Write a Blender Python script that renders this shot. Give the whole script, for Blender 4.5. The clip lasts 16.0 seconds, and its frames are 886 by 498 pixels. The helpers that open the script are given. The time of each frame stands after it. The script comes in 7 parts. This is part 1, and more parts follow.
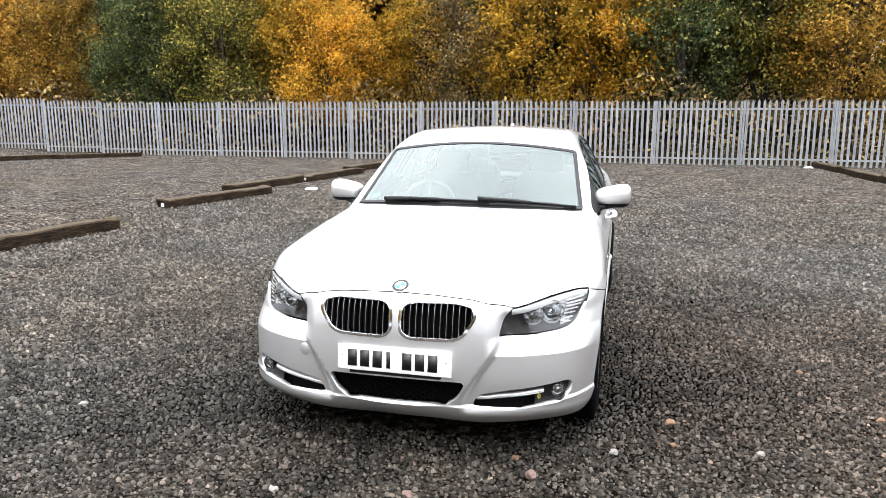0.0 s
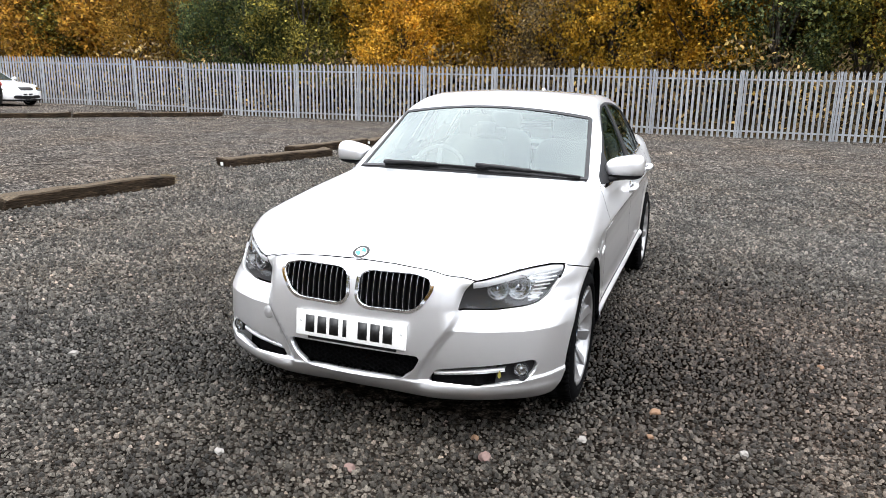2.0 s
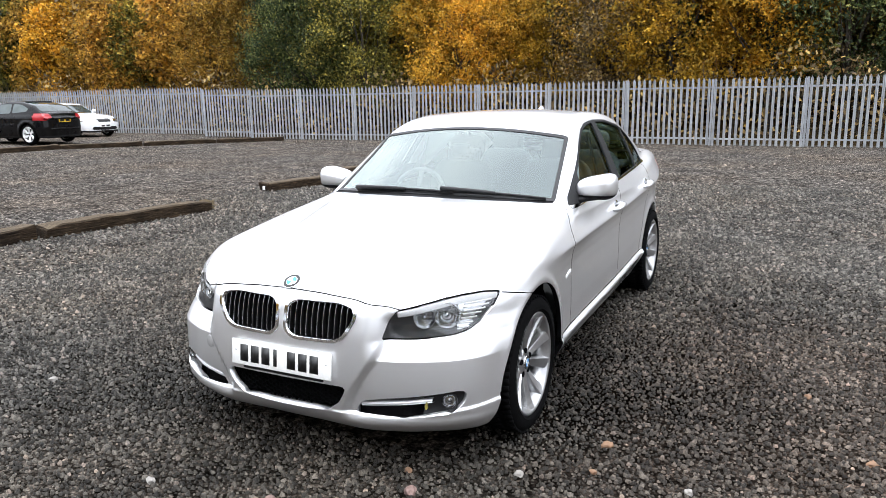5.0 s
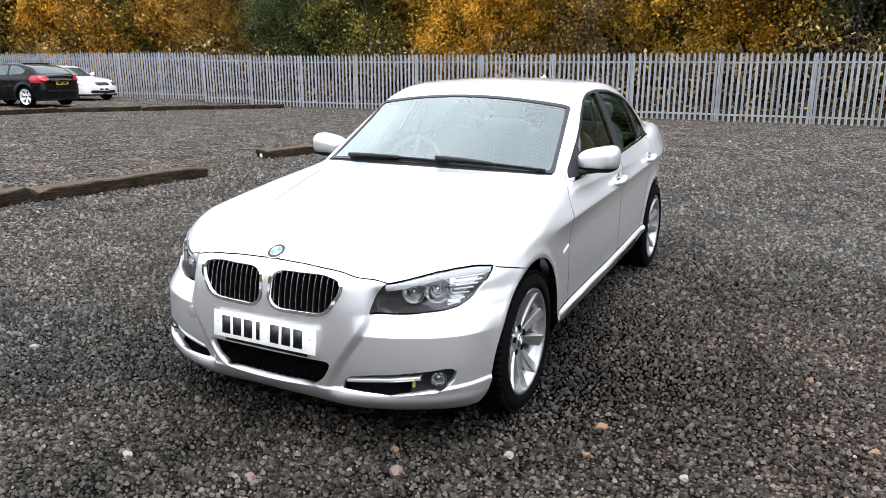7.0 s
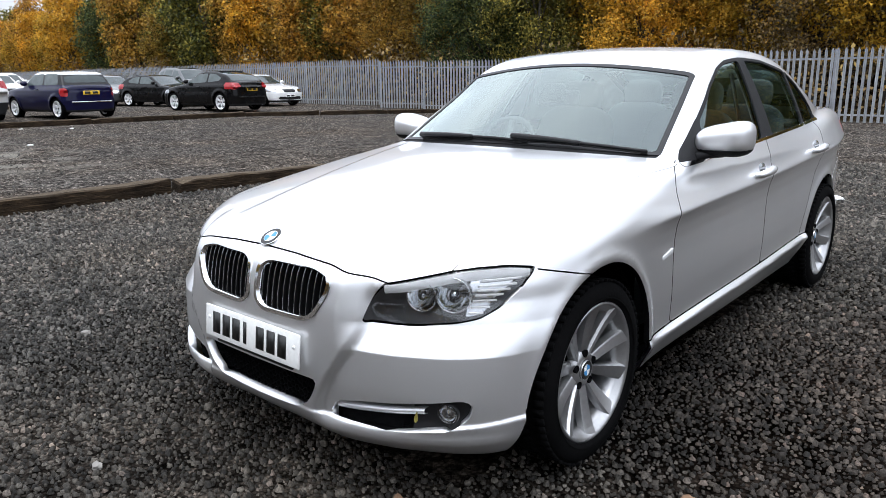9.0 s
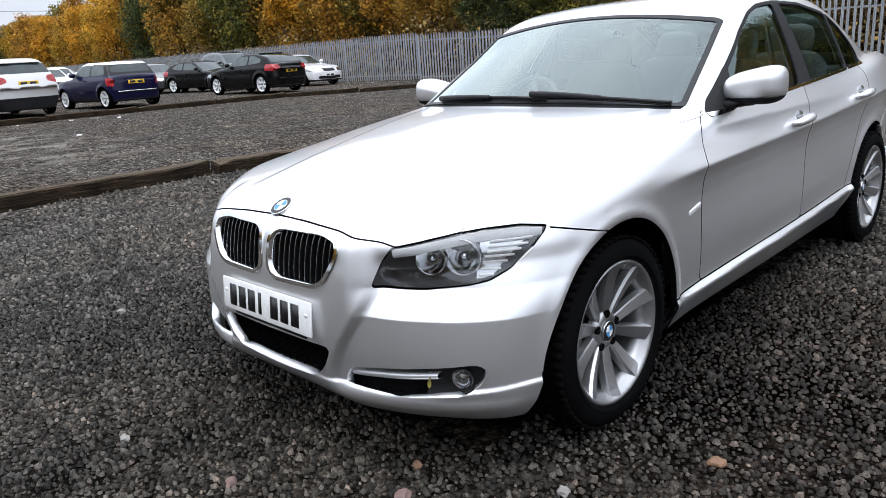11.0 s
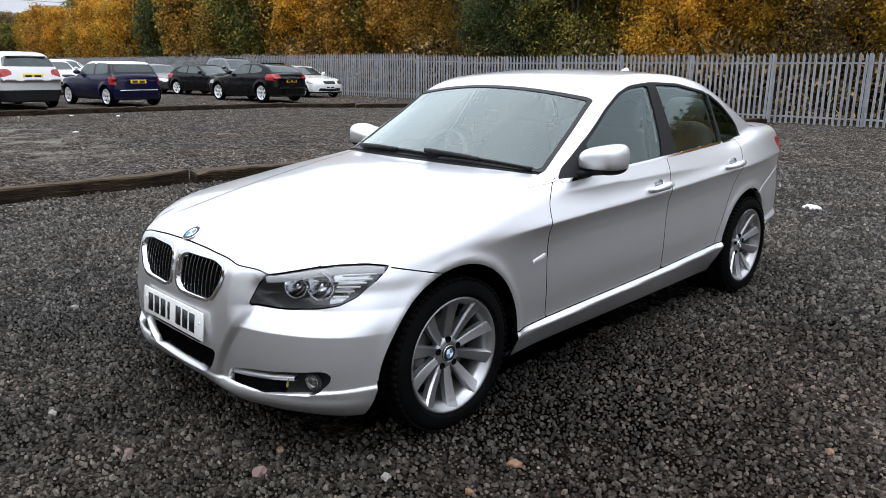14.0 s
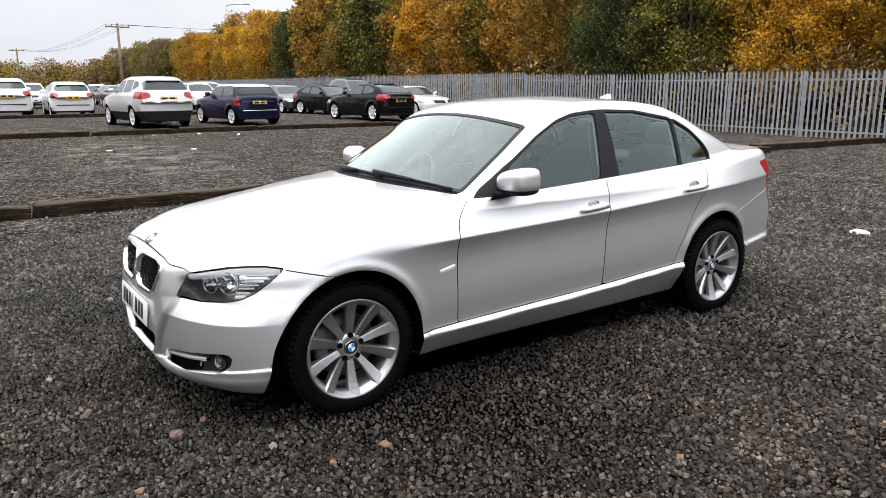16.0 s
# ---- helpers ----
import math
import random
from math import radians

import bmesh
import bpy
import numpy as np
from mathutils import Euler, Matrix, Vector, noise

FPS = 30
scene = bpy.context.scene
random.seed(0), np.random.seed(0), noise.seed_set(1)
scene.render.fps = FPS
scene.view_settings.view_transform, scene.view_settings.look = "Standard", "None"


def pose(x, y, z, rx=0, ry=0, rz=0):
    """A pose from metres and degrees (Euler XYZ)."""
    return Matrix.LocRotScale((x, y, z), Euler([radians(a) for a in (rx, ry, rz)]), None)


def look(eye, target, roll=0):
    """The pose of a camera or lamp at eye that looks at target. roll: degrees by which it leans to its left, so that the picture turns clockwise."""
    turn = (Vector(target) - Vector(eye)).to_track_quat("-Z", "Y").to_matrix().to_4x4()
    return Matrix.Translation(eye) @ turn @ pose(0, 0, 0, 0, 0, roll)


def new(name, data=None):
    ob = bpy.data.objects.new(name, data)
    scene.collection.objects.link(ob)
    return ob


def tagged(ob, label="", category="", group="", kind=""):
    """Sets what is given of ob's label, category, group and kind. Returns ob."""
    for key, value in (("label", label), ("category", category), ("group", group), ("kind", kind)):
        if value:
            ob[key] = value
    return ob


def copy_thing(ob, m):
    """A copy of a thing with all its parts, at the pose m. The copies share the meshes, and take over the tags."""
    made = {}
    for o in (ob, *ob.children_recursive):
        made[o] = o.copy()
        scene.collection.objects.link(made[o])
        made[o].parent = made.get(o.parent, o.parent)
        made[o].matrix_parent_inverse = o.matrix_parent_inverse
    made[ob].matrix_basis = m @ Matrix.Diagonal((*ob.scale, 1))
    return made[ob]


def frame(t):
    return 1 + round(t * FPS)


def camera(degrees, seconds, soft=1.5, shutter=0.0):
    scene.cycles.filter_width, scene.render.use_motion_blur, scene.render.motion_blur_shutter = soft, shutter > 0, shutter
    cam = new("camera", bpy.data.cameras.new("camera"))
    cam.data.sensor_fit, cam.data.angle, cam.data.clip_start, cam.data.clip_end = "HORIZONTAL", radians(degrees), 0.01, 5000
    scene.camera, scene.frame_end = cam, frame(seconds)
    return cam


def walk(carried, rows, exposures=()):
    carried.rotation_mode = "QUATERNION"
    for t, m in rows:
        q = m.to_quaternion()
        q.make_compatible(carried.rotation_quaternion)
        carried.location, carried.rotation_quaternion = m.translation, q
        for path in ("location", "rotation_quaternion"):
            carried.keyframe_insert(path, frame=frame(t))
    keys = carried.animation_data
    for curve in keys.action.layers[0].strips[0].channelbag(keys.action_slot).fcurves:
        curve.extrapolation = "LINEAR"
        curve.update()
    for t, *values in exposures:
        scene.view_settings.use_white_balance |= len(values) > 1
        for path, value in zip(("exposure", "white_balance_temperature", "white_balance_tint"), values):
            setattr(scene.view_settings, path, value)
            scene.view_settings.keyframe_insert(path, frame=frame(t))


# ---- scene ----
cam = camera(63.0, 16.0, soft=0.7)
PATH = [
    (0, (0.968, -3.633, 1.532), (0.473, -1.731, 1.164), 0.1),
    (0.5, (1.023, -3.546, 1.519), (0.534, -1.652, 1.102), 0.3),
    (1, (1.089, -3.41, 1.528), (0.538, -1.535, 1.101), 0.4),
    (1.5, (1.2, -3.335, 1.53), (0.571, -1.484, 1.112), -0.1),
    (2, (1.405, -3.321, 1.504), (0.7, -1.506, 1.047), 1.2),
    (2.5, (1.571, -3.314, 1.502), (0.827, -1.513, 1.05), -0.4),
    (3, (1.667, -3.252, 1.492), (0.881, -1.471, 1.033), -1.1),
    (3.5, (1.791, -3.087, 1.503), (0.97, -1.314, 1.075), 1.4),
    (4, (1.843, -3.058, 1.539), (0.973, -1.306, 1.119), -0.2),
    (4.2, (1.877, -3.051, 1.533), (0.98, -1.31, 1.128), -0.9),
    (6.3, (1.95, -2.966, 1.545), (1.08, -1.223, 1.093), -0.6),
    (6.5, (1.94, -2.961, 1.509), (1.08, -1.215, 1.048), -0.5),
    (7, (1.903, -2.878, 1.507), (1.014, -1.155, 1.02), 0.2),
    (7.5, (2.014, -2.677, 1.465), (0.91, -1.083, 0.976), 0.8),
    (8, (2.036, -2.444, 1.53), (0.84, -0.926, 1.016), 0.8),
    (8.5, (1.983, -2.223, 1.398), (0.715, -0.736, 0.972), -1.2),
    (9, (1.976, -2.03, 1.287), (0.682, -0.576, 0.826), -0.6),
    (9.2, (2.018, -1.988, 1.261), (0.672, -0.591, 0.771), -2.3),
    (11.3, (2.027, -1.917, 1.221), (0.648, -0.569, 0.692), -3.8),
    (11.5, (1.99, -1.948, 1.208), (0.632, -0.579, 0.681), -3.9),
    (12, (1.872, -2.008, 1.198), (0.521, -0.642, 0.643), -3.6),
    (12.5, (1.929, -1.968, 1.252), (0.624, -0.573, 0.66), -1.5),
    (13, (2.154, -1.894, 1.357), (0.83, -0.494, 0.818), -1.1),
    (13.5, (2.435, -1.849, 1.399), (1.066, -0.45, 0.988), -1.3),
    (14, (2.743, -1.942, 1.434), (1.362, -0.579, 0.951), 0.5),
    (14.5, (3.079, -1.94, 1.458), (1.653, -0.637, 0.94), -1.3),
    (15, (3.395, -1.815, 1.536), (1.898, -0.594, 1.018), -3.2),
    (15.5, (3.572, -1.67, 1.468), (2.009, -0.503, 1.027), -0.3),
    (16, (3.7, -1.449, 1.511), (2.09, -0.347, 1.071), -0.1),
]
walk(cam, [(t, look(eye, target, roll)) for t, eye, target, roll in PATH], exposures=[(0.0, 1.35, 6480, 10), (2.0, 1.2, 6400, 10), (4.2, 1.12, 6300, 10), (6.5, 1.02, 6200, 10), (8.0, 1.0, 6150, 10), (8.5, 0.92, 6150, 10), (9.0, 0.48, 6080, 10), (11.5, 0.40, 6050, 10), (13.5, 0.40, 6100, 10), (14.0, 0.26, 6100, 10), (14.5, 0.36, 6200, 10), (15.0, 0.48, 6380, 10), (16.0, 0.5, 6480, 10)])

# ---- world and light ----
world = bpy.data.worlds.new("overcast_sky")
scene.world = world
world.use_nodes = True
wt = world.node_tree
wt.nodes.clear()


def wnode(kind, **values):
    n = wt.nodes.new(kind)
    for key, value in values.items():
        n.inputs[key].default_value = value
    return n


SUN_EL, SUN_AZ = 74.0, 140.0
sky = wt.nodes.new("ShaderNodeTexSky")
sky.sky_type = "NISHITA"
sky.sun_disc = False
sky.sun_elevation, sky.sun_rotation = radians(SUN_EL), radians(SUN_AZ)
sky.air_density, sky.dust_density, sky.ozone_density = 1.0, 5.0, 1.0
grey = wnode("ShaderNodeHueSaturation", Saturation=0.15, Value=1.0)
veil = wt.nodes.new("ShaderNodeMix")
veil.data_type = "RGBA"
veil.inputs[0].default_value = 0.75
veil.inputs[7].default_value = (9.95, 10.1, 10.5, 1)
coord = wt.nodes.new("ShaderNodeTexCoord")
stretch = wnode("ShaderNodeMapping", Scale=(1.0, 1.0, 3.5))
cloud = wnode("ShaderNodeTexNoise", Scale=1.6, Detail=5.0, Roughness=0.55)
ramp = wt.nodes.new("ShaderNodeValToRGB")
ramp.color_ramp.elements[0].position, ramp.color_ramp.elements[0].color = 0.30, (0.80, 0.82, 0.86, 1)
ramp.color_ramp.elements[1].position, ramp.color_ramp.elements[1].color = 0.70, (1.08, 1.08, 1.07, 1)
mul = wt.nodes.new("ShaderNodeMix")
mul.data_type, mul.blend_type = "RGBA", "MULTIPLY"
mul.inputs[0].default_value = 1.0
bg = wnode("ShaderNodeBackground", Strength=0.104)
wout = wt.nodes.new("ShaderNodeOutputWorld")
wt.links.new(sky.outputs[0], grey.inputs["Color"])
wt.links.new(coord.outputs["Generated"], stretch.inputs["Vector"])
wt.links.new(stretch.outputs[0], cloud.inputs["Vector"])
wt.links.new(cloud.outputs["Fac"], ramp.inputs[0])
wt.links.new(grey.outputs[0], veil.inputs[6])
wt.links.new(veil.outputs[2], mul.inputs[6])
wt.links.new(ramp.outputs[0], mul.inputs[7])
# an overcast sky is brightest overhead
split = wt.nodes.new("ShaderNodeSeparateXYZ")
lift = wnode("ShaderNodeMapRange")
lift.inputs["From Min"].default_value, lift.inputs["From Max"].default_value = 0.10, 0.90
lift.inputs["To Min"].default_value, lift.inputs["To Max"].default_value = 0.82, 1.95
tall_sky = wt.nodes.new("ShaderNodeMix")
tall_sky.data_type, tall_sky.blend_type = "RGBA", "MULTIPLY"
tall_sky.inputs[0].default_value = 1.0
wt.links.new(coord.outputs["Generated"], split.inputs[0])
wt.links.new(split.outputs[2], lift.inputs["Value"])
wt.links.new(mul.outputs[2], tall_sky.inputs[6])
wt.links.new(lift.outputs[0], tall_sky.inputs[7])
wt.links.new(tall_sky.outputs[2], bg.inputs["Color"])
wt.links.new(bg.outputs[0], wout.inputs["Surface"])

sun_data = bpy.data.lights.new("sun", "SUN")
sun_data.energy, sun_data.angle, sun_data.color = 1.0, radians(40), (1.0, 0.98, 0.95)
sun = new("sun", sun_data)
az = radians(SUN_AZ)
to_sun = Vector((math.sin(az) * math.cos(radians(SUN_EL)), math.cos(az) * math.cos(radians(SUN_EL)), math.sin(radians(SUN_EL))))
sun.matrix_world = look(to_sun * 60, (0, 0, 0))

# ---- materials ----


def material(name):
    m = bpy.data.materials.new(name)
    m.use_nodes = True
    return m, m.node_tree, m.node_tree.nodes["Principled BSDF"]


def tex(nt, kind, scale, detail=3.0, rough=0.5, space="Object", stretch_by=None):
    tc = nt.nodes.new("ShaderNodeTexCoord")
    n = nt.nodes.new(kind)
    n.inputs["Scale"].default_value = scale
    if kind == "ShaderNodeTexNoise":
        n.inputs["Detail"].default_value = detail
        n.inputs["Roughness"].default_value = rough
    if stretch_by:
        mp = nt.nodes.new("ShaderNodeMapping")
        mp.inputs["Scale"].default_value = stretch_by
        nt.links.new(tc.outputs[space], mp.inputs[0])
        nt.links.new(mp.outputs[0], n.inputs["Vector"])
    else:
        nt.links.new(tc.outputs[space], n.inputs["Vector"])
    return n


def ramp_node(nt, source, stops):
    r = nt.nodes.new("ShaderNodeValToRGB")
    el = r.color_ramp.elements
    while len(el) < len(stops):
        el.new(0.5)
    for e, (pos, col) in zip(el, stops):
        e.position = pos
        e.color = (*col, 1) if len(col) == 3 else col
    nt.links.new(source, r.inputs[0])
    return r.outputs[0]


def mix_col(nt, fac, a, b, blend="MIX"):
    n = nt.nodes.new("ShaderNodeMix")
    n.data_type, n.blend_type = "RGBA", blend
    for idx, v in ((0, fac), (6, a), (7, b)):
        if hasattr(v, "is_linked"):
            nt.links.new(v, n.inputs[idx])
        elif idx == 0:
            n.inputs[0].default_value = v
        else:
            n.inputs[idx].default_value = (*v, 1)
    return n.outputs[2]


def bump(nt, bsdf, height, strength, distance):
    b = nt.nodes.new("ShaderNodeBump")
    b.inputs["Strength"].default_value = strength
    b.inputs["Distance"].default_value = distance
    nt.links.new(height, b.inputs["Height"])
    nt.links.new(b.outputs[0], bsdf.inputs["Normal"])
    return b


def plain(name, col, rough=0.5, metal=0.0, grain=60.0, vary=0.12, relief=0.0, coat=0.0, spec=0.5):
    """A painted, plastic, rubber or metal surface with slight wear at two scales."""
    m, nt, b = material(name)
    fine, wide = tex(nt, "ShaderNodeTexNoise", grain), tex(nt, "ShaderNodeTexNoise", grain / 14, 4)
    lo = tuple(c * (1 - vary) for c in col)
    hi = tuple(min(1, c * (1 + vary)) for c in col)
    c1 = ramp_node(nt, wide.outputs["Fac"], [(0.35, lo), (0.65, hi)])
    c2 = ramp_node(nt, fine.outputs["Fac"], [(0.3, (0.94,) * 3), (0.7, (1.04,) * 3)])
    nt.links.new(mix_col(nt, 1.0, c1, c2, "MULTIPLY"), b.inputs["Base Color"])
    r = ramp_node(nt, wide.outputs["Fac"], [(0.3, (rough * 0.88,) * 3), (0.7, (min(1, rough * 1.12),) * 3)])
    nt.links.new(r, b.inputs["Roughness"])
    b.inputs["Metallic"].default_value = metal
    b.inputs["Coat Weight"].default_value = coat
    b.inputs["Coat Roughness"].default_value = 0.04
    b.inputs["Specular IOR Level"].default_value = spec
    if relief:
        bump(nt, b, fine.outputs["Fac"], 0.5, relief)
    return m


def paint(name, col, metal=0.0, rough=0.32, dirt=0.06, coat=1.0, spec=0.5):
    """Car paint under clear coat, with metallic flakes and a film of road dust."""
    m, nt, b = material(name)
    flake = tex(nt, "ShaderNodeTexVoronoi", 1400.0)
    dust = tex(nt, "ShaderNodeTexNoise", 2.3, 6, 0.6)
    c1 = ramp_node(nt, flake.outputs["Color"], [(0.0, tuple(c * 0.94 for c in col)), (1.0, tuple(min(1, c * 1.06) for c in col))])
    f = ramp_node(nt, dust.outputs["Fac"], [(0.45, (0, 0, 0)), (0.8, (dirt,) * 3)])
    nt.links.new(mix_col(nt, f, c1, (0.30, 0.28, 0.25)), b.inputs["Base Color"])
    b.inputs["Metallic"].default_value = metal
    r = ramp_node(nt, dust.outputs["Fac"], [(0.3, (rough,) * 3), (0.8, (rough + 0.08,) * 3)])
    nt.links.new(r, b.inputs["Roughness"])
    b.inputs["Coat Weight"].default_value = coat
    b.inputs["Specular IOR Level"].default_value = spec
    b.inputs["Coat Roughness"].default_value = 0.03
    return m


def glass(name, tint, base=0.0, gain=1.0, sheen=(1, 1, 1)):
    """Thin pane: clear tinted body with a mirror gloss that grows at grazing angles."""
    m, nt, b = material(name)
    nt.nodes.remove(b)
    out = nt.nodes["Material Output"]
    t = nt.nodes.new("ShaderNodeBsdfTransparent")
    t.inputs[0].default_value = (*tint, 1)
    g = nt.nodes.new("ShaderNodeBsdfGlossy")
    g.inputs["Roughness"].default_value = 0.01
    g.inputs["Color"].default_value = (*sheen, 1)
    fr = nt.nodes.new("ShaderNodeFresnel")
    fr.inputs["IOR"].default_value = 1.52
    coat = nt.nodes.new("ShaderNodeMath")
    coat.operation, coat.use_clamp = "MULTIPLY_ADD", True
    coat.inputs[1].default_value, coat.inputs[2].default_value = gain, base
    nt.links.new(fr.outputs[0], coat.inputs[0])
    mx = nt.nodes.new("ShaderNodeMixShader")
    nt.links.new(coat.outputs[0], mx.inputs[0])
    nt.links.new(t.outputs[0], mx.inputs[1])
    nt.links.new(g.outputs[0], mx.inputs[2])
    nt.links.new(mx.outputs[0], out.inputs[0])
    return m


def car_shade_mask(nt):
    """Nought by the silver car, where shade is painted into the ground, one beyond."""
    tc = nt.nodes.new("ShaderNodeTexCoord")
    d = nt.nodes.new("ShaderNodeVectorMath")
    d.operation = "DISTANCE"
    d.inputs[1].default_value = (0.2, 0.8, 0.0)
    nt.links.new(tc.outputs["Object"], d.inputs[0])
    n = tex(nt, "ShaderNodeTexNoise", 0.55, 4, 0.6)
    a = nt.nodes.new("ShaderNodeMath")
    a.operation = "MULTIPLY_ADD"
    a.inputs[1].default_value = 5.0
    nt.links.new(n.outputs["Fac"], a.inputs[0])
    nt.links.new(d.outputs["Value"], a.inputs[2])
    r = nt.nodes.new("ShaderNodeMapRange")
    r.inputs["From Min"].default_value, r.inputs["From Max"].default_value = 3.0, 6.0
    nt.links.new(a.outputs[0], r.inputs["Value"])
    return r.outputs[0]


def yard_tints(nt, c, far_gain):
    """Damp and rusty patches and the car's painted shade, shared by ground and stones."""
    wide = tex(nt, "ShaderNodeTexNoise", 0.35, 6, 0.62)
    mid = tex(nt, "ShaderNodeTexNoise", 1.6, 5, 0.65)
    patch = ramp_node(nt, wide.outputs["Fac"], [(0.42, (0, 0, 0)), (0.66, (0.8,) * 3)])
    c = mix_col(nt, patch, c, mix_col(nt, 1.0, c, (1.15, 1.045, 0.93), "MULTIPLY"))
    # reddish, brighter tint with an uneven rim beside the silver car
    tc = nt.nodes.new("ShaderNodeTexCoord")
    d = nt.nodes.new("ShaderNodeVectorMath")
    d.operation = "DISTANCE"
    d.inputs[1].default_value = (1.9, 0.9, 0.0)
    nt.links.new(tc.outputs["Object"], d.inputs[0])
    a = nt.nodes.new("ShaderNodeMath")
    a.operation = "MULTIPLY_ADD"
    a.inputs[1].default_value = 2.4
    nt.links.new(mid.outputs["Fac"], a.inputs[0])
    nt.links.new(d.outputs["Value"], a.inputs[2])
    r = nt.nodes.new("ShaderNodeMapRange")
    r.inputs["From Min"].default_value, r.inputs["From Max"].default_value = 3.2, 1.9
    nt.links.new(a.outputs[0], r.inputs["Value"])
    c = mix_col(nt, r.outputs[0], c, mix_col(nt, 1.0, c, (1.28, 1.12, 1.03), "MULTIPLY"))
    damp = ramp_node(nt, mid.outputs["Fac"], [(0.36, (0.66,) * 3), (0.62, (1.14,) * 3)])
    c = mix_col(nt, 1.0, c, damp, "MULTIPLY")
    c = mix_col(nt, 1.0, c, (0.68, 0.665, 0.65), "MULTIPLY")
    # brightens everything outside the painted shade round the car
    return mix_col(nt, car_shade_mask(nt), c, mix_col(nt, 1.0, c, (far_gain, far_gain * 0.973, far_gain * 0.945), "MULTIPLY"))


def ground_material():
    m, nt, b = material("loose_gravel")
    v1 = tex(nt, "ShaderNodeTexVoronoi", 30.0)
    v2 = tex(nt, "ShaderNodeTexVoronoi", 60.0)
    mid = tex(nt, "ShaderNodeTexNoise", 1.3, 5, 0.6)
    fine = tex(nt, "ShaderNodeTexNoise", 160.0, 3)
    tone = nt.nodes.new("ShaderNodeSeparateColor")
    nt.links.new(v1.outputs["Color"], tone.inputs[0])
    c = ramp_node(nt, tone.outputs[0], [(0.0, (0.010, 0.0095, 0.009)), (0.5, (0.026, 0.0247, 0.0235)), (0.85, (0.046, 0.0435, 0.041)), (1.0, (0.070, 0.066, 0.062))])
    tone2 = nt.nodes.new("ShaderNodeSeparateColor")
    nt.links.new(v2.outputs["Color"], tone2.inputs[0])
    c = mix_col(nt, 1.0, c, ramp_node(nt, tone2.outputs[0], [(0.0, (0.45,) * 3), (1.0, (1.5,) * 3)]), "MULTIPLY")
    # shade in the gaps between the chippings, put into the colour
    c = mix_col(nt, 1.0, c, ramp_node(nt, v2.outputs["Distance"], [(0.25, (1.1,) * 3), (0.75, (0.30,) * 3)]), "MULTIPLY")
    # soil by the car is blackened to put in shade between the stones
    c = mix_col(nt, car_shade_mask(nt), mix_col(nt, 1.0, c, (0.22, 0.20, 0.18), "MULTIPLY"), c)
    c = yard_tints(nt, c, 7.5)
    # hollows between larger lumps are shaded in the colour too
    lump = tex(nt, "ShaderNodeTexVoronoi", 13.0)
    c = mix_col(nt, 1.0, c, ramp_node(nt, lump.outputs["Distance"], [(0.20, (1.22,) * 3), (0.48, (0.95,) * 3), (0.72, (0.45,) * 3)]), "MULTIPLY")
    # pale silt dried on the plot towards the parked cars
    tc = nt.nodes.new("ShaderNodeTexCoord")
    mp = nt.nodes.new("ShaderNodeMapping")
    mp.inputs["Location"].default_value = (14.0 / 7.0, -2.0 / 2.0, 0)
    mp.inputs["Scale"].default_value = (1 / 7.0, 1 / 2.0, 0.0)
    gr = nt.nodes.new("ShaderNodeTexGradient")
    gr.gradient_type = "SPHERICAL"
    nt.links.new(tc.outputs["Object"], mp.inputs[0])
    nt.links.new(mp.outputs[0], gr.inputs[0])
    silt_mask = mix_col(nt, 1.0, ramp_node(nt, gr.outputs[0], [(0.05, (0, 0, 0)), (0.6, (1, 1, 1))]), ramp_node(nt, mid.outputs["Fac"], [(0.48, (0, 0, 0)), (0.62, (0.6,) * 3)]), "MULTIPLY")
    c = mix_col(nt, silt_mask, c, (0.27, 0.255, 0.225))
    # leaf litter on the bank behind the fence
    sep = nt.nodes.new("ShaderNodeSeparateXYZ")
    nt.links.new(tc.outputs["Object"], sep.inputs[0])
    bank = nt.nodes.new("ShaderNodeMapRange")
    bank.inputs["From Min"].default_value, bank.inputs["From Max"].default_value = 20.4, 21.0
    nt.links.new(sep.outputs[1], bank.inputs["Value"])
    c = mix_col(nt, bank.outputs[0], c, ramp_node(nt, tone2.outputs[0], [(0.0, (0.012, 0.010, 0.007)), (0.8, (0.045, 0.032, 0.017)), (1.0, (0.12, 0.075, 0.02))]))
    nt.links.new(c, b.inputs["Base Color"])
    b.inputs["Roughness"].default_value = 0.95
    b.inputs["Specular IOR Level"].default_value = 0.0
    h2 = nt.nodes.new("ShaderNodeMath")
    h2.operation = "MULTIPLY_ADD"
    h2.inputs[1].default_value = -0.5
    nt.links.new(v1.outputs["Distance"], h2.inputs[0])
    nt.links.new(fine.outputs["Fac"], h2.inputs[2])
    h3 = nt.nodes.new("ShaderNodeMath")
    h3.operation = "MULTIPLY_ADD"
    h3.inputs[1].default_value = -1.6
    nt.links.new(lump.outputs["Distance"], h3.inputs[0])
    nt.links.new(h2.outputs[0], h3.inputs[2])
    bump(nt, b, h3.outputs[0], 0.9, 0.016)
    return m


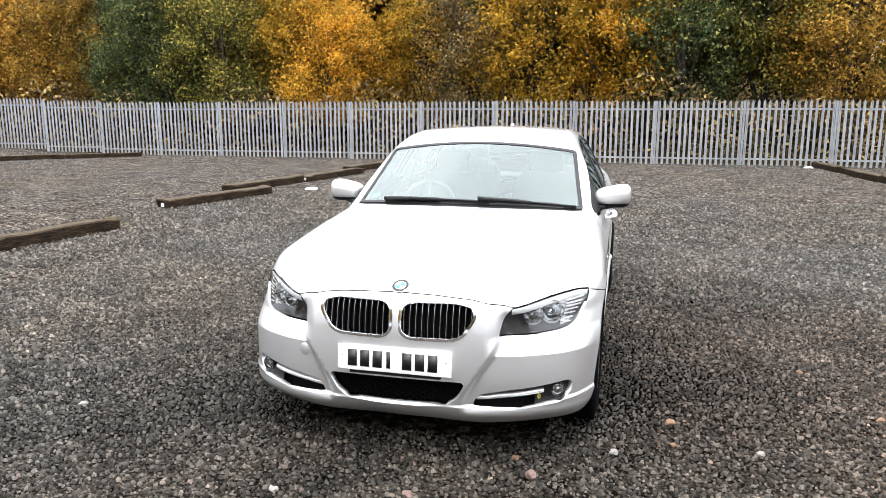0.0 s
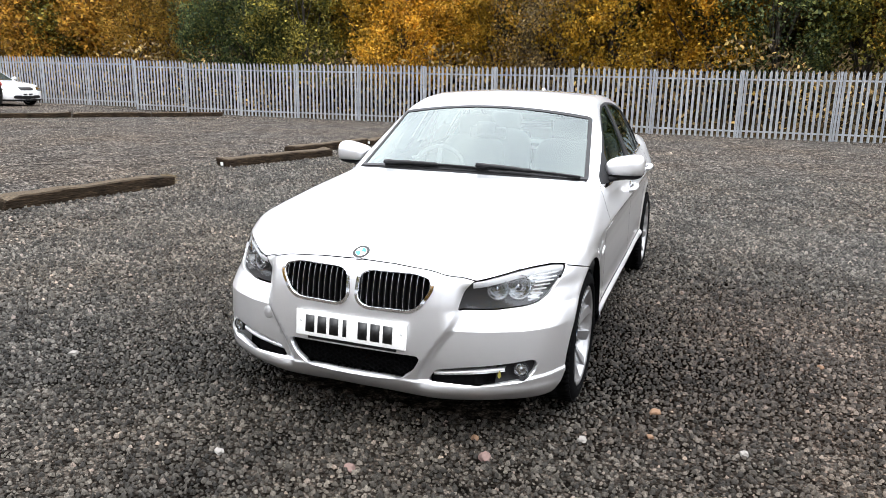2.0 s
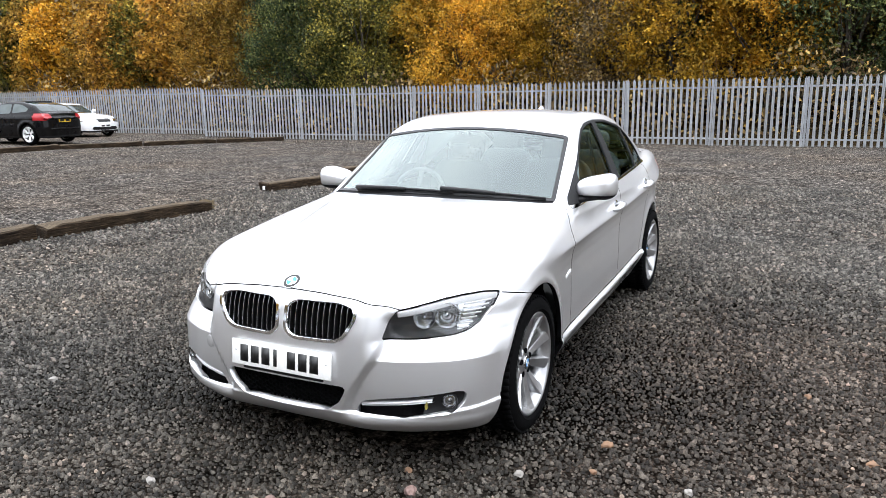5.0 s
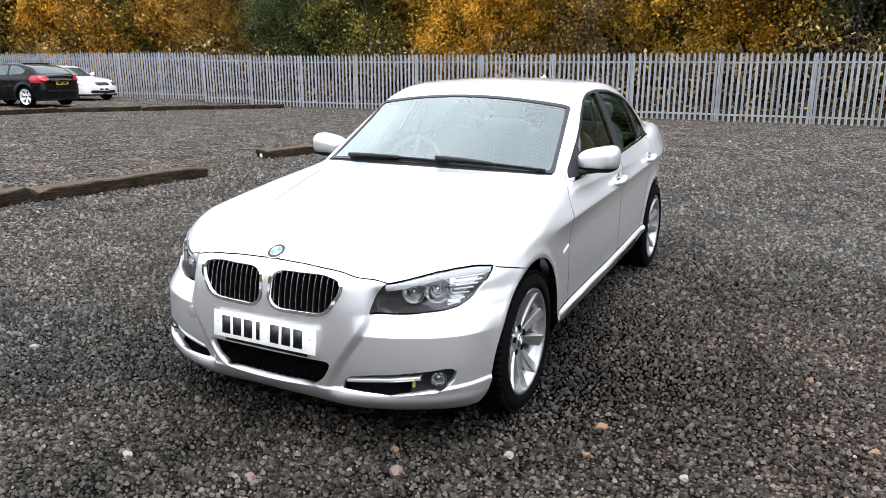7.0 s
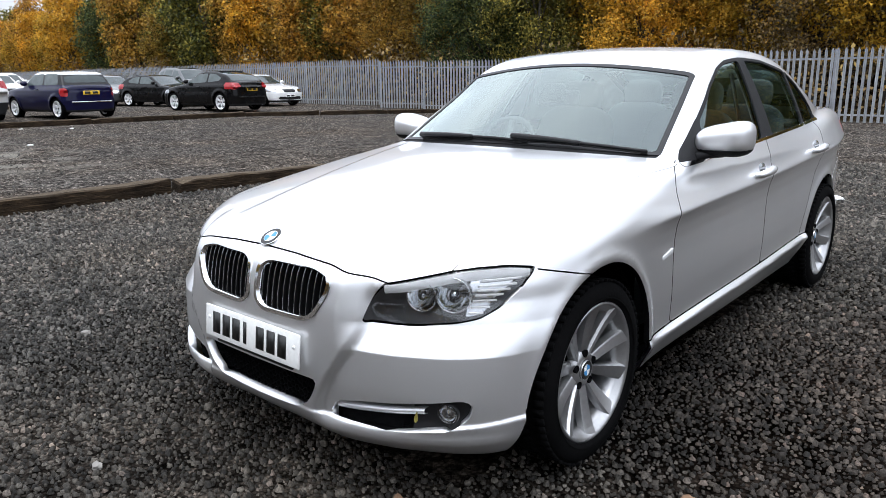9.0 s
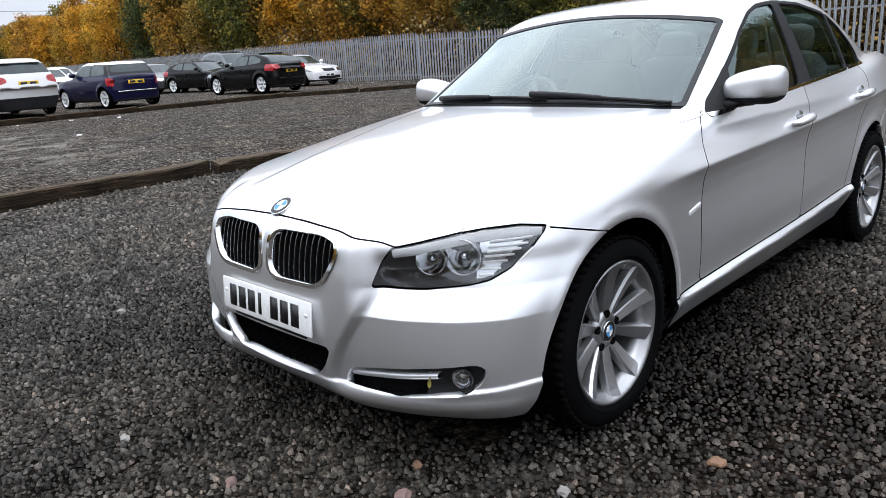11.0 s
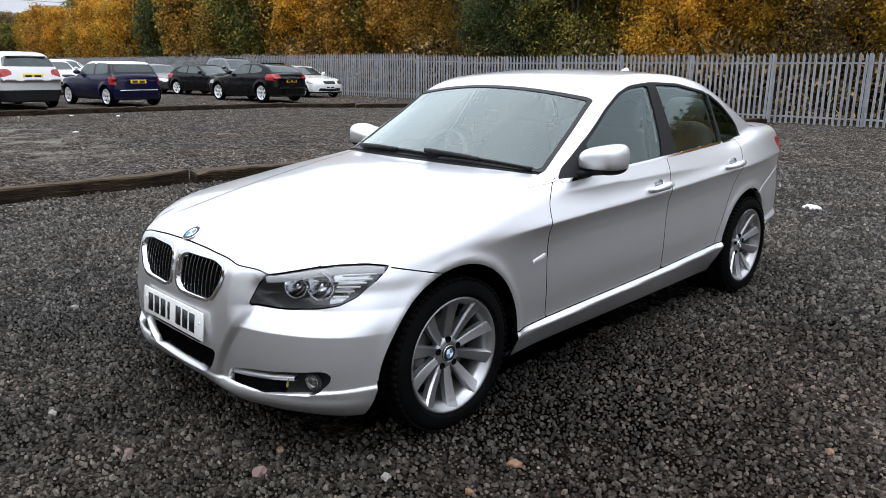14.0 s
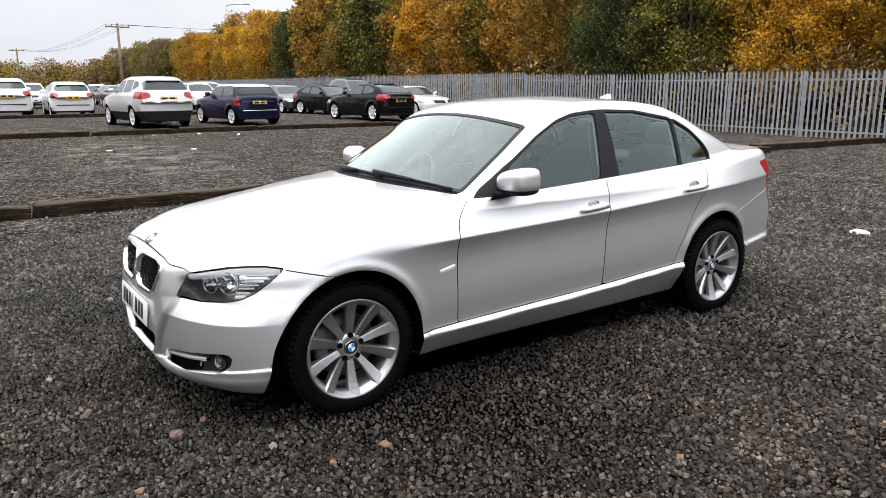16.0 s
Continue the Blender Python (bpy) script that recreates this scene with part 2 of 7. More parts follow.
def stone_material():
    m, nt, b = material("gravel_stone")
    geo = nt.nodes.new("ShaderNodeNewGeometry")
    n = tex(nt, "ShaderNodeTexNoise", 130.0, 4)
    c = ramp_node(nt, geo.outputs["Random Per Island"], [(0.0, (0.0085, 0.0083, 0.0076)), (0.35, (0.020, 0.0196, 0.0180)), (0.72, (0.042, 0.0410, 0.0378)), (0.95, (0.082, 0.080, 0.074)), (0.994, (0.100, 0.087, 0.080)), (1.0, (0.17, 0.15, 0.13))])
    c = mix_col(nt, 1.0, c, ramp_node(nt, n.outputs["Fac"], [(0.33, (0.5,) * 3), (0.67, (1.55,) * 3)]), "MULTIPLY")
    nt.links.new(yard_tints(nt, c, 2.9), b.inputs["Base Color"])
    b.inputs["Roughness"].default_value = 0.52
    b.inputs["Specular IOR Level"].default_value = 0.15
    bump(nt, b, n.outputs["Fac"], 0.9, 0.005)
    return m


def leaf_material(name, stops):
    stops = [(p, tuple(min(0.75, v * 1.5) for v in c)) for p, c in stops]
    m, nt, b = material(name)
    geo = nt.nodes.new("ShaderNodeNewGeometry")
    info = nt.nodes.new("ShaderNodeObjectInfo")
    c = ramp_node(nt, geo.outputs["Random Per Island"], stops)
    tone = ramp_node(nt, info.outputs["Random"], [(0.0, (0.72, 0.78, 0.8)), (0.5, (1.0, 1.0, 1.0)), (1.0, (1.22, 1.10, 0.95))])
    c = mix_col(nt, 1.0, c, tone, "MULTIPLY")
    wide = tex(nt, "ShaderNodeTexNoise", 0.9, 3)
    c = mix_col(nt, 1.0, c, ramp_node(nt, wide.outputs["Fac"], [(0.35, (0.68, 0.72, 0.7)), (0.65, (1.2, 1.15, 1.05))]), "MULTIPLY")
    nt.links.new(c, b.inputs["Base Color"])
    b.inputs["Roughness"].default_value = 0.6
    b.inputs["Specular IOR Level"].default_value = 0.25
    b.inputs["Transmission Weight"].default_value = 0.0
    tr = nt.nodes.new("ShaderNodeBsdfTranslucent")
    nt.links.new(c, tr.inputs[0])
    mx = nt.nodes.new("ShaderNodeMixShader")
    mx.inputs[0].default_value = 0.35
    out = nt.nodes["Material Output"]
    nt.links.new(b.outputs[0], mx.inputs[1])
    nt.links.new(tr.outputs[0], mx.inputs[2])
    nt.links.new(mx.outputs[0], out.inputs[0])
    return m


def timber_material():
    m, nt, b = material("weathered_sleeper_timber")
    grain = tex(nt, "ShaderNodeTexNoise", 9.0, 6, 0.65, stretch_by=(9, 0.5, 9))
    blot = tex(nt, "ShaderNodeTexNoise", 2.2, 5, 0.6)
    c = ramp_node(nt, grain.outputs["Fac"], [(0.30, (0.004, 0.0032, 0.0026)), (0.55, (0.030, 0.021, 0.014)), (0.78, (0.125, 0.088, 0.056))])
    c = mix_col(nt, 1.0, c, ramp_node(nt, blot.outputs["Fac"], [(0.35, (0.5, 0.48, 0.46)), (0.65, (1.35, 1.3, 1.15))]), "MULTIPLY")
    # rain-bleached, mossy upper faces, with the skylight on them painted in too
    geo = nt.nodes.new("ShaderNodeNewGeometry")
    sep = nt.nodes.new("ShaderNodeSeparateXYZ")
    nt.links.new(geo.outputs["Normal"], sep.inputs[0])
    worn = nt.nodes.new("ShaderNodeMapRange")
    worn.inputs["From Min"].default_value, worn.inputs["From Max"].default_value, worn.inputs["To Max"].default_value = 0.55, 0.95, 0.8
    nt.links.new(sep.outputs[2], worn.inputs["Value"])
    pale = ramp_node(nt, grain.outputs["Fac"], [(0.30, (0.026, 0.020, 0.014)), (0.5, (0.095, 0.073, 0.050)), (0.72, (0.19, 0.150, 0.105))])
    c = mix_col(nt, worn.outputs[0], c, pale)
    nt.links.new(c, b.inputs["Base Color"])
    b.inputs["Specular IOR Level"].default_value = 0.1
    b.inputs["Roughness"].default_value = 0.85
    bump(nt, b, grain.outputs["Fac"], 1.0, 0.02)
    return m


def bark_material():
    m, nt, b = material("dark_bark")
    n = tex(nt, "ShaderNodeTexNoise", 8.0, 5, 0.6, stretch_by=(4, 4, 0.6))
    nt.links.new(ramp_node(nt, n.outputs["Fac"], [(0.3, (0.02, 0.017, 0.014)), (0.7, (0.085, 0.07, 0.055))]), b.inputs["Base Color"])
    b.inputs["Roughness"].default_value = 0.9
    bump(nt, b, n.outputs["Fac"], 0.8, 0.03)
    return m


def galvanised_material():
    m, nt, b = material("galvanised_steel")
    info = nt.nodes.new("ShaderNodeObjectInfo")
    sp = tex(nt, "ShaderNodeTexVoronoi", 55.0)
    n = tex(nt, "ShaderNodeTexNoise", 3.0, 5, 0.6)
    c = ramp_node(nt, n.outputs["Fac"], [(0.3, (0.29, 0.305, 0.325)), (0.7, (0.45, 0.465, 0.485))])
    c = mix_col(nt, 1.0, c, ramp_node(nt, sp.outputs["Color"], [(0.0, (0.88,) * 3), (1.0, (1.08,) * 3)]), "MULTIPLY")
    c = mix_col(nt, 1.0, c, ramp_node(nt, info.outputs["Random"], [(0.0, (0.86,) * 3), (1.0, (1.1,) * 3)]), "MULTIPLY")
    nt.links.new(c, b.inputs["Base Color"])
    b.inputs["Metallic"].default_value = 0.35
    b.inputs["Roughness"].default_value = 0.55
    return m


M_GROUND, M_STONE, M_TIMBER, M_BARK, M_STEEL = ground_material(), stone_material(), timber_material(), bark_material(), galvanised_material()
LEAVES = {
    "gold": leaf_material("golden_leaves", [(0.0, (0.08, 0.045, 0.006)), (0.4, (0.34, 0.185, 0.015)), (0.8, (0.53, 0.30, 0.03)), (1.0, (0.30, 0.22, 0.05))]),
    "amber": leaf_material("amber_leaves", [(0.0, (0.05, 0.028, 0.007)), (0.5, (0.27, 0.152, 0.024)), (0.85, (0.41, 0.25, 0.04)), (1.0, (0.16, 0.13, 0.03))]),
    "olive": leaf_material("olive_leaves", [(0.0, (0.020, 0.026, 0.008)), (0.5, (0.105, 0.10, 0.022)), (0.85, (0.27, 0.215, 0.038)), (1.0, (0.38, 0.31, 0.06))]),
    "green": leaf_material("dark_green_leaves", [(0.0, (0.010, 0.018, 0.009)), (0.6, (0.042, 0.065, 0.027)), (0.9, (0.11, 0.13, 0.045)), (1.0, (0.22, 0.22, 0.07))]),
    "thicket": leaf_material("dry_thicket", [(0.0, (0.012, 0.010, 0.007)), (0.6, (0.035, 0.028, 0.018)), (1.0, (0.075, 0.06, 0.033))]),
    "brown": leaf_material("withered_brown_leaves", [(0.0, (0.030, 0.022, 0.012)), (0.5, (0.135, 0.098, 0.050)), (0.9, (0.26, 0.19, 0.085)), (1.0, (0.38, 0.27, 0.09))]),
}

# ---- mesh helpers ----


def mesh_of(name, verts, faces, mat, smooth=True, normals=None):
    me = bpy.data.meshes.new(name)
    me.from_pydata([tuple(map(float, v)) for v in verts], [], [tuple(map(int, f)) for f in faces])
    if mat:
        me.materials.append(mat)
    me.polygons.foreach_set("use_smooth", [smooth] * len(me.polygons))
    if normals is not None:
        me.normals_split_custom_set_from_vertices([tuple(map(float, v)) for v in normals])
    me.update()
    return me


def part(name, data, mat, parent, label="", at=None, smooth=True):
    """Links a bmesh or mesh as one object under its thing."""
    if isinstance(data, bmesh.types.BMesh):
        me = bpy.data.meshes.new(name)
        data.to_mesh(me)
        data.free()
        me.polygons.foreach_set("use_smooth", [smooth] * len(me.polygons))
    else:
        me = data
    if mat and not me.materials:
        me.materials.append(mat)
    ob = new(name, me)
    ob.parent = parent
    if at is not None:
        ob.matrix_basis = at
    return tagged(ob, label)


def thing(name, label, category, group="", kind="", at=None):
    ob = new(name)
    ob.empty_display_size = 0.2
    if at is not None:
        ob.matrix_basis = at
    return tagged(ob, label, category, group, kind)


def box(bm, centre, size, bevel=0.0, turn=None, segments=2):
    m = Matrix.Translation(centre) @ (turn or Matrix()) @ Matrix.Diagonal((*size, 1))
    made = bmesh.ops.create_cube(bm, size=1.0, matrix=m)["verts"]
    if bevel:
        edges = list({e for v in made for e in v.link_edges})
        bmesh.ops.bevel(bm, geom=edges, offset=bevel, segments=segments, affect="EDGES", profile=0.5)
    return bm


def tube(bm, points, radii, sides=8, cap=True):
    """A tube along points, with a radius for each."""
    rings = []
    pts = [Vector(p) for p in points]
    for i, p in enumerate(pts):
        d = (pts[min(i + 1, len(pts) - 1)] - pts[max(i - 1, 0)]).normalized()
        a = d.cross(Vector((0, 0, 1)) if abs(d.z) < 0.9 else Vector((1, 0, 0))).normalized()
        c = d.cross(a)
        rings.append([bm.verts.new(p + (a * math.cos(k * math.tau / sides) + c * math.sin(k * math.tau / sides)) * radii[i]) for k in range(sides)])
    for r0, r1 in zip(rings, rings[1:]):
        for k in range(sides):
            bm.faces.new((r0[k], r0[(k + 1) % sides], r1[(k + 1) % sides], r1[k]))
    if cap:
        bm.faces.new(rings[0][::-1])
        bm.faces.new(rings[-1])
    return bm


def lathe(bm, profile, sides=48, axis="x", cap=False):
    """Turns a profile of (radius, offset) about the x axis."""
    rings = []
    for r, o in profile:
        rings.append([bm.verts.new((o, r * math.cos(k * math.tau / sides), r * math.sin(k * math.tau / sides))) for k in range(sides)])
    for r0, r1 in zip(rings, rings[1:]):
        for k in range(sides):
            bm.faces.new((r0[k], r0[(k + 1) % sides], r1[(k + 1) % sides], r1[k]))
    if cap:
        bm.faces.new(rings[-1])
    return bm


# ---- ground ----


def ground_height(x, y):
    """The yard is level by the car and climbs a little towards the far plot."""
    k = np.clip((-19.5 - x) / 4.0, 0, 1)
    return 0.16 * k * k * (3 - 2 * k) + 0.010 * np.sin(1.7 * x + 0.4) * np.sin(1.3 * y) * np.clip(np.hypot(x, y - 1.4) / 4 - 1, 0, 1)


def build_ground():
    xs = np.concatenate([[-900, -400, -200, -120, -80], np.arange(-60, -10, 1.0), np.arange(-10, 10, 0.4), np.arange(10, 30, 1.0), [40, 80, 200, 400, 900]])
    ys = np.concatenate([[-900, -400, -150, -60, -30], np.arange(-20, -6, 1.0), np.arange(-6, 22, 0.4), np.arange(22, 40, 1.5), [60, 100, 200, 400, 900]])
    gx, gy = np.meshgrid(xs, ys, indexing="ij")
    gz = ground_height(gx, gy)
    bank = np.clip((gy - 21.5) / 9.0, 0, 1)
    gz = gz + 1.3 * bank * bank * (3 - 2 * bank) + 4.2 * np.clip((gy - 36) / 20, 0, 1) * np.clip((gx + 75) / 30, 0, 1)
    n, m = gx.shape
    idx = np.arange(n * m).reshape(n, m)
    faces = np.stack([idx[:-1, :-1], idx[1:, :-1], idx[1:, 1:], idx[:-1, 1:]], -1).reshape(-1, 4)
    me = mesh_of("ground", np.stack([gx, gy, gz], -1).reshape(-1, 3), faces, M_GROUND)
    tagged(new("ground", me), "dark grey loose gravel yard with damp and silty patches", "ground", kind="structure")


build_ground()


def blob_stone(rng, sub):
    """A broken stone: a low polyhedron with uneven corners, of size about 1."""
    bm = bmesh.new()
    bmesh.ops.create_icosphere(bm, subdivisions=sub, radius=0.5)
    pts = np.array([v.co[:] for v in bm.verts])
    faces = np.array([[v.index for v in f.verts] for f in bm.faces])
    bm.free()
    pts *= rng.uniform(0.72, 1.2, (len(pts), 1))
    return pts, faces


def cobble(rng, sides):
    """A chipping's upper half: a crown of facets over a wider rim."""
    a = np.arange(sides) * math.tau / sides
    low = np.stack([np.cos(a), np.sin(a), np.zeros(sides)], -1) * 0.46 * rng.uniform(0.8, 1.15, (sides, 1))
    if sides > 5:
        high = np.stack([np.cos(a + 0.4), np.sin(a + 0.4), np.zeros(sides)], -1) * 0.38 * rng.uniform(0.75, 1.2, (sides, 1)) + np.stack([np.zeros(sides), np.zeros(sides), rng.uniform(0.26, 0.50, sides)], -1)
        pts = np.concatenate([low, high, [[rng.uniform(-0.1, 0.1), rng.uniform(-0.1, 0.1), rng.uniform(0.42, 0.56)]]])
        faces = [[k, (k + 1) % sides, sides + k] for k in range(sides)] + [[(k + 1) % sides, sides + (k + 1) % sides, sides + k] for k in range(sides)] + [[sides + k, sides + (k + 1) % sides, 2 * sides] for k in range(sides)]
    else:
        # a broken lump, widest above the soil, with three upper corners at uneven heights
        low[:, 2] = rng.uniform(0.06, 0.22, sides)
        top = np.stack([low[0] * 0.74, low[1] * 0.70, low[3] * 0.66])
        top[:, :2] += rng.uniform(-0.10, 0.10, (3, 2))
        top[:, 2] = rng.uniform(0.42, 0.74, 3)
        pts = np.concatenate([low, top])
        t0, t1, t2 = sides, sides + 1, sides + 2
        faces = [[0, 1, t0], [1, t1, t0], [1, 2, t1], [2, t2, t1], [2, 3, t2], [3, 4, t2], [4, t0, t2], [4, 0, t0], [t0, t1, t2]]
    return pts, np.array(faces)


def strewn(rng, x0, x1, y0, y1, gap, lo, hi, keep):
    """Jittered places with sizes, where keep() allows."""
    gx, gy = np.meshgrid(np.arange(x0, x1, gap), np.arange(y0, y1, gap), indexing="ij")
    x, y = (g.ravel() + rng.uniform(-0.45, 0.45, g.size) * gap for g in (gx, gy))
    size = gap * (lo + (hi - lo) * rng.uniform(0, 1, x.size) ** 2.5)
    ok = keep(x, y)
    return np.stack([x[ok], y[ok], size[ok]], -1)


def build_gravel():
    rng = np.random.default_rng(5)
    under = lambda x, y: (np.abs(x) < 0.62) & (y > -0.45) & (y < 3.2)
    near = lambda x, y: (x > -2.4) & (x < 4.2) & (y > -2.0) & (y < 2.0)
    middle = lambda x, y: (x > -4.4) & (x < 6.4) & (y > -2.0) & (y < 5.4)
    sets = [(5, strewn(rng, -2.4, 4.2, -2.0, 2.0, 0.0215, 0.62, 1.55, lambda x, y: ~under(x, y)))]
    sets.append((5, strewn(rng, -4.4, 6.4, -2.0, 5.4, 0.030, 0.62, 1.45, lambda x, y: ~near(x, y) & ~under(x, y))))
    sets.append((5, strewn(rng, -7.0, 8.0, -2.0, 10.0, 0.056, 0.5, 1.0, lambda x, y: ~middle(x, y) & (y > np.abs(x - 1) - 6.5))))
    sets.append((5, strewn(rng, -20.0, 9.0, -2.0, 19.6, 0.17, 0.14, 0.30, lambda x, y: ~near(x, y))))
    sets.append((6, strewn(rng, -2.6, 5.0, -2.1, 4.0, 0.20, 0.12, 0.24, lambda x, y: ~under(x, y))))
    kinds, spots, pick = [], [], []
    for sides, s in sets:
        n0 = len(kinds)
        kinds += [cobble(rng, sides) for _ in range(16)]
        spots.append(s)
        pick.append(n0 + rng.integers(0, 16, len(s)))
    spots, pick = np.concatenate(spots), np.concatenate(pick)
    verts, faces, base = [], [], 0
    for k, (pts, fc) in enumerate(kinds):
        s = spots[pick == k]
        a = rng.uniform(0, math.tau, len(s))
        flat = rng.uniform(0.7, 1.15, len(s))
        ca, sa = np.cos(a)[:, None], np.sin(a)[:, None]
        px = (pts[:, 0] * ca - pts[:, 1] * sa) * s[:, 2:3] + s[:, 0:1]
        py = (pts[:, 0] * sa + pts[:, 1] * ca) * s[:, 2:3] * rng.uniform(0.7, 1.0, (len(s), 1)) + s[:, 1:2]
        pz = pts[:, 2][None] * s[:, 2:3] * flat[:, None] - s[:, 2:3] * 0.02 + ground_height(s[:, 0:1], s[:, 1:2])
        v = np.stack([px, py, pz], -1).reshape(-1, 3)
        f = (fc[None] + (np.arange(len(s)) * len(pts))[:, None, None]).reshape(-1, 3) + base
        base += len(v)
        verts.append(v), faces.append(f)
    verts, faces = np.concatenate(verts), np.concatenate(faces)
    me = bpy.data.meshes.new("gravel")
    me.vertices.add(len(verts))
    me.vertices.foreach_set("co", verts.ravel())
    me.loops.add(len(faces) * 3)
    me.loops.foreach_set("vertex_index", faces.ravel().astype(np.int32))
    me.polygons.add(len(faces))
    me.polygons.foreach_set("loop_start", (np.arange(len(faces)) * 3).astype(np.int32))
    me.update(calc_edges=True)
    me.materials.append(M_STONE)
    tagged(new("gravel", me), "loose dark grey crushed stone chippings strewn on the yard", "gravel", kind="stuff")


build_gravel()

# ---- palisade fence ----
FENCE_Y, BAY, POST_0 = 19.9, 2.52, -21.06


def pale_mesh():
    """A folded steel pale with a splayed three-pointed head."""
    prof = [(-0.038, 0.014), (-0.025, -0.010), (-0.010, -0.010), (0.0, 0.008), (0.010, -0.010), (0.025, -0.010), (0.038, 0.014)]
    tops = [1.955, 1.93, 1.985, 2.0, 1.985, 1.93, 1.955]
    verts = [(x, y, 0.05) for x, y in prof] + [(x, y, t - 0.06) for (x, y), t in zip(prof, (1.93,) * 7)] + [(x * 1.0, y - (0.02 if abs(x) > 0.035 else 0), t) for (x, y), t in zip(prof, tops)]
    faces = []
    for r in (0, 7):
        faces += [(r + i, r + i + 1, r + i + 8, r + i + 7) for i in range(6)]
    return verts, faces


def build_fence():
    fence = thing("palisade_fence", "galvanised steel palisade fence with pointed pales along the yard", "fence", kind="structure", at=pose(0, FENCE_Y, 0))
    pv, pf = pale_mesh()
    pale = mesh_of("pale", pv, pf, M_STEEL, smooth=False)
    bm = box(bmesh.new(), (0, 0.055, 0.98), (0.060, 0.055, 1.98), 0.006)
    post = bpy.data.meshes.new("post")
    bm.to_mesh(post)
    bm.free()
    post.materials.append(M_STEEL)
    bm = box(bmesh.new(), (BAY / 2, 0.028, 0), (BAY - 0.01, 0.006, 0.05))
    box(bm, (BAY / 2, 0.05, -0.022), (BAY - 0.01, 0.045, 0.006))
    rail = bpy.data.meshes.new("rail")
    bm.to_mesh(rail)
    bm.free()
    rail.materials.append(M_STEEL)
    rng = random.Random(3)
    far_v, far_f = [], []
    per = 16
    for i in range(-30, 15):
        x0 = POST_0 + i * BAY
        z0 = float(ground_height(x0, FENCE_Y)) - 0.04
        part("post", post, None, fence, at=pose(x0, 0, z0, rng.uniform(-0.5, 0.5), rng.uniform(-0.4, 0.4)))
        for h in (0.24, 1.72):
            part("rail", rail, None, fence, at=pose(x0, 0, z0 + h))
        for k in range(per):
            x, z = x0 + (k + 0.5) * BAY / per, z0 + rng.uniform(-0.008, 0.008)
            lean = rng.uniform(-0.5, 0.5)
            if -4 <= i <= 11:
                part("pale", pale, None, fence, at=pose(x, 0, z, 0, lean, rng.uniform(-4, 4)))
            else:
                n = len(far_v)
                far_v += [(px + x, py, pz + z) for px, py, pz in pv]
                far_f += [tuple(n + q for q in f) for f in pf]
    tagged(part("far_pales", mesh_of("far_pales", far_v, far_f, M_STEEL, smooth=False), None, fence, "run of galvanised pales in the distance"), kind="stuff")


# ---- timber sleepers ----


def sleeper_mesh(seed, length=2.58, wide=0.25, high=0.16):
    rng = random.Random(seed)
    bm = bmesh.new()
    box(bm, (0, 0, high / 2), (wide, length, high), 0.018, segments=1)
    long_edges = [e for e in bm.edges if abs(e.verts[0].co.y - e.verts[1].co.y) > length * 0.8]
    bmesh.ops.subdivide_edges(bm, edges=long_edges, cuts=11, use_grid_fill=True)
    off = Vector((seed * 3.1, 0, 0))
    for v in bm.verts:
        n = noise.noise_vector(v.co * 2.3 + off) * 0.018 + noise.noise_vector(v.co * 9 + off) * 0.006
        if v.co.z < 0.02:
            n.z = -0.01
        end = max(0, abs(v.co.y) - length / 2 + 0.12) / 0.12
        v.co += n * (1 + 3.0 * end * (0.5 + noise.noise(v.co * 14 + off)))
    me = bpy.data.meshes.new("sleeper")
    bm.to_mesh(me)
    bm.free()
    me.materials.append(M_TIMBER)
    return me


M_SPLINTER = plain("splintered_wood", (0.12, 0.085, 0.038), 0.9, grain=40, vary=0.5)
M_CAP = plain("white_paint_mark", (0.8, 0.8, 0.78), 0.6)


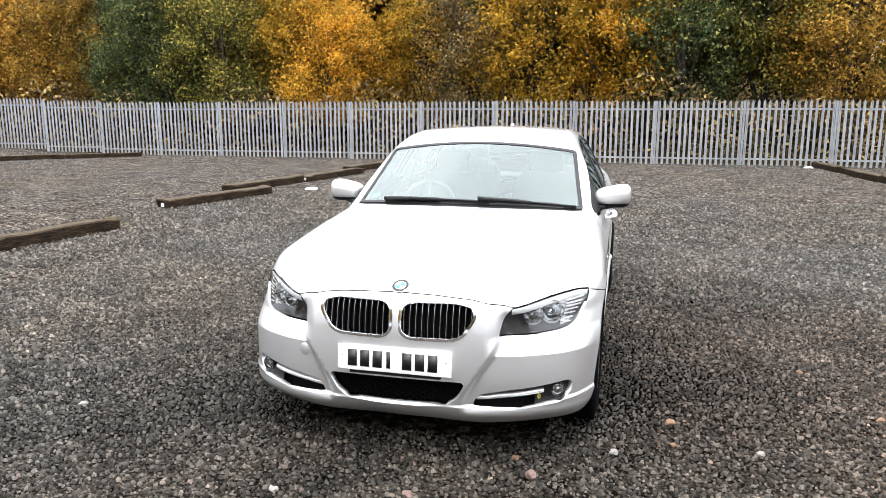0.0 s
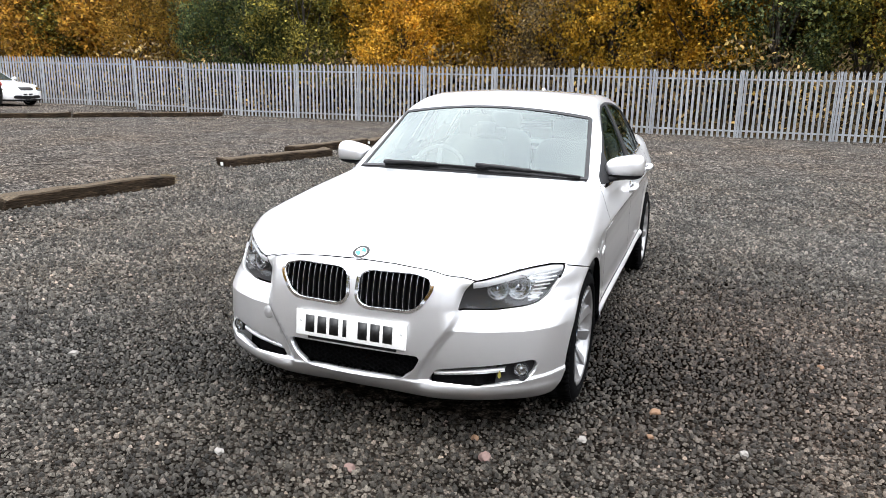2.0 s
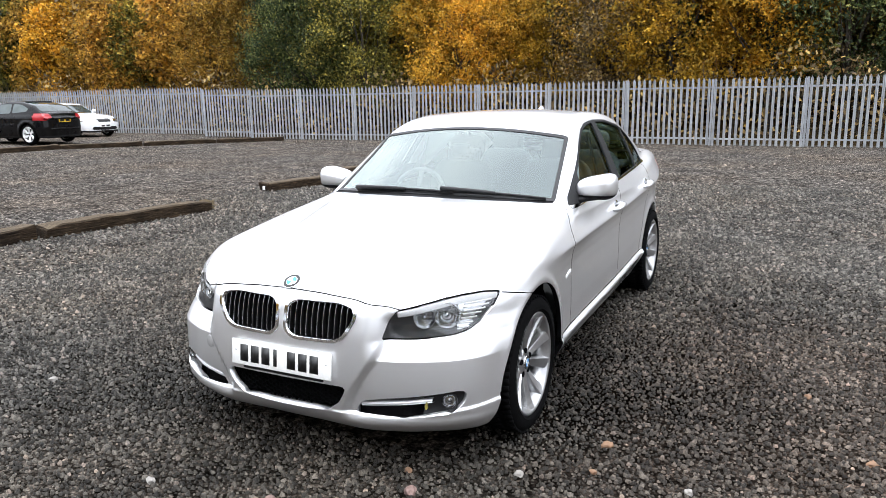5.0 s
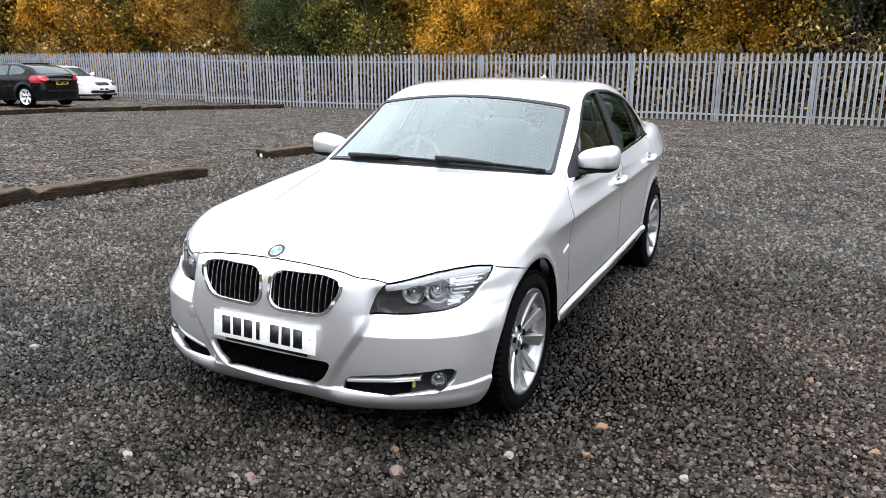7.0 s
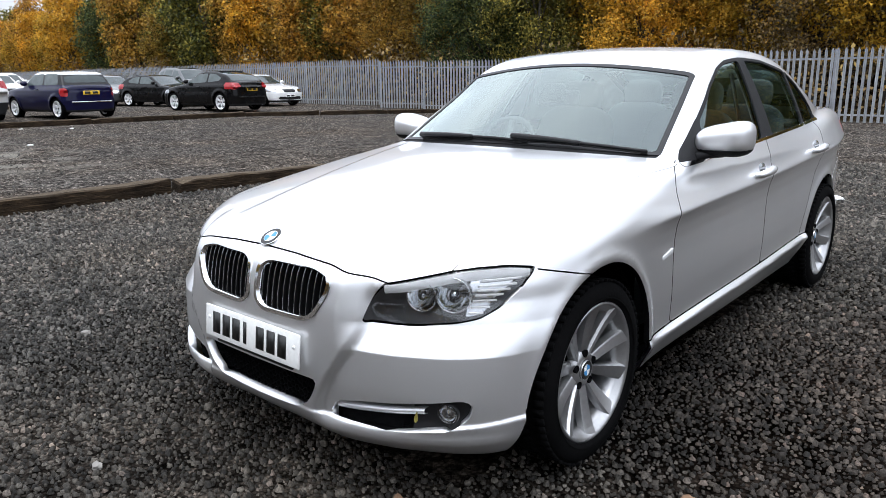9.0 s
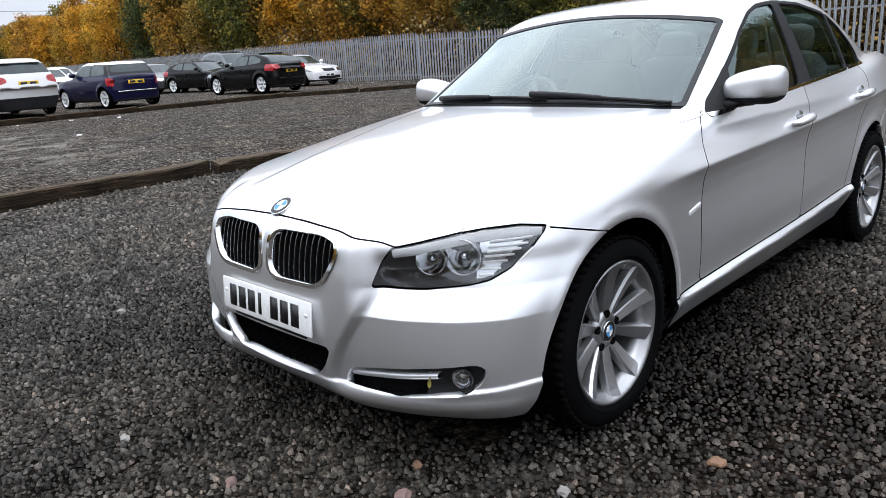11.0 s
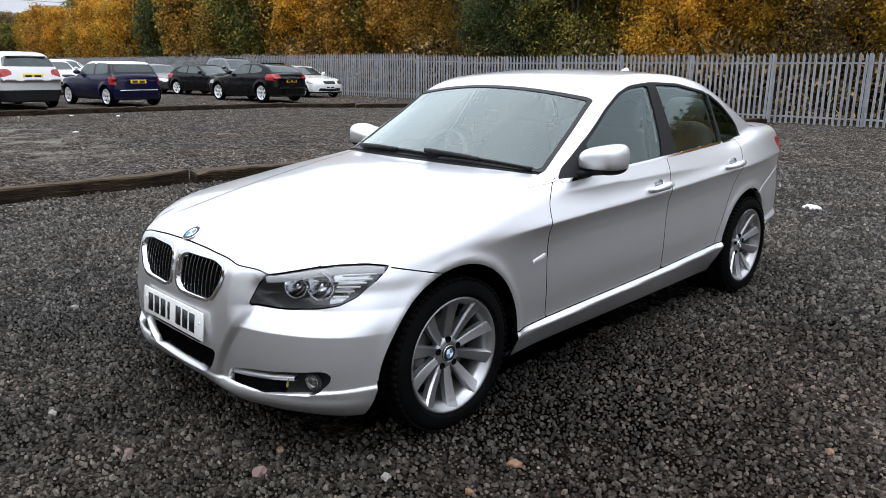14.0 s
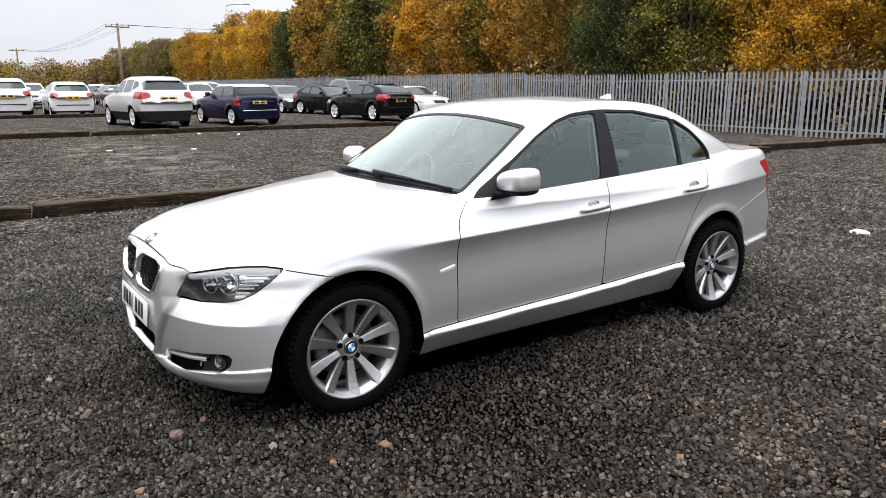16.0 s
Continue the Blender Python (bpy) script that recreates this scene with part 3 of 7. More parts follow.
def build_sleepers():
    kinds = [sleeper_mesh(k) for k in range(5)]
    lying = "dark weathered timber sleeper lying on gravel"

    def lay(a, b, k, label=lying, group="parking edge", mark=False):
        a, b = Vector((*a, 0)), Vector((*b, 0))
        mid, d = (a + b) / 2, b - a
        z = float(ground_height(mid.x, mid.y))
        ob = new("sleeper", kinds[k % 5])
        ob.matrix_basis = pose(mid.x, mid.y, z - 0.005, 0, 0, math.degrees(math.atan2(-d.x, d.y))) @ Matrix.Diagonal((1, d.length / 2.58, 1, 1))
        tagged(ob, label, "sleeper", group)
        if "frayed" in label:
            g = random.Random(4)
            bm = bmesh.new()
            for _ in range(90):
                x, z, n = g.uniform(-0.12, 0.12), g.uniform(0.012, 0.15), g.uniform(0.03, 0.11)
                tube(bm, [(x, 1.24, z), (x + g.uniform(-0.012, 0.012), 1.27 + n, z + g.uniform(-0.02, 0.012))], [g.uniform(0.004, 0.010), 0.002], 4)
            part("frayed_end", bm, M_SPLINTER, ob, "splintered pale wood fibres", smooth=False)
        if mark:
            bm = box(bmesh.new(), (0.02, -1.315, 0.075), (0.06, 0.012, 0.06), 0.004)
            part("paint_mark", bm, M_CAP, ob, "white painted square mark")

    # edge beside the silver saloon
    lay((-6.02, -3.30), (-6.02, -0.72), 0)
    lay((-6.02, -0.66), (-6.08, 2.14), 1)
    lay((-6.02, 2.20), (-5.76, 4.58), 2, lying + ", end frayed")
    lay((-6.38, 6.52), (-5.82, 9.02), 3, lying + ", set askew", mark=True)
    lay((-6.62, 8.92), (-6.30, 11.42), 4)
    lay((-6.22, 11.50), (-5.92, 14.16), 0, mark=True)
    lay((-6.30, 14.25), (-6.0, 16.8), 1)
    lay((-6.1, 16.85), (-5.8, 19.35), 2)
    # far edge in front of the parked cars
    for k in range(10):
        y = 10.1 - 2.62 * k
        lay((-20.75 - 0.05 * (k % 2), y - 2.56), (-20.72, y), k, group="far parking edge")
    lay((-20.7, 10.16), (-20.55, 12.75), 3, group="far parking edge")
    lay((-20.5, 12.8), (-19.3, 15.1), 1, group="far parking edge")
    lay((-19.25, 15.12), (-17.75, 17.1), 2, group="far parking edge")
    lay((-17.7, 17.12), (-16.1, 18.95), 4, group="far parking edge")
    # edge on the other side of the bay
    for k in range(3):
        lay((6.75 - 0.2 * k, 12.4 + 2.62 * k), (6.6 - 0.2 * k, 14.95 + 2.62 * k), k + 1, group="right parking edge".replace("right", "other"))
    for k in range(8):
        lay((-33.0, -12 + 2.66 * k), (-32.9, -9.4 + 2.66 * k), k, group="back parking edge")


# ---- trees ----


def crown_mesh(name, seed, mat, height, spread, leaves, base=0.16, size=0.11):
    """A ragged crown: leaves in uneven clumps round short limbs, with gaps between."""
    rng = np.random.default_rng(seed)
    clumps = 84
    t = rng.uniform(base, 0.94, clumps)
    prof = np.sin(np.clip((t - base + 0.10) / (1.12 - base), 0, 1) * math.pi) ** 0.5
    ang, rad = rng.uniform(0, math.tau, clumps), spread * prof * rng.uniform(0.25, 1.0, clumps) ** 0.6
    centre = np.stack([np.cos(ang) * rad, np.sin(ang) * rad, t * height], -1)
    csize = spread * rng.uniform(0.15, 0.40, clumps)
    which = rng.integers(0, clumps, leaves)
    d = rng.normal(0, 1, (leaves, 3))
    d /= np.linalg.norm(d, axis=1)[:, None] + 1e-9
    pos = centre[which] + d * (csize[which] * rng.uniform(0.2, 1.15, leaves) ** 0.7)[:, None] * np.array([1, 1, 0.8])
    loose = rng.uniform(0, 1, leaves) < 0.22
    lt, la = rng.uniform(base - 0.03, 0.97, leaves), rng.uniform(0, math.tau, leaves)
    lr = spread * 1.12 * np.sin(np.clip((lt - base + 0.12) / (1.14 - base), 0, 1) * math.pi) ** 0.5 * rng.uniform(0.1, 1, leaves) ** 0.45
    pos = np.where(loose[:, None], np.stack([np.cos(la) * lr, np.sin(la) * lr, lt * height], -1), pos)
    pos[:, 2] = np.maximum(pos[:, 2], 0.15)
    s = size * rng.uniform(0.55, 1.35, leaves)
    n = rng.normal(0, 1, (leaves, 3)) + np.array([0, 0, 0.5])
    n /= np.linalg.norm(n, axis=1)[:, None]
    a = np.cross(n, rng.normal(0, 1, (leaves, 3)))
    a /= np.linalg.norm(a, axis=1)[:, None] + 1e-9
    b = np.cross(n, a)
    tip, side = a * (s * 0.52)[:, None], b * (s * 0.48)[:, None]
    fold = n * (s * 0.12)[:, None]
    v = np.stack([pos - tip, pos + tip * 0.7 + side * 0.85 + fold, pos + tip * 0.7 - side * 0.85], 1).reshape(-1, 3)
    f = np.arange(leaves * 3).reshape(-1, 3)
    me = bpy.data.meshes.new(name)
    me.vertices.add(len(v))
    me.vertices.foreach_set("co", v.ravel())
    me.loops.add(leaves * 3)
    me.loops.foreach_set("vertex_index", f.ravel().astype(np.int32))
    me.polygons.add(leaves)
    me.polygons.foreach_set("loop_start", (np.arange(leaves) * 3).astype(np.int32))
    me.update(calc_edges=True)
    me.materials.append(mat)
    return me, centre


def trunk_mesh(name, seed, height, centre, spread):
    rng = random.Random(seed)
    bm = bmesh.new()
    p, pts, rad = Vector((0, 0, -0.2)), [], []
    for k in range(8):
        pts.append(p.copy())
        rad.append(0.115 * (1 - k / 8.5) ** 0.8 * height / 7)
        p += Vector((rng.uniform(-0.12, 0.12), rng.uniform(-0.12, 0.12), height * 0.95 / 8))
    tube(bm, pts, rad, 7)
    for k in range(16):
        c = Vector(centre[rng.randrange(len(centre))])
        i = min(6, max(1, int(c.z / height * 7 * rng.uniform(0.45, 0.8))))
        a = pts[i]
        m = (a + c) / 2 + Vector((rng.uniform(-0.2, 0.2), rng.uniform(-0.2, 0.2), 0.15))
        tube(bm, [a, m, c], [rad[i] * 0.5, rad[i] * 0.3, 0.008], 5)
    me = bpy.data.meshes.new(name)
    bm.to_mesh(me)
    bm.free()
    me.materials.append(M_BARK)
    me.polygons.foreach_set("use_smooth", [True] * len(me.polygons))
    return me


TREE_LABEL = {
    "gold": "birch with golden yellow autumn leaves behind the fence",
    "amber": "tree with amber and rust autumn leaves behind the fence",
    "olive": "tree with olive green leaves turning yellow behind the fence",
    "green": "dark green leafy tree standing behind the fence",
    "brown": "thin tree with sparse brown leaves behind the fence",
}


def build_trees():
    kinds = {}
    seed = 1
    for col in TREE_LABEL:
        for j in range(2):
            h, sp = (7.6, 2.5) if j == 0 else (8.6, 2.1)
            n = 29000 if col != "brown" else 23000
            crown, centre = crown_mesh("crown", seed, LEAVES[col], h, sp, n, base=0.20, size=0.108)
            trunk = trunk_mesh("trunk", seed, h, centre, sp)
            t = thing("tree", TREE_LABEL[col], "tree", "trees behind the fence")
            part("trunk", trunk, None, t)
            part("crown", crown, None, t)
            kinds[(col, j)] = t
            seed += 1
        crown, centre = crown_mesh("crown", seed, LEAVES[col], 8.4, 2.6, 6000, base=0.26, size=0.27)
        t = thing("tree", TREE_LABEL[col], "tree", "trees behind the fence")
        part("trunk", trunk_mesh("trunk", seed, 8.4, centre, 2.5), None, t)
        part("crown", crown, None, t)
        kinds[(col, 2)] = t
        seed += 1
        crown, centre = crown_mesh("crown", seed, LEAVES[col], 8.0, 2.3, 14000, base=0.20, size=0.18)
        t = thing("tree", TREE_LABEL[col], "tree", "trees behind the fence")
        part("trunk", trunk_mesh("trunk", seed, 8.0, centre, 2.3), None, t)
        part("crown", crown, None, t)
        kinds[(col, 3)] = t
        seed += 1
    rng = random.Random(11)
    used = set()
    order = []
    # front row, west to east
    stretches = [(-92, ("olive", "brown")), (-66, ("amber", "gold")), (-57, ("gold",)), (-53, ("green",)), (-43, ("olive", "amber")), (-39, ("olive",)), (-32, ("amber", "gold")), (-27, ("olive", "amber")), (-24, ("amber",)), (-22.6, ("green",)), (-20.0, ("amber",)), (-16.0, ("green",)), (-13.2, ("olive",)), (-6.5, ("gold",)), (-2.8, ("brown", "amber")), (0.2, ("gold",)), (2.0, ("amber",)), (4.2, ("green",)), (30, ("olive", "amber"))]
    x, k = -112.0, 0
    while x < 20:
        c = next(cols for end, cols in stretches if x < end)
        order.append((c[k % len(c)], x + rng.uniform(-0.5, 0.5), rng.uniform(23.2, 25.2), rng.uniform(0.80, 1.08)))
        x, k = x + rng.uniform(2.1, 2.7) * (1 if x > -60 else 1.3), k + 1
    x = -150.0
    while x < 24:
        c = rng.choice(["amber", "amber", "gold", "olive", "brown", "green", "olive"] if x > -66 else ["olive", "brown", "brown"])
        order.append((c, x, rng.uniform(26.5, 29.0), rng.uniform(0.98, 1.18)))
        x += rng.uniform(2.0, 2.8) * (1 if x > -85 else 1.5)
    x = -190.0
    while x < 26:
        c = rng.choice(["amber", "gold", "olive", "brown", "brown", "olive"] if x > -66 else ["olive", "brown", "brown"])
        order.append((c, x, rng.uniform(30.5, 35.0), rng.uniform(1.12, 1.38)))
        x += rng.uniform(3.8, 5.2) * (1 if x > -85 else 1.6)
    for c, x, y, s in order:
        if x > 10.5 and y > 25.5:
            continue
        if x > 9.5:
            s *= 0.5
        j = (rng.randrange(2) if x > -27 else 3) if y < 25.5 else 2
        bank = min(1, max(0, (y - 21.5) / 9))
        z = 1.3 * bank * bank * (3 - 2 * bank) + float(ground_height(x, y)) - 0.05
        m = pose(x, y, z, rng.uniform(-3, 3), rng.uniform(-3, 3), rng.uniform(0, 360))
        src = kinds[(c, j)]
        if (c, j) not in used:
            used.add((c, j))
            src.matrix_basis, ob = m, src
        else:
            ob = copy_thing(src, m)
        s = s if x > -56 else min(s, 1.0) * (0.98 if y < 25.5 else 0.86) * rng.uniform(0.78, 1.06)
        ob.scale = (s, s, s * rng.uniform(0.92, 1.1))
    # trees on the near side of the yard
    spare = [key for key in kinds if key not in used]
    for k in range(10):
        m = pose(rng.uniform(31, 36), -24 + 5.0 * k, 0, 0, 0, rng.uniform(0, 360))
        if k < len(spare):
            ob = kinds[spare[k]]
            ob.matrix_basis = m
        else:
            ob = copy_thing(kinds[(rng.choice(list(TREE_LABEL)), 2)], m)
        ob["label"] = "autumn tree on the open side of the yard"
        ob["group"] = "trees across the yard"
        ob.scale = (0.72, 0.72, 0.58)
    # trees added out of view behind the camera's way to darken the bodywork's reflections
    for k in range(20):
        ob = copy_thing(kinds[(rng.choice(list(TREE_LABEL)), 2)], pose(-58 + 4.6 * k, rng.uniform(-31, -27), 0, 0, 0, rng.uniform(0, 360)))
        ob["label"], ob["group"] = "autumn tree on the open side of the yard", "trees across the yard"
        ob.scale = (1.35, 1.35, rng.uniform(1.15, 1.45))
    # distant woods closing the view to the west
    g = np.random.default_rng(31)
    for name, mat, n, label in (("far_woods", LEAVES["brown"], 60000, "distant brown autumn woods along the skyline"), ("far_copse", LEAVES["amber"], 26000, "distant amber trees along the skyline"), ("far_thicket", LEAVES["olive"], 52000, "distant olive green trees along the skyline")):
        clump = np.stack([g.uniform(-205, -140, 170), g.uniform(-40, 62, 170), g.uniform(0.8, 5.2, 170)], -1)
        size = g.uniform(1.6, 3.0, 170)
        w = g.integers(0, 170, n)
        d = g.normal(0, 1, (n, 3))
        d /= np.linalg.norm(d, axis=1)[:, None]
        p = clump[w] + d * (size[w] * g.uniform(0.3, 1.0, n))[:, None]
        p[:, 2] = np.maximum(p[:, 2], 0.2)
        a, b = g.normal(0, 1, (n, 3)), g.normal(0, 1, (n, 3))
        a, b = a / np.linalg.norm(a, axis=1)[:, None] * 0.22, b / np.linalg.norm(b, axis=1)[:, None] * 0.16
        v = np.stack([p - a, p + b, p + a, p - b], 1).reshape(-1, 3)
        tagged(new(name, mesh_of(name, v, np.arange(n * 4).reshape(-1, 4), mat, smooth=False)), label, "woods", kind="stuff")
    # low scrub on the bank
    n = 38000
    g = np.random.default_rng(8)
    px, py = g.uniform(-100, 24, n), 20.7 + g.uniform(0, 1, n) ** 1.3 * 7
    bank = np.clip((py - 21.5) / 9, 0, 1)
    hz = 1.3 * bank * bank * (3 - 2 * bank) + ground_height(px, py)
    tall = (0.9 + 1.5 * (np.sin(px * 0.9) * np.sin(px * 0.37 + 1) * 0.5 + 0.5)) * g.uniform(0.1, 1.25, n)
    pos = np.stack([px, py, hz + tall], -1)
    for name, lo, hi, mat, label in (("scrub", 0, 31000, LEAVES["brown"], "withered brown bramble scrub on the bank"), ("undergrowth", 31000, 36500, LEAVES["thicket"], "dark tangled undergrowth on the bank"), ("fallen_leaf_scrub", 36500, n, LEAVES["amber"], "amber coloured scrub on the bank")):
        p = pos[lo:hi]
        k = len(p)
        a, b = g.normal(0, 1, (k, 3)), g.normal(0, 1, (k, 3))
        a, b = a / np.linalg.norm(a, axis=1)[:, None] * 0.10, b / np.linalg.norm(b, axis=1)[:, None] * 0.065
        v = np.stack([p - a, p + b, p + a, p - b], 1).reshape(-1, 3)
        me = mesh_of(name, v, np.arange(k * 4).reshape(-1, 4), mat, smooth=False)
        tagged(new(name, me), label, "scrub", kind="stuff")
    # bare thin stems among the scrub
    bm = bmesh.new()
    for k in range(420):
        x, y = g.uniform(-60, 20), g.uniform(20.8, 25)
        z = float(ground_height(x, y))
        h = g.uniform(0.9, 2.6)
        tube(bm, [(x, y, z), (x + g.uniform(-0.2, 0.2), y, z + h * 0.5), (x + g.uniform(-0.5, 0.5), y, z + h)], [0.014, 0.010, 0.004], 4, cap=False)
    me = bpy.data.meshes.new("thin_stems")
    bm.to_mesh(me)
    bm.free()
    me.materials.append(M_BARK)
    tagged(new("thin_stems", me), "thin bare stems among the scrub on the bank", "scrub", kind="stuff")


build_sleepers()
build_trees()

build_fence()

# ---- car bodies: smooth solids from design curves ----


def curve(pts, soft=0.03):
    """A smooth function through a few design points."""
    px, py = np.array([p[0] for p in pts], float), np.array([p[1] for p in pts], float)
    m = 4 * soft + 1e-6
    xs = np.linspace(px[0] - m, px[-1] + m, 1600)
    ys = np.interp(xs, px, py)
    s0, s1 = (py[1] - py[0]) / (px[1] - px[0]), (py[-1] - py[-2]) / (px[-1] - px[-2])
    ys = np.where(xs < px[0], py[0] + s0 * (xs - px[0]), ys)
    ys = np.where(xs > px[-1], py[-1] + s1 * (xs - px[-1]), ys)
    step = xs[1] - xs[0]
    k = int(3 * soft / step) + 1
    g = np.exp(-0.5 * (np.arange(-k, k + 1) * step / max(soft, 1e-6)) ** 2)
    g /= g.sum()
    pad = np.concatenate([ys[0] - (ys[1] - ys[0]) * np.arange(k, 0, -1), ys, ys[-1] + (ys[-1] - ys[-2]) * np.arange(1, k + 1)])
    ys = np.convolve(pad, g, "valid")
    return lambda v: np.interp(v, xs, ys)


def smax(a, b, r):
    h = np.maximum(r - np.abs(a - b), 0) / r
    return np.maximum(a, b) + h * h * r * 0.25


def smin(a, b, r):
    return -smax(-a, -b, r)


def step01(v):
    v = np.clip(v, 0, 1)
    return v * v * (3 - 2 * v)


def net(fn, lo, hi, h):
    """Meshes the zero surface of fn with quads and draws the corners onto it."""
    ax = [np.arange(lo[k], hi[k] + h, h) for k in range(3)]
    X, Y, Z = np.meshgrid(*ax, indexing="ij")
    F = fn(X, Y, Z)
    S = F < 0
    nx, ny, nz = F.shape
    total, count = np.zeros((nx - 1, ny - 1, nz - 1, 3)), np.zeros((nx - 1, ny - 1, nz - 1))
    for axis in range(3):
        o = [k for k in range(3) if k != axis]
        a = [slice(None)] * 3
        b = [slice(None)] * 3
        a[axis], b[axis] = slice(0, -1), slice(1, None)
        cross = S[tuple(a)] != S[tuple(b)]
        fa, fb = F[tuple(a)], F[tuple(b)]
        t = np.where(cross, fa / np.where(cross, fa - fb, 1), 0)
        P = np.stack([X[tuple(a)], Y[tuple(a)], Z[tuple(a)]], -1)
        P[..., axis] += t * h
        P = P * cross[..., None]
        for i in (0, 1):
            for j in (0, 1):
                sl = [slice(None)] * 3
                sl[o[0]] = slice(i, (F.shape[o[0]] - 1) + i)
                sl[o[1]] = slice(j, (F.shape[o[1]] - 1) + j)
                total += P[tuple(sl)]
                count += cross[tuple(sl)]
    used = count > 0
    ids = np.full(used.shape, -1)
    ids[used] = np.arange(used.sum())
    V = total[used] / count[used][:, None]
    quads = []
    for axis in range(3):
        o = [k for k in range(3) if k != axis]
        a = [slice(1, -1)] * 3
        b = [slice(1, -1)] * 3
        a[axis], b[axis] = slice(0, -1), slice(1, None)
        sa = S[tuple(a)]
        cross = sa != S[tuple(b)]
        idx = np.argwhere(cross)
        first = sa[cross]
        base = idx.copy()
        base[:, o[0]] += 1
        base[:, o[1]] += 1
        q = []
        for i, j in ((1, 1), (0, 1), (0, 0), (1, 0)):
            c = base.copy()
            c[:, o[0]] -= i
            c[:, o[1]] -= j
            q.append(ids[c[:, 0], c[:, 1], c[:, 2]])
        q = np.stack(q, -1)
        flip = first if axis != 1 else ~first
        q[~flip] = q[~flip][:, ::-1]
        quads.append(q)
    Q = np.concatenate(quads)
    Q = Q[(Q >= 0).all(1)]
    return settle(fn, V, 5, h), Q


def slope(fn, V, e=0.0015):
    g = np.stack([fn(V[:, 0] + e * (k == 0), V[:, 1] + e * (k == 1), V[:, 2] + e * (k == 2)) - fn(V[:, 0] - e * (k == 0), V[:, 1] - e * (k == 1), V[:, 2] - e * (k == 2)) for k in range(3)], -1) / (2 * e)
    return g


def settle(fn, V, rounds, h):
    for _ in range(rounds):
        g = slope(fn, V)
        d = fn(V[:, 0], V[:, 1], V[:, 2]) / np.maximum((g * g).sum(1), 0.05)
        V = V - g * np.clip(d, -h, h)[:, None]
    return V


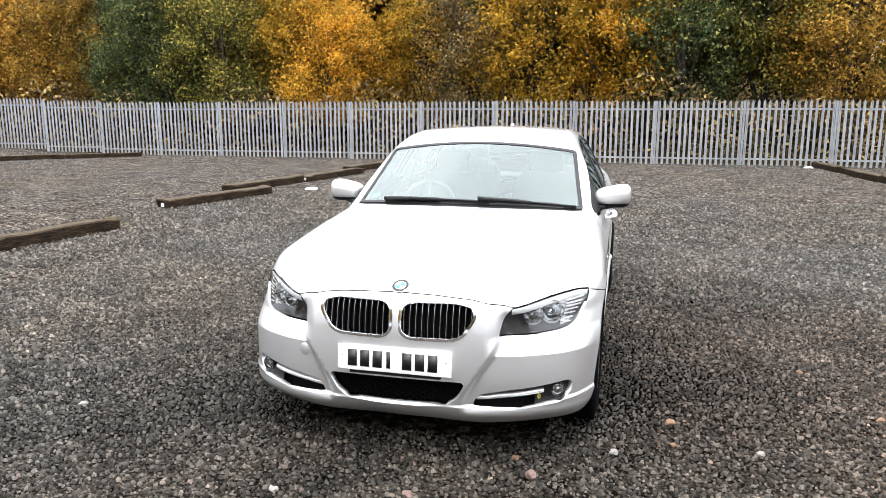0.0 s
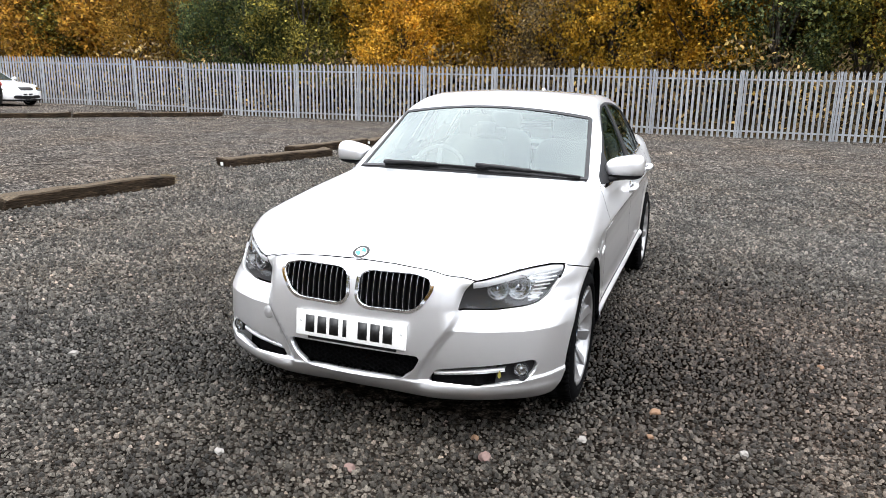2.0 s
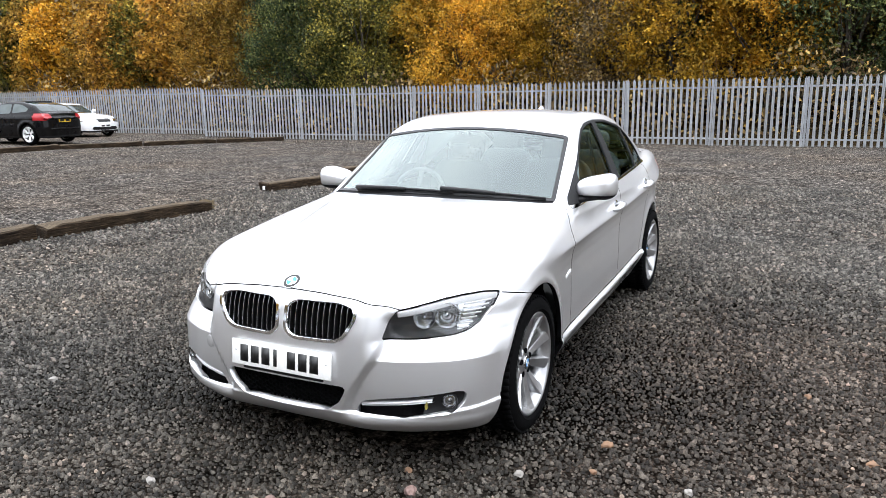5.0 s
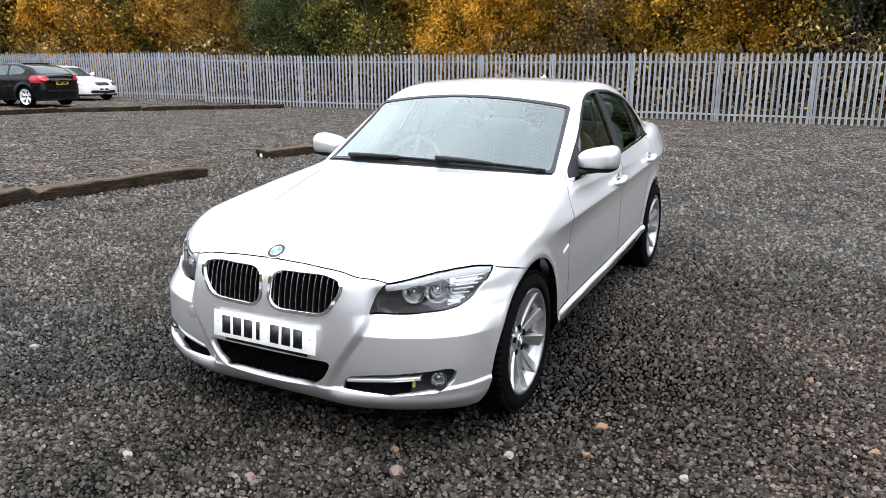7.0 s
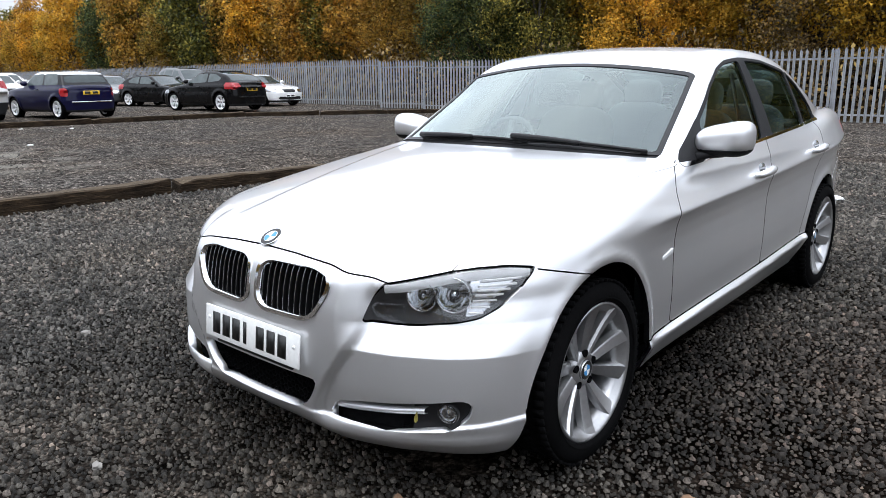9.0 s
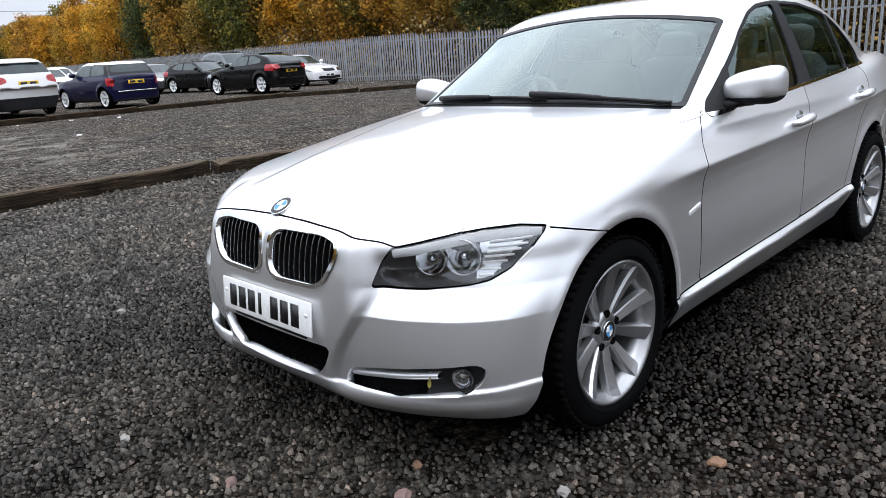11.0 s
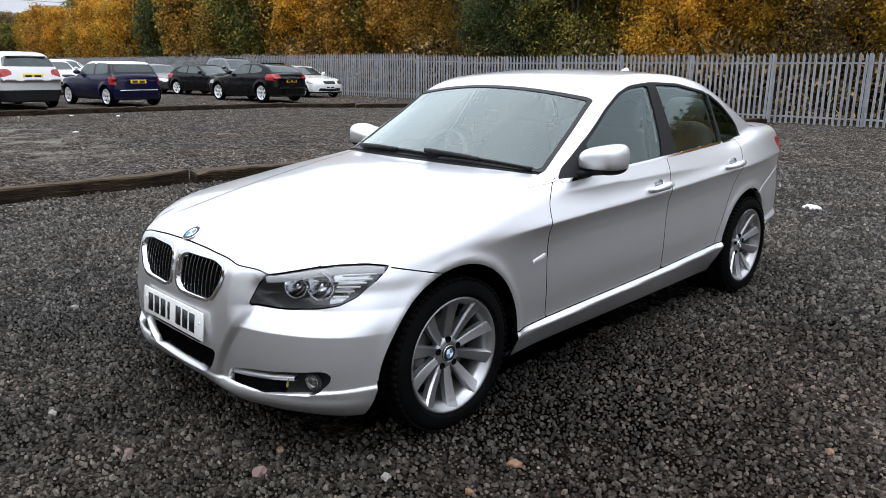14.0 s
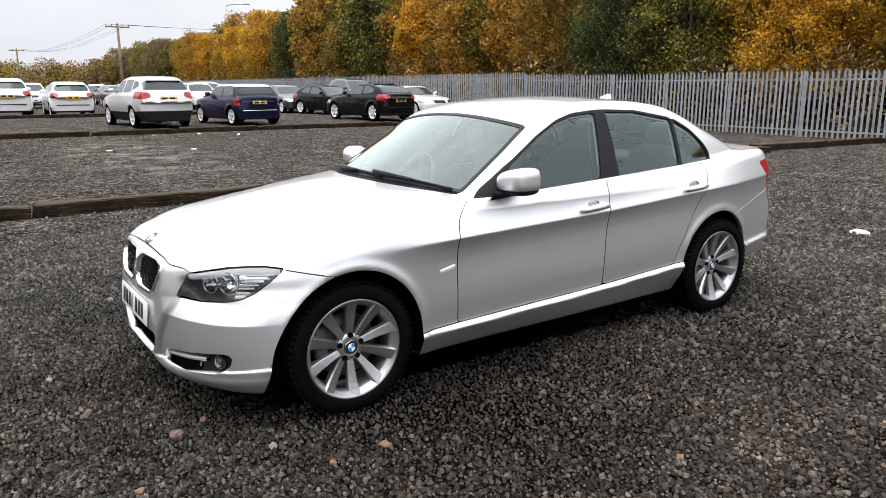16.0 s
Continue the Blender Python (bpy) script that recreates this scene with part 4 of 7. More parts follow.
class Shell:
    """A body surface whose faces are cut along drawn lines and named by panel."""

    def __init__(self, fn, lo, hi, h):
        self.fn = fn
        V, Q = net(fn, lo, hi, h)
        self.V = [tuple(v) for v in V]
        self.faces = [tuple(q) for q in Q]
        self.tag = [None] * len(self.faces)
        self.cut(lambda x, y, z: -x, "gone", exact=True)

    def array(self):
        return np.array(self.V)

    def cut(self, fn, tag, exact=False, inside_only=None):
        """Cuts the untagged faces along fn = 0 and tags those within."""
        V = self.array()
        val = fn(V[:, 0], V[:, 1], V[:, 2])
        val = np.where(np.abs(val) < 1e-6, 1e-6, val)
        neg = val < 0
        faces, tags, made = [], [], {}
        for f, t in zip(self.faces, self.tag):
            if t is not None:
                faces.append(f), tags.append(t)
                continue
            s = [neg[i] for i in f]
            if all(s):
                faces.append(f), tags.append(tag)
            elif not any(s):
                faces.append(f), tags.append(None)
            else:
                inn, out = [], []
                n = len(f)
                for k in range(n):
                    a, b = f[k], f[(k + 1) % n]
                    (inn if s[k] else out).append(a)
                    if s[k] != s[(k + 1) % n]:
                        key = (a, b) if a < b else (b, a)
                        if key not in made:
                            w = val[a] / (val[a] - val[b])
                            made[key] = len(self.V)
                            self.V.append(tuple(V[a] + (V[b] - V[a]) * w))
                        inn.append(made[key]), out.append(made[key])
                if len(inn) > 2:
                    faces.append(tuple(inn)), tags.append(tag)
                if len(out) > 2:
                    faces.append(tuple(out)), tags.append(None)
        self.faces, self.tag = faces, tags
        if exact and tag == "gone":
            keep = [k for k, t in enumerate(tags) if t != "gone"]
            # the sign is turned: what lies within is the kept half
            self.faces = [faces[k] for k, t in enumerate(tags) if t == "gone"]
            self.tag = [None] * len(self.faces)

    def score(self, fn):
        """Cuts the faces along fn = 0 so that a crease has clean edges."""
        self.cut(fn, "scored")
        self.tag = [None if t == "scored" else t for t in self.tag]

    def panel(self, tags, hem=0.012, both=False, lift=0.0):
        """Vertices, faces and normals of the panels with these tags, with a turned-in edge."""
        if isinstance(tags, str):
            tags = (tags,)
        fs = [f for f, t in zip(self.faces, self.tag) if t in tags]
        if not fs:
            return None
        ids = sorted({i for f in fs for i in f})
        at = {i: k for k, i in enumerate(ids)}
        V = np.array([self.V[i] for i in ids])
        mid = np.abs(V[:, 0]) < 2e-3
        V = settle(self.fn, V, 2, 0.004)
        V[mid, 0] = 0
        F = [tuple(at[i] for i in f) for f in fs]
        N = slope(self.fn, V)
        N[mid, 0] = 0
        N /= np.linalg.norm(N, axis=1)[:, None] + 1e-9
        if lift:
            V = V + N * lift
        if both:
            n = len(V)
            W, U = V * (-1, 1, 1), N * (-1, 1, 1)
            back = [k if mid[k] else n + k for k in range(n)]
            F = F + [tuple(back[i] for i in f[::-1]) for f in F]
            V, N = np.concatenate([V, W]), np.concatenate([N, U])
        if hem:
            edge = {}
            for f in F:
                for a, b in zip(f, f[1:] + f[:1]):
                    key = (a, b) if a < b else (b, a)
                    edge[key] = (a, b) if key not in edge else None
            rim = [e for e in edge.values() if e]
            ring = sorted({i for e in rim for i in e})
            n = len(V)
            o = {i: n + k for k, i in enumerate(ring)}
            q = {i: n + len(ring) + k for k, i in enumerate(ring)}
            side = np.zeros((len(ring), 3))
            pos = {i: k for k, i in enumerate(ring)}
            for a, b in rim:
                d = np.cross(V[b] - V[a], (N[a] + N[b]) / 2)
                d /= np.linalg.norm(d) + 1e-9
                side[pos[a]] += d
                side[pos[b]] += d
            side /= np.linalg.norm(side, axis=1)[:, None] + 1e-9
            V = np.concatenate([V, V[ring], V[ring] - N[ring] * hem])
            N = np.concatenate([N, side * 0.8 + N[ring] * 0.6, side])
            N /= np.linalg.norm(N, axis=1)[:, None] + 1e-9
            F = F + [(o[b], o[a], q[a], q[b]) for a, b in rim]
        self.returns = len(rim) if hem else 0
        return V, F, N


def panel_mesh(name, data, mat, mirrored=False):
    V, F, N = data
    if mirrored:
        V, N, F = V * (-1, 1, 1), N * (-1, 1, 1), [f[::-1] for f in F]
    used = sorted({i for f in F for i in f})
    if len(used) < len(V):
        at = {i: k for k, i in enumerate(used)}
        V, N, F = V[used], N[used], [tuple(at[i] for i in f) for f in F]
    return mesh_of(name, V, F, mat, True, N)


def poly(pts, swell=0.0):
    """Signed distance to a drawn outline, below nought within."""
    P = np.array(pts, float)

    def fn(u, v):
        u, v = np.asarray(u, float), np.asarray(v, float)
        d = np.full(u.shape, 1e9)
        inside = np.zeros(u.shape, bool)
        for (ax, ay), (bx, by) in zip(P, np.roll(P, -1, 0)):
            ex, ey = bx - ax, by - ay
            t = np.clip(((u - ax) * ex + (v - ay) * ey) / (ex * ex + ey * ey), 0, 1)
            d = np.minimum(d, np.hypot(u - ax - t * ex, v - ay - t * ey))
            cond = (ay > v) != (by > v)
            with np.errstate(divide="ignore", invalid="ignore"):
                xs = ax + (v - ay) * ex / (ey if ey else 1e-9)
            inside ^= cond & (u < xs)
        return np.where(inside, -d, d) - swell

    return fn


def rounded(pts, r, n=5):
    """An outline with its corners rounded."""
    P = [Vector(p) for p in pts]
    out = []
    for k, p in enumerate(P):
        a, b = P[k - 1], P[(k + 1) % len(P)]
        ra = min(r, (a - p).length * 0.45)
        rb = min(r, (b - p).length * 0.45)
        s, e = p + (a - p).normalized() * ra, p + (b - p).normalized() * rb
        for i in range(n + 1):
            t = i / n
            out.append(tuple(s * (1 - t) ** 2 + p * 2 * t * (1 - t) + e * t * t))
    return out


# ---- the silver saloon ----
TRACK, BASE, TYRE_R, HUB_Z = 0.750, 2.76, 0.317, 0.315
ARCH_R = 0.372

KIDNEY = [(0.012, 0.598), (0.016, 0.712), (0.060, 0.738), (0.270, 0.741), (0.352, 0.722), (0.358, 0.672), (0.306, 0.590), (0.262, 0.569), (0.055, 0.565)]
c_top = curve([(-0.85, 0.735), (-0.70, 0.788), (-0.6, 0.812), (-0.45, 0.842), (-0.25, 0.880), (0.0, 0.922), (0.3, 0.964), (0.62, 0.997), (1.0, 1.03), (2.5, 1.06), (2.9, 1.072), (3.3, 1.082), (3.55, 1.078), (3.8, 1.06)], 0.06)
c_crown = curve([(-0.8, 0.040), (-0.48, 0.055), (-0.2, 0.066), (0.1, 0.066), (0.35, 0.058), (0.65, 0.045), (2.6, 0.04), (3.1, 0.022), (3.7, 0.022)], 0.08)
c_wide = curve([(-0.8, 0.79), (-0.6, 0.825), (-0.35, 0.862), (-0.1, 0.874), (0.1, 0.875), (0.45, 0.864), (0.8, 0.861), (1.6, 0.864), (2.2, 0.864), (2.7, 0.872), (3.0, 0.848), (3.35, 0.790), (3.8, 0.70)], 0.10)
c_line = curve([(-0.8, 0.70), (-0.3, 0.732), (0.1, 0.755), (0.6, 0.771), (1.66, 0.803), (2.8, 0.862), (3.6, 0.90)], 0.15)
c_side = curve([(-0.66, -0.060), (-0.60, -0.040), (-0.55, -0.022), (-0.505, -0.008), (-0.462, 0.000), (-0.40, -0.004), (-0.33, -0.006), (-0.25, -0.006), (-0.17, -0.006), (-0.10, -0.007), (-0.05, -0.007), (0.0, -0.006), (0.03, -0.012), (0.08, -0.030), (0.14, -0.055), (0.18, -0.080), (0.22, -0.13), (0.27, -0.23), (0.34, -0.42)], 0.014)
c_flank = curve([(-0.66, -0.100), (-0.60, -0.070), (-0.55, -0.042), (-0.50, -0.016), (-0.470, 0.000), (-0.464, 0.001), (-0.444, -0.020), (-0.436, -0.022), (-0.40, -0.021), (-0.33, -0.018), (-0.25, -0.0185), (-0.17, -0.0205), (-0.10, -0.0195), (-0.05, -0.0135), (-0.018, -0.0055), (0.0, 0.002), (0.02, -0.006), (0.08, -0.032), (0.14, -0.060), (0.18, -0.085), (0.22, -0.13), (0.27, -0.23), (0.34, -0.42)], 0.005)
c_nose = curve([(0.10, -0.57), (0.17, -0.668), (0.205, -0.712), (0.240, -0.744), (0.268, -0.758), (0.30, -0.762), (0.38, -0.766), (0.46, -0.763), (0.55, -0.757), (0.62, -0.751), (0.70, -0.734), (0.76, -0.705), (0.85, -0.62)], 0.018)
c_bow = curve([(0.0, 0.0), (0.2, 0.003), (0.40, 0.016), (0.55, 0.056), (0.70, 0.138), (0.78, 0.212), (0.84, 0.300), (0.92, 0.48)], 0.03)
c_tail = curve([(0.2, 3.62), (0.3, 3.70), (0.42, 3.757), (0.6, 3.760), (0.66, 3.748), (0.72, 3.705), (0.95, 3.68), (1.1, 3.63)], 0.02)
c_roof = curve([(0.2, 0.806), (0.42, 0.930), (1.19, 1.366), (1.38, 1.412), (1.62, 1.437), (1.9, 1.445), (2.2, 1.437), (2.48, 1.405), (2.70, 1.345), (3.22, 1.13), (3.5, 1.01)], 0.055)
c_glass = curve([(0.4, 0.76), (0.7, 0.798), (1.0, 0.813), (1.7, 0.822), (2.4, 0.812), (2.8, 0.775), (3.2, 0.71), (3.5, 0.65)], 0.10)


def skirt_z(x):
    return 0.280 + 0.085 * np.maximum(x - 0.5, 0)


def saloon(x, y, z):
    x = np.abs(x)
    zr = z - c_line(y)
    soft_end = step01((y - 0.12) / 0.50)
    wide = c_wide(y) + c_side(zr) * (1 - soft_end) + c_flank(zr) * soft_end
    for wy in (0.0, BASE):
        r = np.hypot(y - wy, z - 0.325)
        wide = wide + (0.007 if wy else 0.011) * np.exp(-(((r - ARCH_R - 0.012) / 0.030) ** 2)) * step01((z - 0.22) / 0.1)
    wide = wide + 0.009 * step01((skirt_z(x) + 0.009 - z) / 0.018) * step01((-0.30 - y) / 0.05)
    tuck = np.maximum(skirt_z(x) - 0.012 - z, 0) * step01((-0.25 - y) / 0.12) * step01((x - 0.30) / 0.3)
    wide = wide - 0.30 * tuck
    a = x - wide
    # front: the middle stands proud between the slanting edges, with a lip below
    crest = 0.285 + 0.150 * step01((z - 0.27) / 0.33)
    back = 0.022 * step01((x - crest) / 0.036) * step01((z - 0.235) / 0.05) * step01((0.70 - z) / 0.06)
    ledge = 0.042 * np.clip((z - 0.508) / 0.080, 0, 1) * step01((x - 0.385) / 0.085)
    lip = -0.013 * step01((skirt_z(x) + 0.009 - z) / 0.018) * step01((x - 0.12) / 0.25)
    bow = c_bow(x) * (1 + 0.50 * step01((z - 0.50) / 0.30))
    b = (c_nose(z) + bow + back + ledge + lip + 0.22 * tuck - y) * 0.92
    # tail
    rbow = 0.065 * (x / 0.6) ** 2 + 0.95 * np.maximum(x - 0.52, 0) ** 1.5
    c = y - (c_tail(z) - rbow)
    top = c_top(y) - c_crown(y) * (x / 0.8) ** 2
    ridge = 0.30 + 0.30 * (y + 0.65) / 1.25
    top = top - 0.006 * step01((x - ridge + 0.02) / 0.05) * step01((0.75 - y) / 0.2) * step01((y + 0.72) / 0.3)
    d = (z - top) * 0.96
    e = 0.175 + 0.012 * step01((y + 0.4) / 0.4) + 0.09 * step01((y - 2.7) / 0.5) - z
    tub = smax(smax(a, b, 0.05), c, 0.09)
    tub = smax(tub, d, 0.075 - 0.02 * step01((y - 2.6) / 0.5))
    tub = smax(tub, e, 0.03)
    # cabin
    sw = 0.145 * (1 - step01((y - 1.0) / 0.7)) - 0.12 * step01((y - 2.3) / 0.5)
    q = (np.minimum(x, 0.85) / 0.7) ** 2
    roof = c_roof(y - sw * q) - 0.034 * (np.minimum(x, 0.8) / 0.62) ** 2
    zb = np.maximum(z - 0.95, -0.05)
    g1 = x - (c_glass(y) - 0.40 * zb - 0.28 * zb * zb)
    g2 = (z - roof) * 0.88
    cabin = smax(smax(smax(smax(g1, g2, 0.06), 0.80 - z, 0.02), 0.25 - y, 0.02), y - 3.42, 0.04)
    return smin(tub, cabin, 0.022)


M_PAINT = paint("silver_metallic_paint", (0.86, 0.865, 0.88), 0.94, 0.39)
M_DARK = plain("dark_underbody_and_gap_shade", (0.005, 0.005, 0.0053), 0.95, spec=0.0)
M_TRIM = plain("black_trim", (0.010, 0.010, 0.011), 0.40, spec=0.3)
M_MATT = plain("matt_black_plastic", (0.016, 0.016, 0.017), 0.6, relief=0.002, spec=0.12)
M_SMOKE = plain("dark_chrome", (0.30, 0.31, 0.32), 0.22, 0.9)
M_CHROME = plain("chrome", (0.82, 0.83, 0.85), 0.10, 1.0, vary=0.04)
M_PALEALLOY = plain("bright_alloy", (0.80, 0.80, 0.81), 0.35, 0.25, vary=0.05)
M_SILVERALLOY = plain("silver_alloy", (0.44, 0.44, 0.445), 0.36, 0.88, vary=0.06, coat=0.5)
M_DISC = plain("brake_disc_steel", (0.10, 0.095, 0.09), 0.5, 0.7)
M_TYRE = plain("tyre_rubber", (0.0038, 0.0038, 0.004), 0.95, grain=90, vary=0.25, relief=0.003, spec=0.04)
M_GLASS = glass("clear_tinted_glass", (0.74, 0.84, 0.82), 0.0, 2.6, (0.86, 0.95, 0.92))
M_SIDEGLASS = glass("side_glass", (0.60, 0.73, 0.71), 0.02, 1.1, (0.84, 0.98, 0.97))
M_LENS = glass("lamp_lens", (0.93, 0.94, 0.95), 0.03, 1.0)
M_LAMPGREY = plain("headlamp_grey_housing", (0.045, 0.046, 0.05), 0.5)
M_LAMPSILVER = plain("lamp_reflector", (0.60, 0.61, 0.62), 0.09, 1.0, vary=0.05)
M_PLATEW = plain("white_plate", (0.82, 0.82, 0.80), 0.35, vary=0.03)
M_PLATEY = plain("yellow_plate", (0.80, 0.50, 0.03), 0.4, vary=0.04)
M_INK = plain("black_ink", (0.012, 0.012, 0.012), 0.4)
M_BLUE = plain("badge_blue", (0.05, 0.25, 0.55), 0.3)
M_WHITE = plain("badge_white", (0.85, 0.85, 0.85), 0.3)
M_RED = plain("red_lamp_lens", (0.32, 0.006, 0.010), 0.3, coat=0.3)
M_CLOTH = plain("grey_seat_leather", (0.15, 0.152, 0.15), 0.6, grain=40)
M_DASH = plain("dark_dashboard", (0.09, 0.091, 0.093), 0.7, grain=120, relief=0.002)
M_LINING = plain("pale_headlining", (0.58, 0.57, 0.55), 0.9, grain=150)
M_TEAL = plain("teal_sticker", (0.05, 0.45, 0.42), 0.5)


def disc(bm, r, y0, sides=40):
    vs = [bm.verts.new((r * math.cos(k * math.tau / sides), y0, r * math.sin(k * math.tau / sides))) for k in range(sides)]
    bm.faces.new(vs)


def badge(parent, m, r):
    """Round emblem: chrome ring, black band, quarters of blue and white."""
    bm = lathe(bmesh.new(), [(r, 0.0), (r, 0.005), (r * 0.95, 0.0065), (r * 0.92, 0.006)], 40)
    ring = part("emblem", bm, M_CHROME, parent, "round emblem with chrome rim", m)
    part("band", lathe(bmesh.new(), [(r * 0.92, 0.006), (r * 0.60, 0.0068)], 40), M_INK, ring)
    part("inner_ring", lathe(bmesh.new(), [(r * 0.62, 0.0066), (r * 0.62, 0.0076), (r * 0.57, 0.0076)], 40), M_CHROME, ring)
    for k in range(4):
        bm = bmesh.new()
        mid = bm.verts.new((0.0073, 0, 0))
        arc = [bm.verts.new((0.0073, r * 0.58 * math.cos((k + i / 8) * math.pi / 2), r * 0.58 * math.sin((k + i / 8) * math.pi / 2))) for i in range(9)]
        for p0, p1 in zip(arc, arc[1:]):
            bm.faces.new((mid, p0, p1))
        part("quarter", bm, (M_WHITE, M_BLUE)[(k + 1) % 2], ring)
    return ring


def tyre_profile(R, wide, rim):
    h = wide / 2
    return [(rim, -h * 0.86), (rim + 0.02, -h * 0.97), (R - 0.05, -h), (R - 0.018, -h * 0.93), (R - 0.004, -h * 0.80), (R, -h * 0.55), (R, 0), (R, h * 0.55), (R - 0.004, h * 0.80), (R - 0.018, h * 0.93), (R - 0.05, h), (rim + 0.02, h * 0.97), (rim + 0.004, h * 0.86)]


def wheel(parent, m, R=TYRE_R, wide=0.222, detail=True):
    """Wheel with the outer face towards +x, axle along x."""
    rim_r = R * 0.755
    bm = lathe(bmesh.new(), tyre_profile(R, wide, rim_r - 0.006), 72 if detail else 20)
    w = part("wheel", bm, M_TYRE, parent, "black tyre on a silver ten-spoke alloy", m)
    if detail:
        # shoulder blocks and grooves of the tread
        bm = bmesh.new()
        for k in range(64):
            a = k * math.tau / 64
            for s in (-1, 1):
                t = Matrix.Rotation(a + (0.02 if s > 0 else 0), 4, "X") @ Matrix.Translation((s * wide * 0.355, 0, R - 0.0005)) @ Matrix.Rotation(radians(8 * s), 4, "Z")
                box(bm, (0, 0, 0), (wide * 0.17, 0.021, 0.009), 0, t)
        for k in range(56):
            t = Matrix.Rotation(k * math.tau / 56, 4, "X") @ Matrix.Translation((0.0, 0, R)) @ Matrix.Rotation(radians(35), 4, "Z")
            box(bm, (0, 0, 0), (wide * 0.34, 0.018, 0.008), 0, t)
        part("tread", bm, M_TYRE, w)
        bm = lathe(bmesh.new(), [(R - 0.062, wide / 2 + 0.0005), (R - 0.060, wide / 2 + 0.002), (R - 0.056, wide / 2 + 0.0005)], 72)
        part("sidewall_rib", bm, M_TYRE, w)
    h = wide / 2
    bm = lathe(bmesh.new(), [(rim_r - 0.004, -h * 0.85), (rim_r - 0.03, -h * 0.6), (rim_r - 0.034, h * 0.55), (rim_r - 0.016, h * 0.80), (rim_r + 0.001, h * 0.83), (rim_r + 0.004, h * 0.90), (rim_r - 0.004, h * 0.93), (rim_r - 0.013, h * 0.84), (rim_r - 0.024, h * 0.70)], 64 if detail else 18)
    M_ALLOY = M_SILVERALLOY if detail else M_PALEALLOY
    rim = part("rim", bm, M_ALLOY, w, "silver alloy rim")
    n = 10 if detail else 6
    for k in range(n):
        a = k * math.tau / n
        bm = bmesh.new()
        wd = 0.5 if detail else 0.9
        r0, r1 = 0.052, rim_r - 0.004
        rows = []
        steps = 6 if detail else 2
        for i in range(steps + 1):
            t = i / steps
            r = r0 + (r1 - r0) * t
            half = (0.0150 + 0.0140 * t) * wd * 2
            face = h * (0.52 + 0.12 * (1 - (1 - t) ** 2) + 0.24 * t ** 3) - 0.006 * (1 - t)
            twist = 0.007 * (1 if k % 2 else -1) if detail else 0
            rows.append([(face - 0.030, -half * 1.1, r), (face - 0.006, -half, r), (face + twist * 0.5, -half * 0.75, r), (face - twist * 0.5, half * 0.75, r), (face - 0.006, half, r), (face - 0.030, half * 1.1, r)])
        vs = [[bm.verts.new(Matrix.Rotation(a, 3, "X") @ Vector(p)) for p in row] for row in rows]
        for p, q in zip(vs, vs[1:]):
            for i in range(5):
                bm.faces.new((p[i], p[i + 1], q[i + 1], q[i]))
        bm.normal_update()
        part("spoke", bm, M_ALLOY, rim, smooth=False)
    hub = h * 0.52
    bm = lathe(bmesh.new(), [(0.072, hub - 0.035), (0.069, hub - 0.010), (0.060, hub - 0.002), (0.040, hub + 0.003), (0.036, hub)], 40 if detail else 10)
    part("hub", bm, M_ALLOY, rim)
    if detail:
        for k in range(5):
            a = (k + 0.25) * math.tau / 5
            bm = lathe(bmesh.new(), [(0.0135, hub - 0.01), (0.0135, hub + 0.0035), (0.0115, hub + 0.0045), (0.0105, hub + 0.001), (0.0001, hub + 0.001)], 12)
            bmesh.ops.translate(bm, verts=bm.verts, vec=(0, 0.058 * math.cos(a), 0.058 * math.sin(a)))
            part("wheel_bolt", bm, M_DARK, rim, "dark recessed wheel bolt")
        badge(w, pose(hub + 0.002, 0, 0), 0.034)
        bm = lathe(bmesh.new(), [(0.06, -0.02), (0.155, -0.02), (0.155, 0.004), (0.06, 0.004)], 48)
        part("brake_disc", bm, M_DISC, w, "worn steel brake disc")
        bm = box(bmesh.new(), (0.0, -0.135, 0.04), (0.07, 0.07, 0.15), 0.015)
        part("brake_caliper", bm, M_DISC, w)
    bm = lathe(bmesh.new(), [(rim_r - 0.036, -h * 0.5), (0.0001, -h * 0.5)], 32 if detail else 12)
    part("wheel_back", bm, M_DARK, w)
    return w


